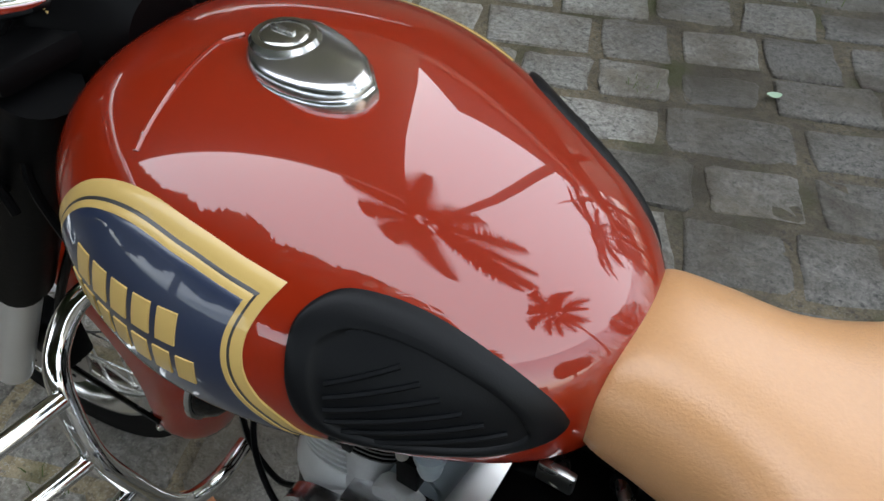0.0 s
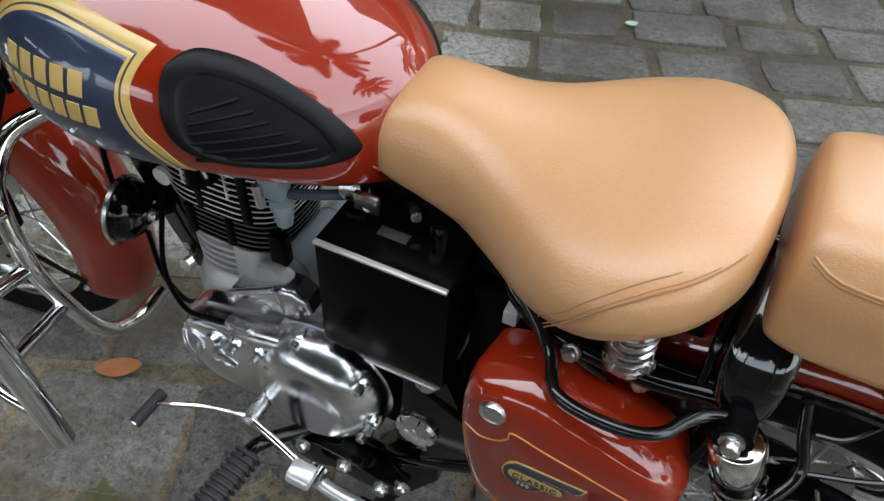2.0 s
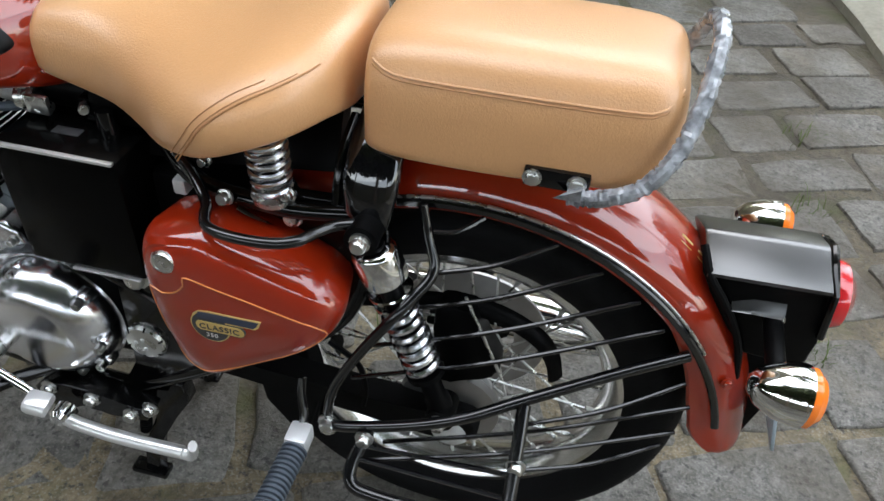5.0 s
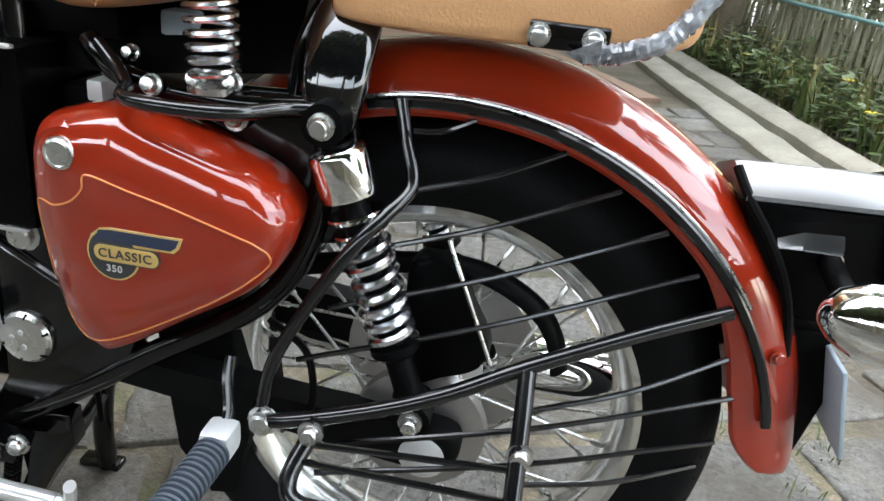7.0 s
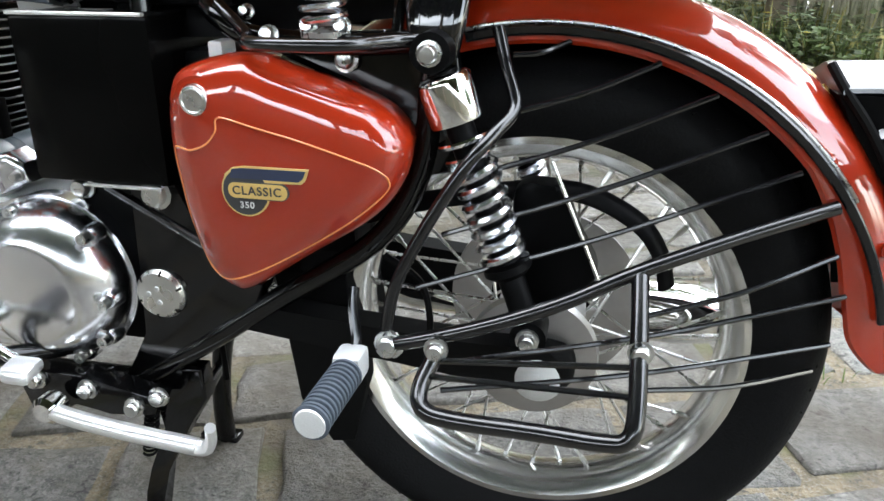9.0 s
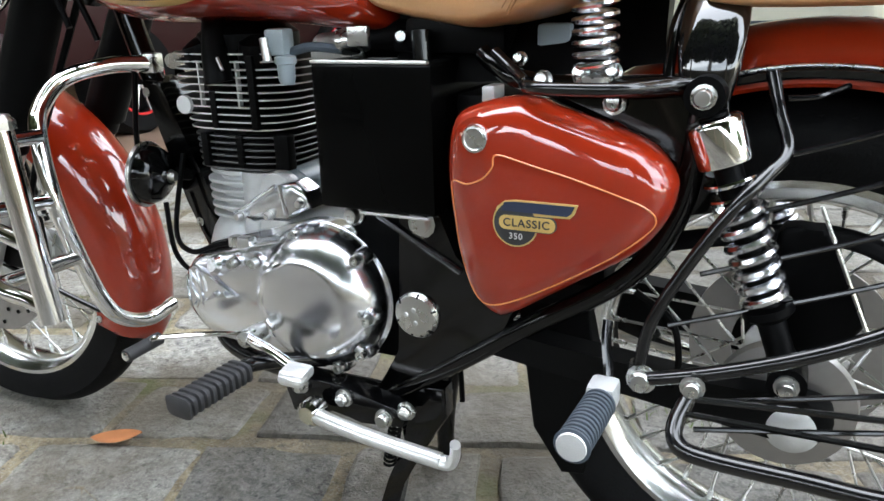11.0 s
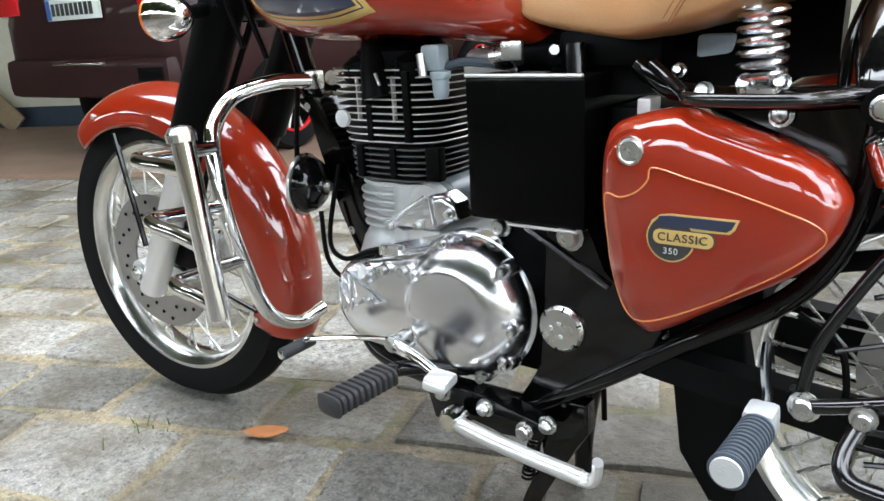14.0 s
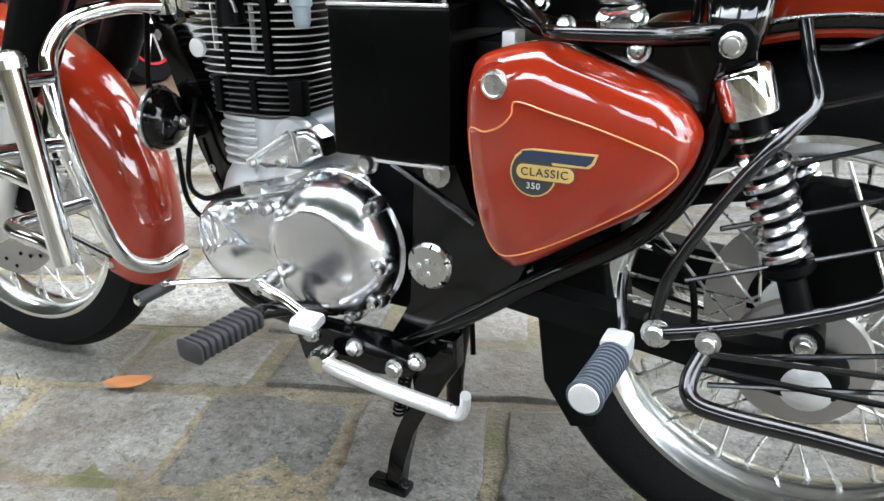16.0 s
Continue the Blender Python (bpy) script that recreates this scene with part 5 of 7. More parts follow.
def face_depth(x, z):
    """Smooth depth of the panel's face by its distance from the rim."""
    lo, hi = 0.0, 1.0
    for _ in range(12):
        m = (lo + hi) / 2
        lo, hi = (lo, m) if inside(x, z, m) else (m, hi)
    table = [(0.03, -0.208), (0.2, -0.208), (0.45, -0.207), (0.7, -0.204), (0.85, -0.199), (0.92, -0.193), (0.965, -0.184), (0.992, -0.172), (1.0, -0.16)]
    for (s0, y0), (s1, y1) in zip(table, table[1:]):
        if hi <= s1:
            return y0 + (y1 - y0) * max(0, (hi - s0)) / (s1 - s0)
    return -0.16


part("pinstripe", tube([(p.x, face_depth(p.x, p.z) - 0.0003, p.z) for p in sp], 0.0010, 6, closed=True), ORANGE, panel, "thin orange pinstripe")


def on_panel(name, outline, up, material, parent):
    cx = sum(p[0] for p in outline) / len(outline)
    cz = sum(p[1] for p in outline) / len(outline)
    bm = bmesh.new()
    lo = [bm.verts.new((x, face_depth(x, z) + 0.002, z)) for x, z in outline]
    hi = [bm.verts.new((x, face_depth(x, z) - up, z)) for x, z in outline]
    mid = bm.verts.new((cx, face_depth(cx, cz) - up, cz))
    for k in range(len(outline)):
        j = (k + 1) % len(outline)
        bm.faces.new((lo[k], lo[j], hi[j], hi[k]))
        bm.faces.new((hi[k], hi[j], mid))
    return part(name, bm, material, parent)


def round_ends(x0, x1, z0, z1, r0, r1, n=6):
    out = []
    for cx, cz, r, a in ((x0 + r0, z0 + r0, r0, 180), (x1 - r1, z0 + r1, r1, 270), (x1 - r1, z1 - r1, r1, 0), (x0 + r0, z1 - r0, r0, 90)):
        out += [(cx + r * math.cos(radians(a + 90 * k / n)), cz + r * math.sin(radians(a + 90 * k / n))) for k in range(n + 1)]
    return out


def disc2d(cx, cz, r, n=28):
    return [(cx + r * math.cos(2 * math.pi * k / n), cz + r * math.sin(2 * math.pi * k / n)) for k in range(n)]


WING = [(-0.2885, 0.553), (-0.285, 0.564), (-0.277, 0.5705), (-0.266, 0.5725), (-0.201, 0.5725), (-0.2045, 0.5625), (-0.209, 0.558), (-0.25, 0.557), (-0.27, 0.556)]
emblem = on_panel("panel_emblem", disc2d(-0.2655, 0.5475, 0.0245), 0.0012, GOLD, panel)
emblem["label"] = "gold and dark round side emblem with lettering"
on_panel("emblem_wing", WING, 0.0014, GOLD, emblem)
on_panel("emblem_disc", disc2d(-0.2655, 0.5475, 0.0228), 0.0018, DARKGREY, emblem)
on_panel("emblem_bar", [(-0.2655 + (x + 0.2655) * 0.965 - 0.0006, 0.566 + (z - 0.566) * 0.74) for x, z in WING[2:7]] + [(-0.25, 0.5605), (-0.28, 0.5605)], 0.0022, NAVY, emblem)
on_panel("emblem_ribbon", round_ends(-0.2835, -0.222, 0.5405, 0.5575, 0.008, 0.008), 0.0024, DARKGREY, emblem)
on_panel("emblem_ribbon", round_ends(-0.2825, -0.223, 0.5415, 0.5565, 0.007, 0.007), 0.0028, GOLD, emblem)


def lettering(name, body, size, place, material, parent):
    c = bpy.data.curves.new(name, "FONT")
    c.body, c.size, c.extrude, c.align_x, c.align_y = body, size, 0.0003, "CENTER", "CENTER"
    c.space_character = 1.15
    c.offset = size * 0.012
    tmp = bpy.data.objects.new("tmp", c)
    scene.collection.objects.link(tmp)
    me = bpy.data.meshes.new_from_object(tmp.evaluated_get(bpy.context.evaluated_depsgraph_get()))
    bpy.data.objects.remove(tmp)
    me.transform(Matrix.Translation(place) @ Euler((radians(90), 0, 0)).to_matrix().to_4x4())
    me.materials.clear()
    me.materials.append(material)
    ob = new(name, me)
    ob.parent = parent
    return ob


lettering("word", "CLASSIC", 0.0118, (-0.2530, face_depth(-0.253, 0.549) - 0.0034, 0.5490), DARKGREY, emblem)
lettering("number", "350", 0.0090, (-0.2645, face_depth(-0.2645, 0.535) - 0.0024, 0.5345), SILVER, emblem)

# --- frame, brackets and black ironwork ---
frame_main = part("frame_downtube", tube(curve([(-1.00, 0, 0.80), (-0.95, 0, 0.655), (-0.88, 0, 0.54), (-0.845, 0, 0.45), (-0.83, 0, 0.38)], 6), 0.019, 14), BLACK, bike, "black frame down tube")
for p in ((-0.935, -0.018, 0.64), (-0.86, -0.018, 0.44)):
    part("frame_bolt", bolt(p, 0.009, 0.016, (0, -1, 0)), STEEL, frame_main)
part("steering_head", lathe([(0, -0.09), (0.030, -0.09), (0.034, -0.06), (0.028, -0.04), (0.028, 0.05), (0.034, 0.07), (0, 0.08)], (-1.03, 0, 0.86), (0.5, 0, 0.87), 24), BLACK, bike)
part("spine_tube", tube(curve([(-1.02, 0, 0.84), (-0.7, 0, 0.775), (-0.45, 0, 0.735), (-0.3, 0, 0.72)], 6), 0.024, 12), SATIN, bike)
for s in (-1, 1):
    part("frame_tube", tube(curve([(-0.345, s * 0.095, 0.705), (-0.325, s * 0.108, 0.694), (-0.29, s * 0.118, 0.680), (-0.20, s * 0.125, 0.674), (-0.13, s * 0.119, 0.677), (-0.088, s * 0.114, 0.682)], 6), 0.011, 12), BLACK, bike)
    part("frame_tube", tube(curve([(-0.475, s * 0.115, 0.262), (-0.38, s * 0.118, 0.325), (-0.288, s * 0.118, 0.390), (-0.17, s * 0.115, 0.47), (-0.12, s * 0.112, 0.55), (-0.105, s * 0.112, 0.66)], 6), 0.0125, 12), BLACK, bike)
    part("frame_tube", tube(curve([(-0.83, s * 0.03, 0.37), (-0.80, s * 0.08, 0.285), (-0.70, s * 0.10, 0.255), (-0.475, s * 0.115, 0.262)], 6), 0.0125, 12), BLACK, bike)
    part("seat_tube", tube(curve([(-0.43, s * 0.08, 0.73), (-0.42, s * 0.10, 0.56), (-0.43, s * 0.105, 0.40), (-0.46, s * 0.11, 0.27)], 6), 0.0125, 12), BLACK, bike)
gus = part("shock_gusset", plate([(-0.257, 0.664), (-0.185, 0.640), (-0.125, 0.602), (-0.112, 0.545), (-0.088, 0.55), (-0.078, 0.63), (-0.085, 0.690), (-0.19, 0.685)], -0.100, -0.114, 0.002), BLACK, bike, "black shock mounting gusset")
part("saddle_bar", tube(curve([(-0.325, -0.112, 0.708), (-0.298, -0.130, 0.692), (-0.278, -0.150, 0.682), (-0.270, -0.170, 0.681), (-0.260, -0.186, 0.681), (-0.238, -0.194, 0.681), (-0.206, -0.196, 0.681), (-0.178, -0.192, 0.681), (-0.158, -0.181, 0.681), (-0.146, -0.164, 0.681), (-0.130, -0.147, 0.681), (-0.106, -0.137, 0.681)], 6), 0.0065, 10), GLOSSY, bike, "black bent saddle bar over the side panel")
part("rail_strap", tube(curve([(-0.257, -0.128, 0.657), (-0.19, -0.132, 0.632)], 4), 0.007, 6, squash=0.5), STEEL, gus)
for p, r in (((-0.191, -0.118, 0.658), 0.009), ((-0.262, -0.135, 0.682), 0.0075), ((-0.225, -0.125, 0.690), 0.007), ((-0.193, -0.120, 0.690), 0.007), ((-0.30, -0.10, 0.70), 0.006)):
    part("bracket_bolt", bolt(p, r, 0.012, (0, -1, 0.25)), STEEL, gus)
rings = []
for y, z, w, th in ((-0.020, 0.772, 0.024, 0.010), (-0.048, 0.766, 0.028, 0.013), (-0.076, 0.753, 0.031, 0.014), (-0.098, 0.733, 0.032, 0.014), (-0.112, 0.708, 0.031, 0.013), (-0.119, 0.684, 0.027, 0.012), (-0.120, 0.664, 0.022, 0.010)):
    lean = math.atan2(-0.02 - y + 0.012, z - 0.650)
    out = Vector((0, -math.sin(lean), math.cos(lean)))
    ring = []
    for k in range(24):
        c, q = math.cos(2 * math.pi * k / 24), math.sin(2 * math.pi * k / 24)
        ring.append(Vector((-0.1025, y, z)) + Vector((w * math.copysign(abs(c) ** 0.7, c), 0, 0)) + out * th * math.copysign(abs(q) ** 0.8, q))
    rings.append(ring)
clamp = part("mudguard_clamp", ring_faces(bmesh.new(), rings), LACQUER, bike, "glossy black cast mudguard clamp", sharp=60)
part("clamp_rib", tube(curve([(-0.140, -0.118, 0.680), (-0.140, -0.095, 0.728), (-0.136, -0.050, 0.762)], 4), 0.006, 10), BLACK, clamp)
part("number_lug", box((-0.342, -0.112, 0.652), (-0.326, -0.080, 0.672), 0.003), CAST, bike)
plate_side = part("pivot_plate", plate([(-0.449, 0.522), (-0.392, 0.525), (-0.375, 0.470), (-0.345, 0.440), (-0.30, 0.41), (-0.31, 0.385), (-0.40, 0.305), (-0.47, 0.262), (-0.50, 0.262), (-0.455, 0.33), (-0.452, 0.42)], -0.090, -0.124, 0.003), BLACK, bike, "black pivot plate beside the engine")
part("pivot_cap", lathe([(0, 0), (0.0295, 0), (0.0305, 0.004), (0.027, 0.009), (0.012, 0.011), (0, 0.011)], (-0.427, -0.124, 0.388), (0, -1, 0), 32), STEEL, plate_side, "round zinc pivot cap")
for dx, dz in ((0.0, 0.009), (0.002, -0.008), (-0.011, 0.002)):
    part("cap_dimple", bolt((-0.427 + dx, -0.1335, 0.388 + dz), 0.0032, 0.003), CAST, plate_side)
for k in range(6):
    a = k * math.pi / 3 + 0.35
    part("cap_notch", rod((-0.427 + 0.0245 * math.cos(a), -0.1336, 0.388 + 0.0245 * math.sin(a)), (-0.427 + 0.0300 * math.cos(a), -0.1296, 0.388 + 0.0300 * math.sin(a)), 0.0016, 6), SATIN, plate_side)
part("plate_fold", rod((-0.476, -0.126, 0.514), (-0.365, -0.126, 0.453), 0.0045, 8), GLOSSY, plate_side)
part("plate_bolt", bolt((-0.417, -0.121, 0.508), 0.0135, 0.014), STEEL, plate_side)
part("plate_bolt", bolt((-0.536, -0.085, 0.498), 0.011, 0.014), STEEL, plate_side)
lower = part("stand_bracket", plate([(-0.62, 0.262), (-0.60, 0.285), (-0.53, 0.282), (-0.47, 0.270), (-0.43, 0.262), (-0.44, 0.240), (-0.50, 0.232), (-0.545, 0.245), (-0.575, 0.222), (-0.61, 0.228)], -0.13, -0.160, 0.003), BLACK, bike, "black stand bracket")
for p in ((-0.523, -0.160, 0.267), (-0.463, -0.160, 0.250), (-0.592, -0.160, 0.272), (-0.435, -0.150, 0.262)):
    part("bracket_bolt", bolt(p, 0.0095, 0.012), STEEL, lower)

# --- side stand, folded up, and centre stand ---
side_stand = part("side_stand", tube(curve([(-0.560, -0.185, 0.256), (-0.535, -0.196, 0.252), (-0.46, -0.196, 0.241), (-0.37, -0.188, 0.227)], 5), 0.0105, 12), SILVER, bike, "folded bright side stand")
part("stand_eye", lathe([(0, -0.012), (0.017, -0.012), (0.018, 0.008), (0.012, 0.014), (0, 0.014)], (-0.555, -0.19, 0.255), (0, -1, 0), 20), CHROME, side_stand)
part("stand_toe", tube(curve([(-0.376, -0.188, 0.226), (-0.356, -0.19, 0.229), (-0.348, -0.192, 0.242), (-0.346, -0.194, 0.260)], 5), 0.0095, 10, squash=0.7), SILVER, side_stand)
centre_stand = part("centre_stand", plate([(-0.475, 0.262), (-0.440, 0.278), (-0.400, 0.280), (-0.398, 0.238), (-0.425, 0.195), (-0.470, 0.118), (-0.487, 0.045), (-0.492, 0.010), (-0.520, 0.010), (-0.506, 0.075), (-0.492, 0.118), (-0.458, 0.185)], -0.088, -0.112, 0.004), BLACK, bike, "black centre stand on the paving")
part("stand_leg", tube(curve([(-0.455, 0.075, 0.275), (-0.485, 0.085, 0.18), (-0.503, 0.098, 0.08), (-0.508, 0.110, 0.010)], 5), 0.0150, 12), BLACK, centre_stand)
part("breather_hose", tube(curve([(-0.410, -0.050, 0.32), (-0.404, -0.050, 0.28), (-0.402, -0.050, 0.230)], 4), 0.004, 8), SATIN, bike, "thin black breather hose hanging down")
part("stand_bridge", rod((-0.455, -0.095, 0.165), (-0.488, 0.088, 0.165), 0.010, 10), BLACK, centre_stand)
for p in ((-0.500, -0.104, 0.006), (-0.508, 0.115, 0.006)):
    part("stand_foot", box((p[0] - 0.045, p[1] - 0.014, 0.0), (p[0] + 0.02, p[1] + 0.014, 0.014), 0.004), BLACK, centre_stand)
part("stand_spring", spring((-0.465, -0.12, 0.245), (-0.485, -0.118, 0.15), 0.008, 0.002, 14), SATIN, centre_stand)

# --- foot pegs, gear lever ---
def peg(a, b, r, material, parent, label, ribs=11, name="foot_peg", squash=1.0):
    a, b = Vector(a), Vector(b)
    length = (b - a).length
    prof = [(0, 0), (r * 0.80, 0)]
    for k in range(ribs):
        h = length * (k + 0.15) / ribs * 0.94
        prof += [(r * 0.80, h), (r * 1.03, h + length * 0.010), (r * 1.06, h + length * 0.94 / ribs * 0.30), (r * 1.03, h + length * 0.94 / ribs * 0.55), (r * 0.80, h + length * 0.94 / ribs * 0.66)]
    prof += [(r * 1.1, length * 0.955), (r * 1.12, length * 0.985), (r * 0.95, length), (0, length)]
    bm = lathe(prof, a, b - a, 24)
    for v in bm.verts:
        axis = a + (b - a) * ((v.co.y - a.y) / (b.y - a.y))
        dx, dz = v.co.x - axis.x, v.co.z - axis.z
        far = math.hypot(dx, dz)
        if squash < 1 and far > 1e-6:
            # a rubber block with rounded corners
            far = 0.90 * far / max(1e-6, (dx * dx * dx * dx + dz * dz * dz * dz) ** 0.25)
            dx, dz = dx * far, dz * far
        v.co.x, v.co.z = axis.x + dx, axis.z + dz * squash
    return part(name, bm, material, parent, label)


rider_peg = peg((-0.632, -0.226, 0.318), (-0.642, -0.332, 0.316), 0.0215, PEG, bike, "black ribbed rubber foot peg", 10, squash=0.66)
part("peg_arm", tube(curve([(-0.57, -0.13, 0.300), (-0.60, -0.17, 0.312), (-0.63, -0.21, 0.318), (-0.634, -0.24, 0.318)], 5), 0.0105, 10), BLACK, rider_peg)
pill_peg = peg((-0.166, -0.232, 0.378), (-0.170, -0.318, 0.377), 0.0160, GREYRUB, bike, "grey ribbed pillion foot peg", 12)
part("peg_end", lathe([(0, 0), (0.0150, 0), (0.0140, 0.002), (0, 0.0025)], (-0.170, -0.318, 0.377), (0, -1, 0), 22), CAST, pill_peg)
part("peg_clevis", box((-0.182, -0.234, 0.364), (-0.152, -0.200, 0.394), 0.007), CAST, pill_peg)
part("peg_hanger", tube(curve([(-0.176, -0.170, 0.440), (-0.174, -0.182, 0.422), (-0.168, -0.194, 0.398), (-0.166, -0.205, 0.385)], 5), 0.0065, 8, squash=0.6), GLOSSY, pill_peg)
part("hanger_bolt", bolt((-0.134, -0.192, 0.392), 0.0115, 0.014), STEEL, pill_peg)
gear = part("gear_lever", tube(curve([(-0.795, -0.225, 0.325), (-0.778, -0.225, 0.336), (-0.72, -0.205, 0.343), (-0.66, -0.195, 0.350), (-0.644, -0.195, 0.350)], 5), 0.0038, 8), CHROME, bike, "chrome heel-and-toe gear lever")
toe = part("toe_rubber", rod((-0.796, -0.205, 0.324), (-0.800, -0.262, 0.321), 0.0092, 18), PEG, gear, "black rubber gear pedal")
part("toe_cap", lathe([(0, 0), (0.0068, 0), (0.0064, 0.003), (0.003, 0.0045), (0, 0.0048)], (-0.800, -0.261, 0.321), (-0.07, -1, 0), 16), CHROME, toe, "chrome end of the pedal")
part("heel_arm", tube(curve([(-0.648, -0.195, 0.349), (-0.60, -0.205, 0.340), (-0.565, -0.212, 0.330), (-0.545, -0.216, 0.327)], 5), 0.0068, 10, squash=0.55), CHROME, gear)
pad = box((-0.568, -0.240, 0.322), (-0.530, -0.208, 0.337), 0.007)
for v in pad.verts:
    # rounded towards the rider's heel and thinner at the tip
    v.co.z -= 0.010 * max(0.0, (-0.222 - v.co.y) / 0.02) ** 2
part("heel_pad", pad, SILVER, gear)
part("lever_boss", lathe([(0, -0.03), (0.0115, -0.03), (0.0115, 0.008), (0.007, 0.012), (0, 0.012)], (-0.650, -0.19, 0.344), (0, -1, 0), 18), STEEL, gear)

# --- engine ---
engine = part("engine", plate(shape2d([(-0.79, 0.33), (-0.79, 0.39), (-0.755, 0.432), (-0.66, 0.465), (-0.59, 0.48), (-0.545, 0.46), (-0.525, 0.40), (-0.535, 0.33), (-0.58, 0.295), (-0.72, 0.29)], 5), 0.10, -0.095, 0.012), CAST, bike, "polished alloy single-cylinder engine")


def hull(c0, r0, c1, r1, n=20):
    """Outline of a belt round two circles."""
    (x0, z0), (x1, z1) = c0, c1
    d = math.hypot(x1 - x0, z1 - z0)
    base = math.atan2(z1 - z0, x1 - x0)
    a = math.acos((r0 - r1) / d)
    o = [(x0 + r0 * math.cos(base + a + (2 * math.pi - 2 * a) * k / n), z0 + r0 * math.sin(base + a + (2 * math.pi - 2 * a) * k / n)) for k in range(n + 1)]
    return o + [(x1 + r1 * math.cos(base - a + 2 * a * k / n), z1 + r1 * math.sin(base - a + 2 * a * k / n)) for k in range(n + 1)]


co = hull((-0.578, 0.386), 0.094, (-0.742, 0.370), 0.068)
ccx, ccz = -0.64, 0.380
rings = []
for s, y in ((1.0, -0.085), (1.0, -0.118), (0.985, -0.128), (0.955, -0.136), (0.90, -0.141), (0.75, -0.144), (0.5, -0.146), (0.04, -0.146)):
    rings.append([(ccx + (x - ccx) * s, y, ccz + (z - ccz) * s) for x, z in co])
cover = part("clutch_cover", ring_faces(bmesh.new(), rings), MIRRORED, engine, "polished alloy primary cover", sharp=60)
part("cover_dome", lathe([(0.1015, -0.100), (0.1010, -0.112), (0.099, -0.122), (0.095, -0.132), (0.089, -0.142), (0.081, -0.151), (0.072, -0.158), (0.0655, -0.1612), (0.0630, -0.1620), (0.0622, -0.1623), (0.058, -0.1628), (0.03, -0.1634), (0, -0.1636)], (-0.580, 0, 0.386), (0, 1, 0), 72), MIRRORED, cover, "polished clutch dome with a flat face")
part("cover_flange", plate(hull((-0.578, 0.386), 0.104, (-0.742, 0.370), 0.074, 30), -0.082, -0.104, 0.003), MIRRORED, cover)
for x, z, y in ((-0.500, 0.458, -0.138), (-0.486, 0.380, -0.142), (-0.506, 0.322, -0.128), (-0.548, 0.292, -0.122), (-0.692, 0.432, -0.146), (-0.655, 0.437, -0.146), (-0.60, 0.476, -0.125), (-0.665, 0.318, -0.138)):
    screw = part("cover_screw", bolt((x, y - 0.006, z), 0.0068, 0.010, (0, -1, 0), None, False), STEEL, cover)
    part("screw_boss", lathe([(0, 0.0), (0.0115, 0.0), (0.0110, 0.014), (0.0085, 0.019), (0, 0.019)], (x, y + 0.016, z), (0, -1, 0), 20), POLISHED, cover)
part("cover_pivot", lathe([(0, 0), (0.014, 0), (0.015, 0.012), (0.010, 0.018), (0, 0.018)], (-0.726, -0.140, 0.418), (-0.2, -0.9, 0.4), 20), POLISHED, cover)
# cast monogram on the cover's nose, plain raised lines
for pts in ([(-0.790, 0.405), (-0.770, 0.414), (-0.740, 0.402), (-0.712, 0.386), (-0.700, 0.380)], [(-0.700, 0.380), (-0.716, 0.376), (-0.722, 0.382), (-0.732, 0.374), (-0.738, 0.380), (-0.748, 0.370), (-0.756, 0.366)],
            [(-0.788, 0.404), (-0.780, 0.385), (-0.770, 0.366), (-0.775, 0.352)], [(-0.798, 0.395), (-0.790, 0.378), (-0.786, 0.362), (-0.790, 0.350)], [(-0.770, 0.410), (-0.764, 0.392), (-0.762, 0.376)]):
    part("monogram_line", tube(curve([(x, -0.1482 + 0.75 * max(0, math.hypot(x + 0.742, z - 0.370) - 0.045), z) for x, z in pts], 4), 0.0020, 6), POLISHED, cover)
# crankcase neck, lower ribs, black barrel fins, bright head fins
NECK = -0.762
neck = part("cylinder_base", lathe([(0, 0.41), (0.084, 0.41), (0.074, 0.440), (0.062, 0.458), (0.054, 0.466), (0.054, 0.524), (0.068, 0.530), (0.068, 0.536), (0, 0.536)], (NECK, 0, 0), (0, 0, 1), 40), CAST, engine, "ribbed grey cylinder base")


def fin(z, rx, ry, th, material, parent, cx=-0.712, name="cooling_fin", edge=None, square=0.62):
    """One cooling fin: flat faces, and a machined rim where edge names its finish."""
    o = [(cx + rx * math.copysign(abs(math.cos(a)) ** square, math.cos(a)), ry * math.copysign(abs(math.sin(a)) ** square, math.sin(a))) for a in (2 * math.pi * k / 36 for k in range(36))]
    rings = []
    for s, dz in ((0.55, 0), (0.992, 0.0), (1.0, th * 0.3), (1.0, th * 0.7), (0.992, th), (0.55, th)):
        rings.append([(cx + (x - cx) * s, y * s, z + dz) for x, y in o])
    ob = part(name, ring_faces(bmesh.new(), rings), material, parent)
    if edge:
        ob.data.materials.append(edge)
        for f in ob.data.polygons:
            if abs(f.normal.z) < 0.9 and (f.center - Vector((cx, 0, f.center.z))).length > 0.6 * min(rx, ry):
                f.material_index = 1
    return ob


for k in range(5):
    fin(0.464 + 0.0128 * k, 0.067 + 0.001 * k, 0.068, 0.0044, CAST, neck, NECK, square=0.85)
part("stud_pillar", lathe([(0, 0.42), (0.044, 0.42), (0.036, 0.46), (0.034, 0.536), (0, 0.536)], (NECK + 0.044, -0.036, 0), (0, 0, 1), 28), CAST, neck)
CYL = -0.752
barrel = part("cylinder_barrel", lathe([(0, 0.537), (0.066, 0.537), (0.066, 0.72), (0, 0.72)], (CYL, 0, 0), (0, 0, 1), 28), SATIN, engine, "black cylinder barrel")
for k in range(6):
    fin(0.540 + 0.0092 * k, 0.086 + 0.001 * k, 0.072, 0.0027, SATIN, barrel, CYL + 0.006, edge=WORN_EDGE, square=0.62)
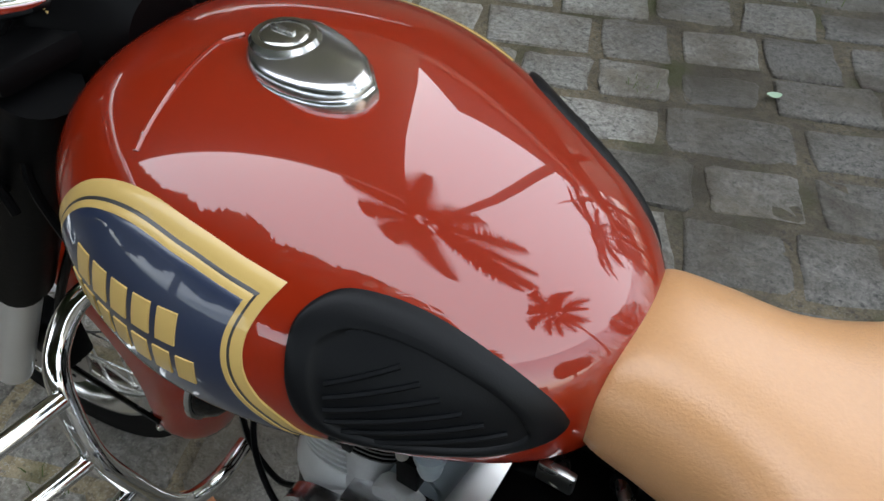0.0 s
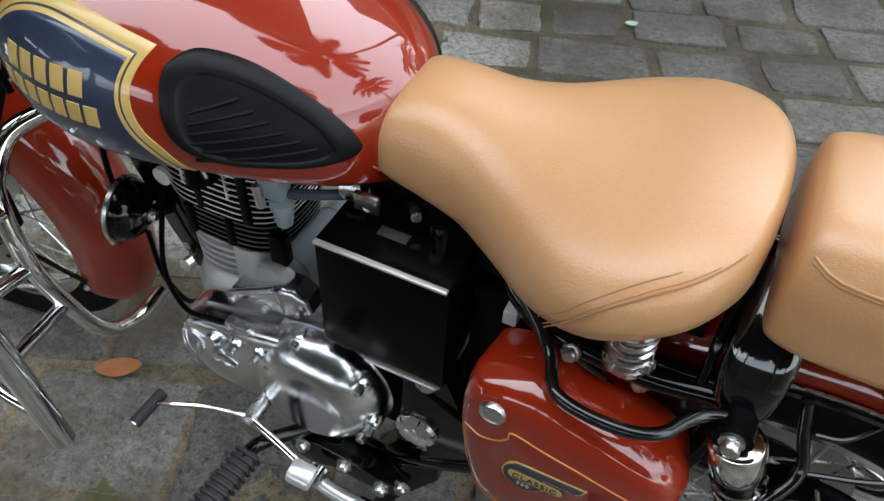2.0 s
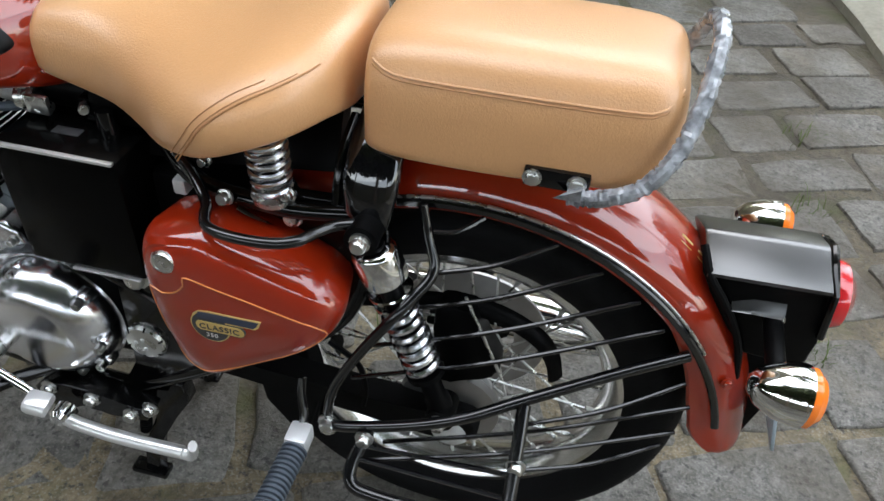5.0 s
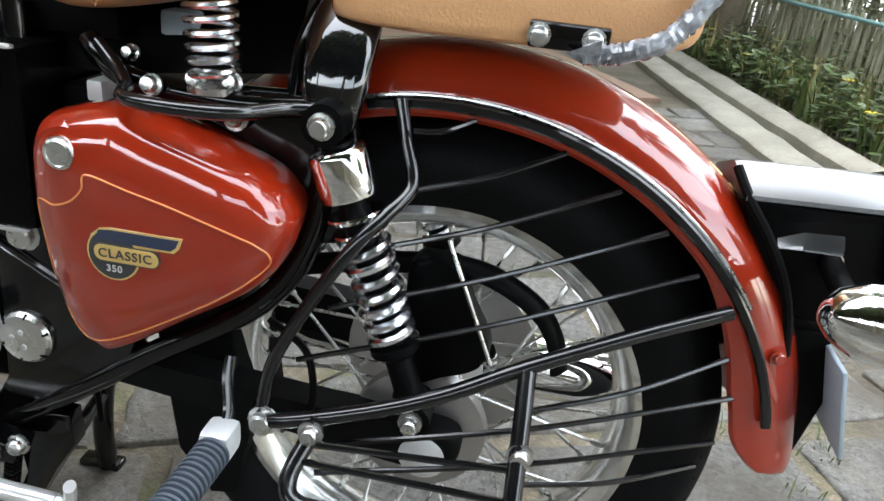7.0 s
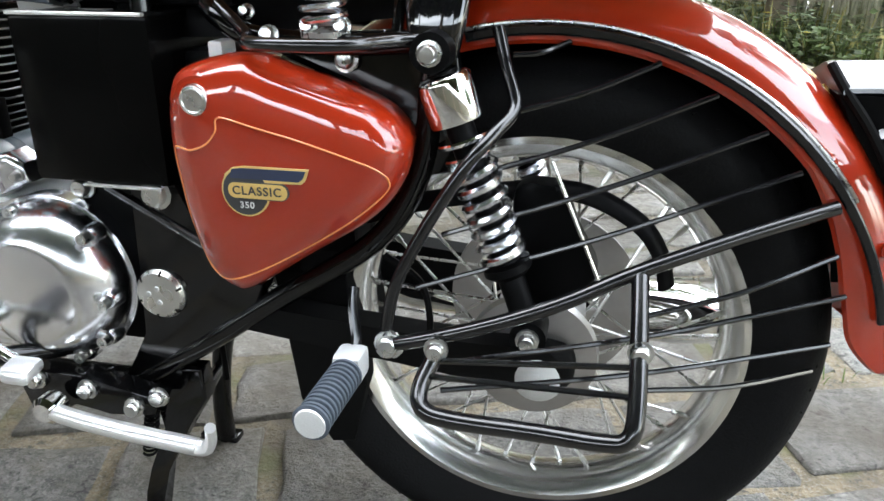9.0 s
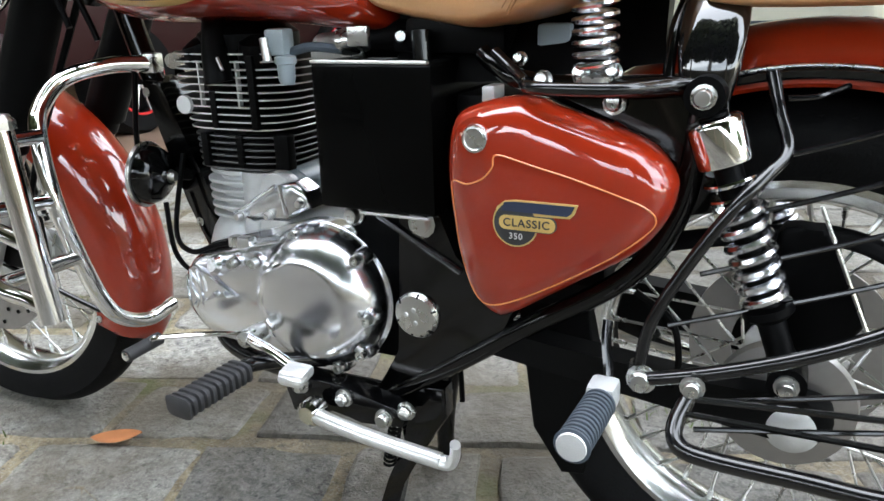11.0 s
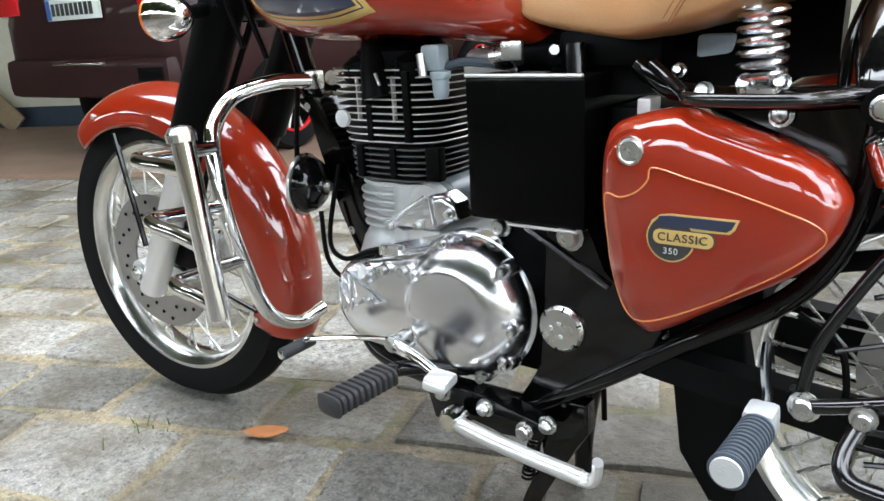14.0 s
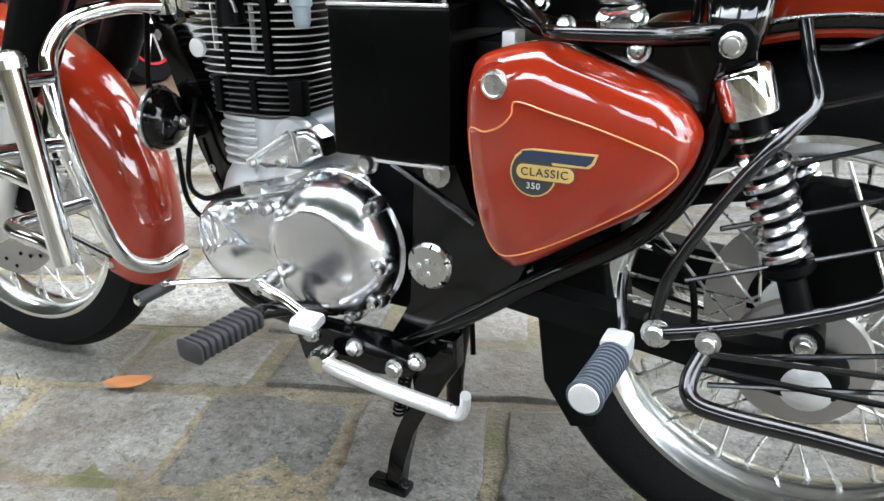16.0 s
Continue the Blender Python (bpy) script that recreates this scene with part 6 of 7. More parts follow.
head = part("cylinder_head", lathe([(0, 0.595), (0.066, 0.595), (0.066, 0.695), (0.072, 0.702), (0.072, 0.726), (0.05, 0.743), (0, 0.743)], (CYL, 0, 0), (0, 0, 1), 28), SATIN, engine, "finned cylinder head")
for k in range(11):
    fin(0.597 + 0.01025 * k, 0.093 + 0.003 * min(k, 5), 0.075, 0.0024, SATIN, head, CYL + 0.004 - 0.0006 * k, edge=FIN_EDGE, square=0.62)
for x, w, z0, z1 in ((-0.7651, 0.0055, 0.599, 0.6516), (-0.695, 0.006, 0.599, 0.699), (-0.7898, 0.006, 0.5434, 0.5918), (-0.7269, 0.0055, 0.5454, 0.5908), (-0.6538, 0.012, 0.5464, 0.5949)):
    part("fin_damper", box((x - w, -0.0765, z0), (x + w, -0.060, z1), 0.002), SATIN, head)
for x in (-0.7877, -0.7207):
    part("fin_post", box((x - 0.0014, -0.0740, 0.630), (x + 0.0014, -0.066, 0.692), 0.0006), FIN_EDGE, head, "thin bright post between the fins")
part("tappet_cap", lathe([(0, 0), (0.030, 0), (0.032, 0.01), (0.026, 0.030), (0.010, 0.036), (0, 0.036)], (-0.795, -0.040, 0.688), (-0.2, -0.3, 1), 24), SATIN, head)
part("tappet_cap", lathe([(0, 0), (0.030, 0), (0.032, 0.01), (0.026, 0.030), (0.010, 0.036), (0, 0.036)], (-0.700, -0.040, 0.690), (0.1, -0.3, 1), 24), SATIN, head)
part("spark_plug_cap", tube([(-0.760, -0.060, 0.742), (-0.748, -0.079, 0.698), (-0.742, -0.084, 0.670), (-0.741, -0.084, 0.664)], 0.017, 14, r_end=0.021), SATIN, head)
part("plug_spring", rod((-0.731, -0.095, 0.698), (-0.722, -0.097, 0.682), 0.0024, 8), DISC, head)
part("side_plug", lathe([(0, 0), (0.013, 0), (0.013, 0.006), (0, 0.008)], (-0.816, -0.074, 0.631), (0, -1, 0), 20), CAST, head)
starter = part("starter_motor", lathe([(0, -0.085), (0.022, -0.085), (0.030, -0.074), (0.031, -0.060), (0.031, -0.056), (0.0295, -0.055), (0.0295, -0.052), (0.031, -0.051), (0.031, 0.040), (0.0295, 0.041), (0.0295, 0.044), (0.031, 0.045), (0.031, 0.085), (0, 0.088)], (-0.648, 0, 0.516), (0.12, 1, 0.05), 32), STARTER, engine, "blue-grey starter motor across the crankcase")
part("starter_collar", lathe([(0, -0.012), (0.033, -0.012), (0.035, -0.006), (0.035, 0.004), (0.033, 0.008), (0, 0.008)], (-0.657, -0.076, 0.512), (0.12, 1, 0.05), 32), CAST, starter)
part("starter_bracket", plate([(-0.724, 0.485), (-0.687, 0.506), (-0.641, 0.535), (-0.618, 0.538), (-0.6, 0.526), (-0.594, 0.503), (-0.633, 0.488), (-0.695, 0.475)], -0.070, -0.106, 0.010), POLISHED, starter, "polished alloy starter drive housing")
part("housing_rib", rod((-0.722, -0.104, 0.484), (-0.648, -0.104, 0.530), 0.0045, 8), POLISHED, starter)
part("housing_rib", rod((-0.640, -0.104, 0.534), (-0.632, -0.104, 0.492), 0.0045, 8), POLISHED, starter)
for p in ((-0.712, -0.104, 0.484), (-0.606, -0.104, 0.512), (-0.660, -0.104, 0.490)):
    part("starter_bolt", bolt(p, 0.0055, 0.012), STEEL, starter)
part("crankcase_top", box((-0.70, -0.090, 0.40), (-0.570, 0.08, 0.480), 0.018), SILVER, engine)
part("clutch_cable", tube(curve([(-0.87, -0.04, 0.55), (-0.865, -0.08, 0.44), (-0.80, -0.12, 0.425), (-0.74, -0.13, 0.445), (-0.70, -0.13, 0.455)], 6), 0.004, 8), SATIN, engine)
part("clutch_arm", box((-0.712, -0.138, 0.447), (-0.675, -0.122, 0.463), 0.003), STEEL, engine)
throttle = part("throttle_body", lathe([(0, 0), (0.024, 0), (0.026, 0.03), (0.022, 0.05), (0.028, 0.06), (0.028, 0.09), (0, 0.09)], (-0.62, -0.01, 0.70), (1, -0.1, 0.02), 24), CAST, bike, "alloy throttle body behind the cylinder")
part("engine_bracket", plate([(-0.945, 0.660), (-0.900, 0.655), (-0.868, 0.560), (-0.815, 0.470), (-0.800, 0.405), (-0.850, 0.400), (-0.880, 0.470), (-0.918, 0.580)], 0.034, -0.034, 0.005), BLACK, bike, "black engine mounting bracket")
part("fuel_tap", box((-0.637, -0.112, 0.702), (-0.607, -0.088, 0.735), 0.005), STARTER, throttle)
part("tap_lever", rod((-0.634, -0.116, 0.724), (-0.629, -0.118, 0.696), 0.0055, 10), STEEL, throttle)
part("tap_bowl", lathe([(0, 0), (0.009, 0), (0.011, 0.008), (0.0115, 0.024), (0.014, 0.026), (0.014, 0.034), (0, 0.038)], (-0.611, -0.105, 0.667), (0, 0, 1), 16), STARTER, throttle)
part("fuel_hose", tube(curve([(-0.612, -0.095, 0.705), (-0.58, -0.09, 0.712), (-0.54, -0.06, 0.705)], 5), 0.006, 8), GREYRUB, throttle)
for p, r, ax in (((-0.545, -0.06, 0.716), 0.016, (1, 0.2, 0.1)), ((-0.515, -0.075, 0.716), 0.007, (0.2, -1, 0.6)), ((-0.465, -0.07, 0.722), 0.006, (0.6, -1, 0.2))):
    part("hose_clip", lathe([(0, -0.012), (r, -0.012), (r * 1.05, 0), (r, 0.012), (0, 0.012)], p, ax, 16), STEEL, throttle)
part("throttle_lever", box((-0.530, -0.088, 0.712), (-0.500, -0.080, 0.736), 0.003), STEEL, throttle)
part("relay_box", box((-0.480, -0.062, 0.704), (-0.452, -0.040, 0.728), 0.004), SATIN, throttle)
part("intake_hose", tube(curve([(-0.55, -0.02, 0.715), (-0.50, -0.02, 0.715), (-0.46, -0.02, 0.712)], 4), 0.028, 14), SATIN, throttle)
part("wiring_tray", box((-0.46, -0.07, 0.702), (-0.33, 0.07, 0.745), 0.01), SATIN, bike)
part("gearbox_case", box((-0.545, -0.084, 0.295), (-0.395, 0.08, 0.525), 0.012), SATIN, bike, "black gearbox casing")
part("inner_battery", box((-0.385, -0.09, 0.44), (-0.20, 0.09, 0.66), 0.01), SATIN, bike)
# sky highlight on the black box's rounded top edge, built as a silver strip
part("box_lip", box((-0.550, -0.141, 0.6965), (-0.394, -0.134, 0.7005), 0.0015), SILVER, airbox, "silver strip standing for the sky's highlight on the box edge")
part("box_foot", box((-0.495, -0.139, 0.5165), (-0.400, -0.133, 0.5195), 0.001), SILVER, airbox, "bright lower edge strip")
part("box_label", box((-0.497, -0.098, 0.697), (-0.462, -0.084, 0.6995), 0.0005), DARKGREY, airbox, "small pale label")

# --- saddle springs and seams ---
for s in (-1, 1):
    part("saddle_spring", spring((-0.212, s * 0.118, 0.690), (-0.215, s * 0.118, 0.765), 0.0215, 0.0033, 6.5), POLISHED, saddle, "chrome saddle coil spring")
    part("spring_seat", lathe([(0, 0), (0.024, 0), (0.024, 0.006), (0.010, 0.010), (0, 0.010)], (-0.212, s * 0.118, 0.680), (0, 0, 1), 20), STEEL, saddle)
part("saddle_pan", tube(curve([(-0.47, 0.0, 0.748), (-0.36, 0.0, 0.742), (-0.16, 0, 0.765)], 4), 0.10, 12, squash=0.12), SATIN, saddle)
part("mud_lug", box((-0.30, -0.05, 0.70), (-0.26, 0.04, 0.735), 0.006), GREYPLATE, saddle, "pale plastic block under the saddle")


def cushion_y(sections, power, base, x, z):
    sections = [(*a, b.x) for a, b in zip(curve([t[:3] for t in sections], 4), curve([(t[3], 0, 0) for t in sections], 4))]
    for (xa, *a), (xb, *b) in zip(sections, sections[1:]):
        if xa <= x <= xb:
            f = (x - xa) / (xb - xa)
            half, z0, z1 = (p + (q - p) * f for p, q in zip(a, b))
            t = (z - z0) / (z1 - z0)
            if t <= base:
                return half
            s = min(1.0, (t - base) / (1 - base)) ** (power / 2)
            return half * max(0, 1 - s * s) ** (1 / power)
    return 0


for off in (0, 0.004):
    pts = []
    for k in range(25):
        f = k / 24
        x = -0.105 + 0.298 * f
        z = 0.844 - off + 0.008 * max(0, 1 - f * 9) ** 2 + 0.016 * max(0, f * 12 - 11) ** 2
        pts.append((x, -cushion_y(PILL, 4.2, 0.12, x, z) - 0.0003, z))
    part("seam", tube(pts, 0.0008 if off else 0.0013, 6), STITCH if off else TAN, pillion)
SEAM = [(-0.287, 0.749), (-0.279, 0.760), (-0.266, 0.777), (-0.252, 0.796), (-0.234, 0.812), (-0.211, 0.826), (-0.187, 0.835), (-0.166, 0.842), (-0.153, 0.846)]
for off, r, stop in ((0, 0.0010, 9), (0.0035, 0.0005, 8), (0.0110, 0.0005, 7)):
    pts = []
    for p in curve([(x - off * 0.75, 0, z + off * 0.5) for x, z in SEAM[:stop]], 5):
        pts.append((p.x, -cushion_y(RIDER, 2.7, 0.30, p.x, p.z) - (0.0002 if off else 0.0004), p.z + 0.0002))
    part("seam", tube(pts, r, 6), STITCH, saddle)

# --- pillion rail in its plastic wrapping, and bracket ---
bracket = part("rail_bracket", box((0.058, -0.112, 0.752), (0.125, -0.104, 0.774), 0.003), BLACK, bike, "black rail bracket with two bolts")
for x in (0.067, 0.112):
    part("rail_bolt", bolt((x, -0.112, 0.763), 0.0075, 0.006), STEEL, bracket)
hoop = [(0.105, -0.118, 0.752), (0.135, -0.120, 0.757), (0.170, -0.118, 0.773), (0.196, -0.108, 0.808), (0.210, -0.085, 0.850), (0.217, -0.045, 0.888), (0.219, 0.0, 0.900),
        (0.217, 0.045, 0.888), (0.210, 0.085, 0.850), (0.196, 0.108, 0.808), (0.170, 0.118, 0.773), (0.135, 0.120, 0.757), (0.105, 0.118, 0.752)]
hp = curve(hoop, 14)
rail = part("grab_rail", tube(hp, 0.0070, 12), SATIN, bike, "grab rail still wrapped in clear plastic film")
wrap = bmesh.new()
random.seed(4)
rings, side = [], None
for i, p in enumerate(hp):
    d = (hp[min(i + 1, len(hp) - 1)] - hp[max(i - 1, 0)]).normalized()
    side = d.orthogonal().normalized() if side is None else (side - d * side.dot(d)).normalized()
    up = d.cross(side)
    rings.append([p + (side * math.cos(a) + up * math.sin(a)) * (0.0074 + random.random() * 0.0024) for a in (2 * math.pi * k / 12 for k in range(12))])
ring_faces(wrap, rings)
part("plastic_wrap", wrap, WRAP, rail, "crinkled clear plastic wrapping", sharp=25)
tail_w = bmesh.new()
ring_faces(tail_w, [[(0.085 + random.random() * 0.03, -0.118 + random.random() * 0.02 - 0.01, 0.742 + random.random() * 0.015) for k in range(6)], [(0.118, -0.12 + 0.012 * math.cos(k), 0.755 + 0.012 * math.sin(k)) for k in range(6)]])
part("wrap_end", tail_w, WRAP, rail)

# --- tail lamp, plate and indicators ---
TAIL_SIDE = [(0.272, 0.632), (0.404, 0.635), (0.412, 0.632), (0.422, 0.560), (0.422, 0.525), (0.405, 0.515), (0.350, 0.520), (0.318, 0.560), (0.285, 0.610)]
tail = part("tail_unit", plate(TAIL_SIDE, 0.048, -0.052, 0.004), SATIN, bike, "black tail lamp housing with a glossy gabled top", sharp=50)
SHELL = mat("gloss_shell", (0.0030, 0.0030, 0.0032), 0.30, tone=0.15, coat=1.0, coat_rough=0.26)
SHELL.node_tree.nodes["Principled BSDF"].inputs["Coat IOR"].default_value = 1.8
ROOF = [(-0.057, 0.0), (-0.056, 0.004), (-0.046, 0.0085), (-0.006, 0.0215), (0.0, 0.0225), (0.006, 0.0215), (0.042, 0.0085), (0.052, 0.004), (0.053, 0.0)]
rings = [[(x - 0.10 * (y + 0.057) * (x < 0.3), y, 0.634 + lift + h) for y, h in ROOF] for x, lift in ((0.276, -0.002), (0.280, 0.0), (0.408, 0.004), (0.414, 0.001))]
part("tail_top", ring_faces(bmesh.new(), rings), SHELL, tail, "glossy black gabled top", sharp=25)
rings = [[(x, -0.050, z1), (x, -0.060, z1 - 0.012), (x, -0.062, z0), (x, -0.050, z0 - 0.004)] for x, z1, z0 in ((0.314, 0.602, 0.593), (0.336, 0.611, 0.594), (0.372, 0.613, 0.594))]
part("tail_shoulder", ring_faces(bmesh.new(), rings), SHELL, tail)
part("tail_seal", tube(curve([(0.268, -0.030, 0.656), (0.281, -0.054, 0.632), (0.303, -0.058, 0.603), (0.326, -0.058, 0.566), (0.343, -0.056, 0.525), (0.353, -0.054, 0.480)], 6), 0.005, 8), MATTE, tail, "dull rubber seal along the mudguard")
part("tail_lip", tube([(0.413, -0.056, 0.638), (0.420, -0.056, 0.575), (0.421, 0.0, 0.565), (0.420, 0.052, 0.575), (0.413, 0.052, 0.638), (0.413, 0.03, 0.650), (0.413, 0, 0.661), (0.413, -0.03, 0.650)], 0.005, 8, closed=True), BLACK, tail)
part("tail_lens", lathe([(0, 0), (0.044, 0), (0.045, 0.012), (0.040, 0.028), (0.026, 0.037), (0, 0.040)], (0.414, 0.0, 0.595), (1, 0, 0.05), 28), REDLENS, tail, "red tail lamp lens")
part("tail_bolt", bolt((0.37, -0.052, 0.585), 0.006, 0.006), STEEL, tail)
part("number_plate", box((0.418, -0.085, 0.385), (0.423, 0.085, 0.485), 0.002, None, Matrix.Translation((0.40, 0, 0.4)) @ pose(0, 0, 0, 0, -14, 0) @ Matrix.Translation((-0.40, 0, -0.4))), GREYPLATE, tail, "blue-grey number plate seen edge-on")
part("plate_stay", plate([(0.36, 0.50), (0.40, 0.50), (0.415, 0.42), (0.400, 0.345), (0.388, 0.345), (0.382, 0.42)], 0.03, -0.03, 0.003), SATIN, tail)


def indicator(place, facing, root, parent):
    """A chrome bullet lamp with an amber lens on its open side."""
    b = part("indicator", lathe([(0, -0.052), (0.010, -0.050), (0.022, -0.040), (0.032, -0.020), (0.0355, 0.0), (0.0355, 0.006), (0, 0.006)], place, facing, 28), CHROME, parent, "chrome bullet indicator with amber lens")
    part("indicator_lens", lathe([(0, 0.004), (0.033, 0.006), (0.0335, 0.014), (0.027, 0.022), (0, 0.025)], place, facing, 28), AMBER, b, "amber lens")
    part("indicator_stalk", rod(root, Vector(place) + Vector((-facing[0] * 0.02, 0, 0)), 0.011, 12), SATIN, b)
    return b


indicator((0.383, -0.150, 0.572), (1, 0, -0.08), (0.365, -0.045, 0.585), bike)
indicator((0.383, 0.150, 0.572), (1, 0, -0.08), (0.365, 0.045, 0.585), bike)

# --- front fork, stays, brake, horn, lamps ---
def leg_point(y, h):
    """A point on a fork leg at height h, turned with the steering."""
    x = -1.328 + (h - 0.30) * 0.560
    dx, dy = x - (-1.05), y
    return Vector((-1.05 + dx * math.cos(STEER) - dy * math.sin(STEER), dx * math.sin(STEER) + dy * math.cos(STEER), h))


fork = part("fork_yoke", tube([leg_point(-0.125, 0.80), leg_point(0.125, 0.80)], 0.024, 12), BLACK, bike, "black fork yoke")
for s in (-1, 1):
    y = s * 0.098
    part("fork_slider", tube([leg_point(y, 0.285), leg_point(y, 0.34), leg_point(y, 0.565)], 0.026, 20), SILVER, fork, "bright alloy fork slider")
    part("fork_seal", tube([leg_point(y, 0.555), leg_point(y, 0.585)], 0.029, 20), SATIN, fork)
    part("fork_shroud", tube([leg_point(y, 0.58), leg_point(y, 0.90)], 0.036, 24), SATIN, fork, "black fork shroud")
    part("axle_lug", lathe([(0, -0.018), (0.026, -0.018), (0.026, 0.018), (0, 0.018)], leg_point(y, 0.322) + Vector((-0.030, 0, 0)), (0, -1, 0), 20), CAST, fork)
    part("axle_nut", bolt(leg_point(y, 0.322) + Vector((-0.032, s * 0.020, 0)), 0.012, 0.012, (0, s, 0)), STEEL, fork)
    part("mudguard_stay", tube([FC[:1] + (FC[1] + s * 0.082,) + (0.36,), arc(FC, 0.268, 101, 102, s * 0.079, 1, STEER)[0]], 0.0055, 8), BLACK, front_guard, "black mudguard stay")
    part("mudguard_stay", tube([(FC[0] + 0.02, FC[1] + s * 0.082, 0.35), arc(FC, 0.285, -12, -11, s * 0.076, 1, STEER)[0]], 0.0045, 8), BLACK, front_guard)
fd = part("front_brake_disc", lathe([(0.075, -0.003), (0.140, -0.003), (0.140, 0.002), (0.075, 0.002)], (FC[0] + 0.004, FC[1] - 0.058, FC[2]), (math.sin(STEER), -math.cos(STEER), 0), 56, loop=True), DISC, front, "drilled steel brake disc")
for k in range(30):
    a = 2 * math.pi * k / 30
    r = 0.112 + 0.012 * ((k % 3) - 1)
    part("disc_hole", lathe([(0, 0.003), (0.004, 0.003), (0.004, 0.0045), (0, 0.0045)], (FC[0] + 0.004 + r * math.cos(a), FC[1] - 0.058 + r * math.cos(a) * STEER, FC[2] + r * math.sin(a)), (math.sin(STEER), -math.cos(STEER), 0), 8), SATIN, fd)
part("caliper", box((-1.285, -0.095, 0.33), (-1.215, -0.045, 0.42), 0.010), SATIN, fork, "black brake caliper")
part("brake_hose", tube(curve([leg_point(-0.07, 0.42) + Vector((0.05, 0, 0)), leg_point(-0.075, 0.55) + Vector((0.045, 0, 0)), leg_point(-0.07, 0.75) + Vector((0.05, 0, 0)), leg_point(-0.05, 0.9) + Vector((0.03, 0, 0))], 6), 0.0055, 8), SATIN, fork)
horn = part("horn", lathe([(0, -0.036), (0.014, -0.036), (0.018, -0.030), (0.030, -0.026), (0.041, -0.016), (0.0465, -0.004), (0.0465, 0.004), (0.030, 0.010), (0, 0.012)], (-0.916, -0.068, 0.520), (-0.96, -0.20, 0.05), 36), BLACK, bike, "black round horn with a pale rim")
part("horn_rim", lathe([(0.044, 0.002), (0.0505, 0.002), (0.0505, 0.008), (0.044, 0.008)], (-0.916, -0.068, 0.520), (-0.96, -0.20, 0.05), 36, loop=True), STEEL, horn)
part("horn_hub", bolt((-0.882, -0.061, 0.518), 0.008, 0.010, (0.96, 0.20, -0.05)), STEEL, horn)
part("horn_bracket", tube([(-0.88, -0.05, 0.52), (-0.86, -0.01, 0.51)], 0.010, 8), SATIN, horn)
part("horn_lead", tube(curve([(-0.90, -0.06, 0.475), (-0.885, -0.07, 0.40), (-0.84, -0.08, 0.375), (-0.80, -0.08, 0.40)], 5), 0.004, 6), SATIN, horn)
part("frame_loom", tube(curve([(-0.955, -0.03, 0.68), (-0.965, -0.04, 0.55), (-0.95, -0.04, 0.47)], 5), 0.0045, 8), SATIN, bike)
indicator(tuple(leg_point(-0.205, 0.79)), (-1, -0.06, 0), tuple(leg_point(-0.12, 0.80)), bike)
indicator(tuple(leg_point(0.205, 0.79)), (-1, -0.06, 0), tuple(leg_point(0.12, 0.80)), bike)
lamp = part("headlamp", lathe([(0, -0.10), (0.04, -0.10), (0.075, -0.07), (0.092, -0.02), (0.095, 0.03), (0.090, 0.045), (0, 0.055)], leg_point(0, 0.90) + Vector((-0.06, 0, 0)), (-1, -STEER, 0), 36), SATIN, bike, "black headlamp shell")
part("headlamp_rim", lathe([(0.086, 0.03), (0.097, 0.03), (0.097, 0.045), (0.086, 0.05)], leg_point(0, 0.90) + Vector((-0.06, 0, 0)), (-1, -STEER, 0), 36, loop=True), CHROME, lamp)
part("top_yoke", box((-1.05, -0.13, 0.905), (-0.97, 0.13, 0.93), 0.010), SATIN, fork)
bars = part("handlebar", tube(curve([(-0.86, -0.36, 1.02), (-0.93, -0.30, 1.03), (-0.985, -0.16, 0.985), (-1.0, -0.06, 0.95), (-1.0, 0.06, 0.95), (-0.985, 0.16, 0.985), (-0.93, 0.30, 1.03), (-0.86, 0.36, 1.02)], 6), 0.011, 10), CHROME, bike, "chrome handlebar")
for k, (a, b) in enumerate((((-1.0, -0.05, 0.93), (-0.96, -0.13, 0.74)), ((-0.99, -0.03, 0.95), (-0.955, -0.09, 0.72)), ((-1.01, -0.07, 0.95), (-0.99, -0.15, 0.80)))):
    m = [(p + q) / 2 for p, q in zip(a, b)]
    part("control_cable", tube(curve([a, (m[0] - 0.02, m[1] - 0.03, m[2]), b], 6), 0.0045, 8), SATIN, bars)
part("cable_tag", box((-1.005, -0.060, 0.935), (-0.990, -0.045, 0.942), 0.001), GOLD, bars)

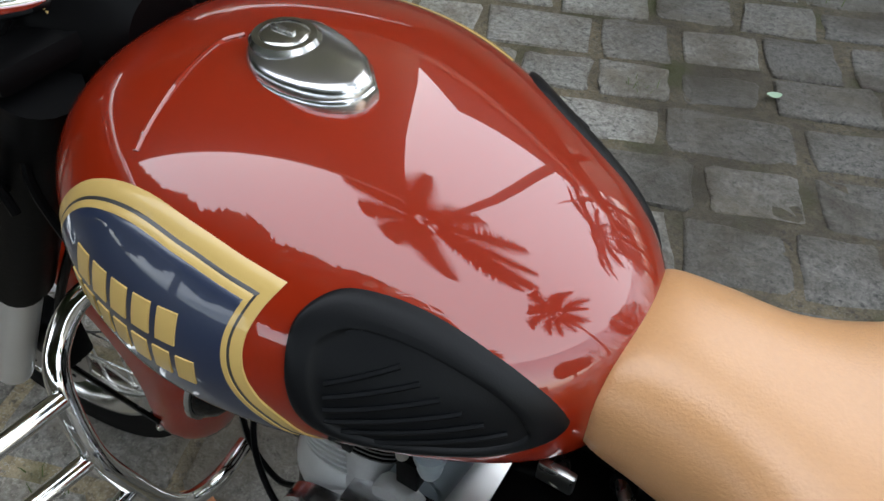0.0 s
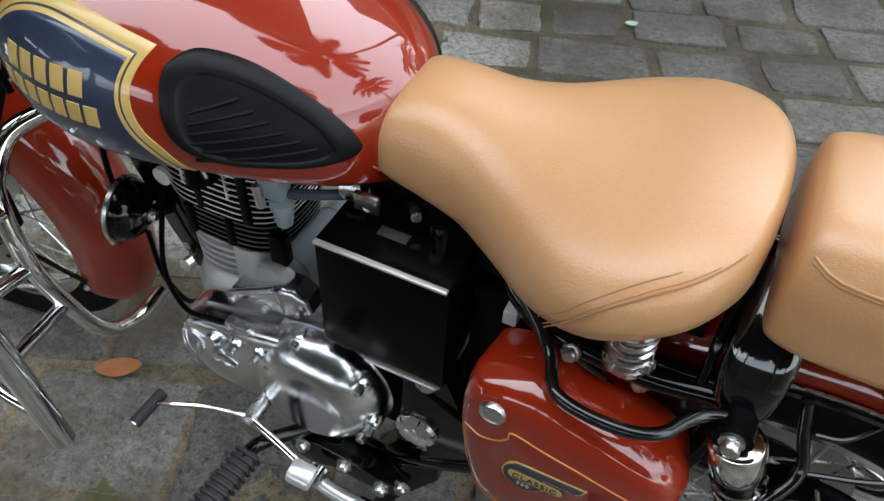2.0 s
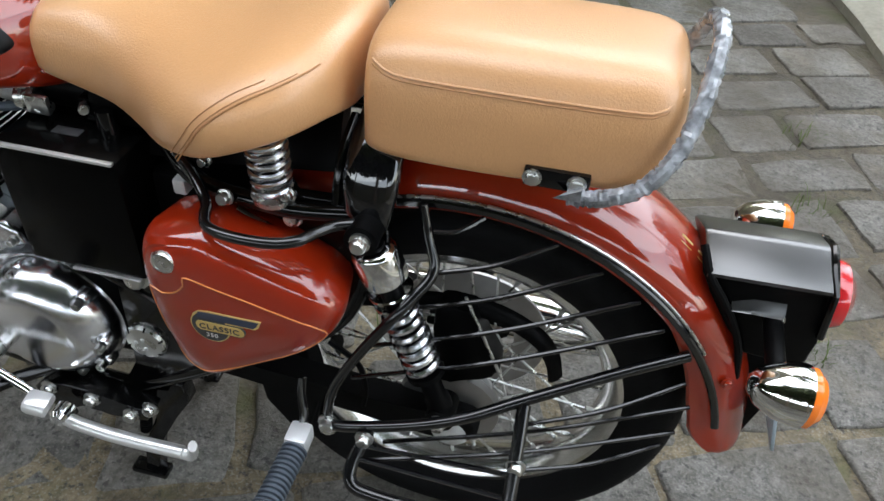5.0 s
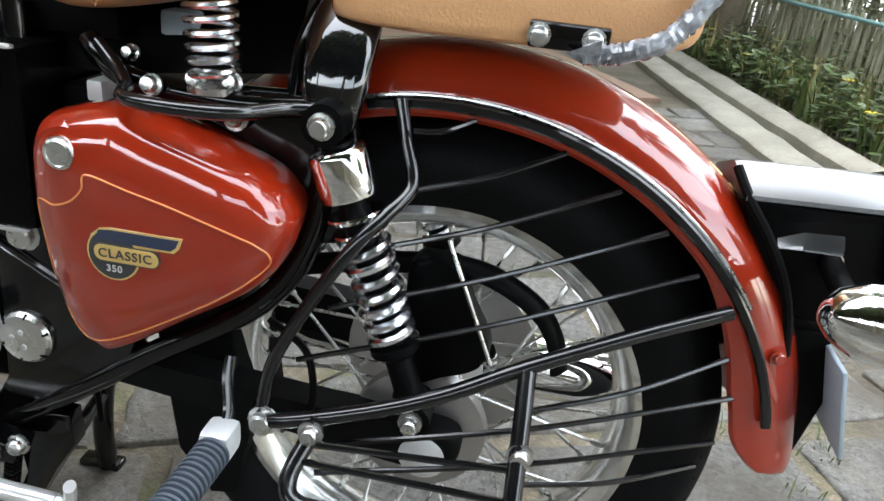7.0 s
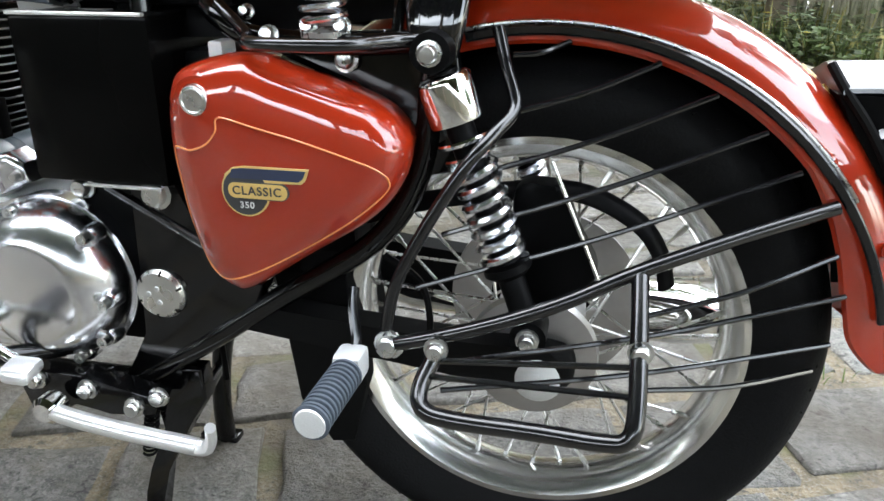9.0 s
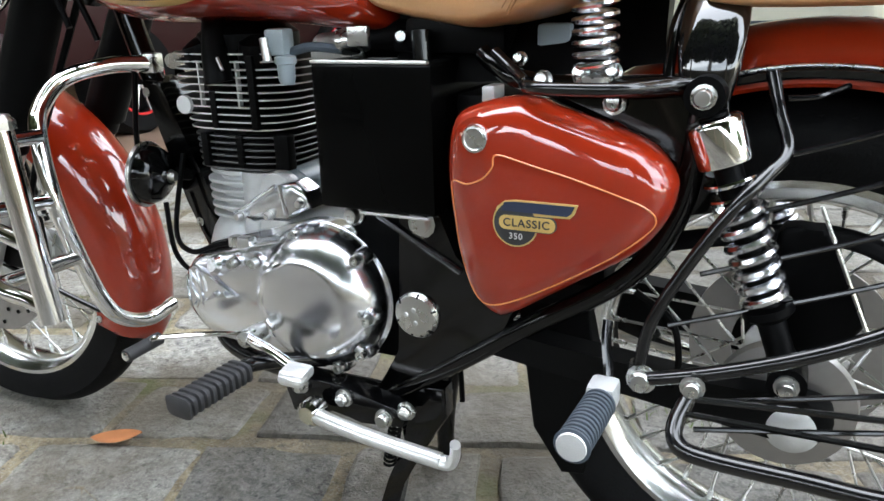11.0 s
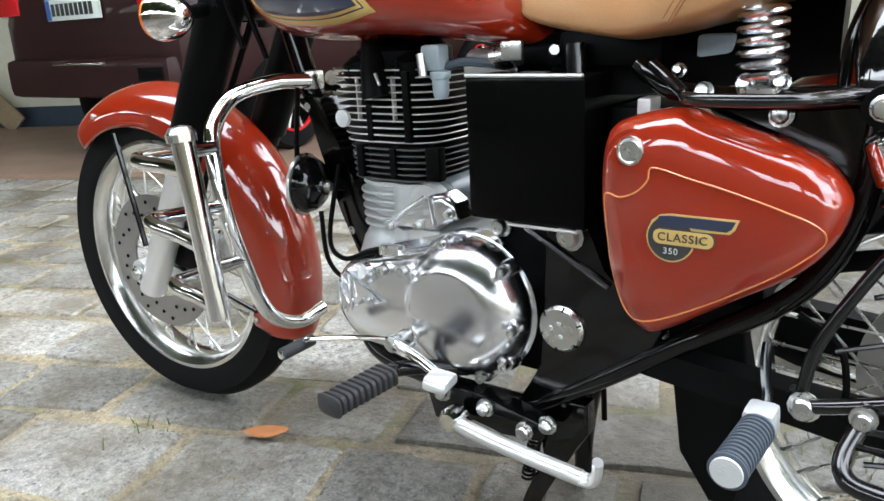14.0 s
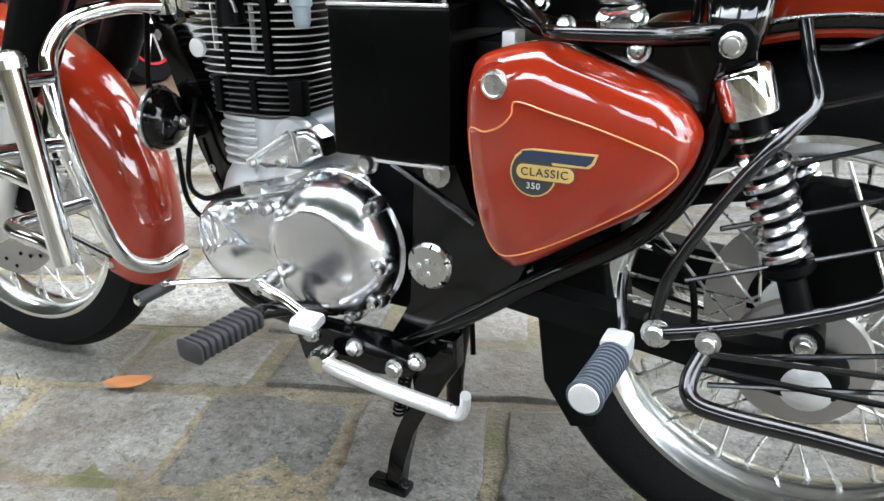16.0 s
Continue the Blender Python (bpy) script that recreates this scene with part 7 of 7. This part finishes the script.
# --- crash guard ---
crash = part("crash_guard", tube(curve([(-0.93, -0.025, 0.682), (-0.965, -0.07, 0.683), (-0.998, -0.125, 0.668), (-1.002, -0.165, 0.635), (-0.985, -0.192, 0.598), (-0.962, -0.204, 0.510), (-0.956, -0.187, 0.420), (-0.952, -0.165, 0.345),
                                        (-0.949, -0.137, 0.303), (-0.950, -0.085, 0.280), (-0.952, -0.03, 0.285)], 7), 0.0125, 14), CHROME, bike, "chrome leg guard with three short bars")
part("guard_post", tube([(-0.8365, -0.346, 0.640), (-0.812, -0.346, 0.405)], 0.0150, 16), CHROME, crash)
part("post_cap", lathe([(0, 0), (0.019, 0), (0.020, 0.010), (0.014, 0.018), (0, 0.021)], (-0.8375, -0.346, 0.636), (-0.1, 0, 1), 8), STEEL, crash)
# each short bar leaves the loop, turns round in front and comes back to the post
for root, bend, end in (((-0.975, -0.198, 0.598), (-0.985, -0.322, 0.600), (-0.832, -0.346, 0.598)), ((-0.962, -0.203, 0.508), (-0.972, -0.325, 0.516), (-0.824, -0.346, 0.500)), ((-0.956, -0.185, 0.418), (-0.935, -0.325, 0.428), (-0.814, -0.346, 0.418))):
    r, b, e = Vector(root), Vector(bend), Vector(end)
    pts = [r, r + (b - r) * 0.5, r + (b - r) * 0.80, b + (e - b) * 0.02, b + (e - b) * 0.24 + Vector((0, -0.006, 0)), b + (e - b) * 0.6, e]
    part("guard_stub", tube(curve(pts, 5), 0.0105, 12), CHROME, crash)
part("guard_clamp", box((-0.945, -0.032, 0.668), (-0.915, -0.008, 0.698), 0.005), STEEL, crash)
part("guard_arm_far", tube(curve([(-0.93, 0.025, 0.682), (-0.965, 0.07, 0.683), (-0.998, 0.125, 0.668), (-1.002, 0.165, 0.635), (-0.985, 0.192, 0.598), (-0.962, 0.204, 0.510), (-0.956, 0.187, 0.420), (-0.952, 0.165, 0.345),
                                  (-0.949, 0.137, 0.303), (-0.950, 0.085, 0.280), (-0.952, 0.03, 0.285)], 7), 0.0125, 14), CHROME, crash)


# ---- paving stones, last ----
lay_setts()
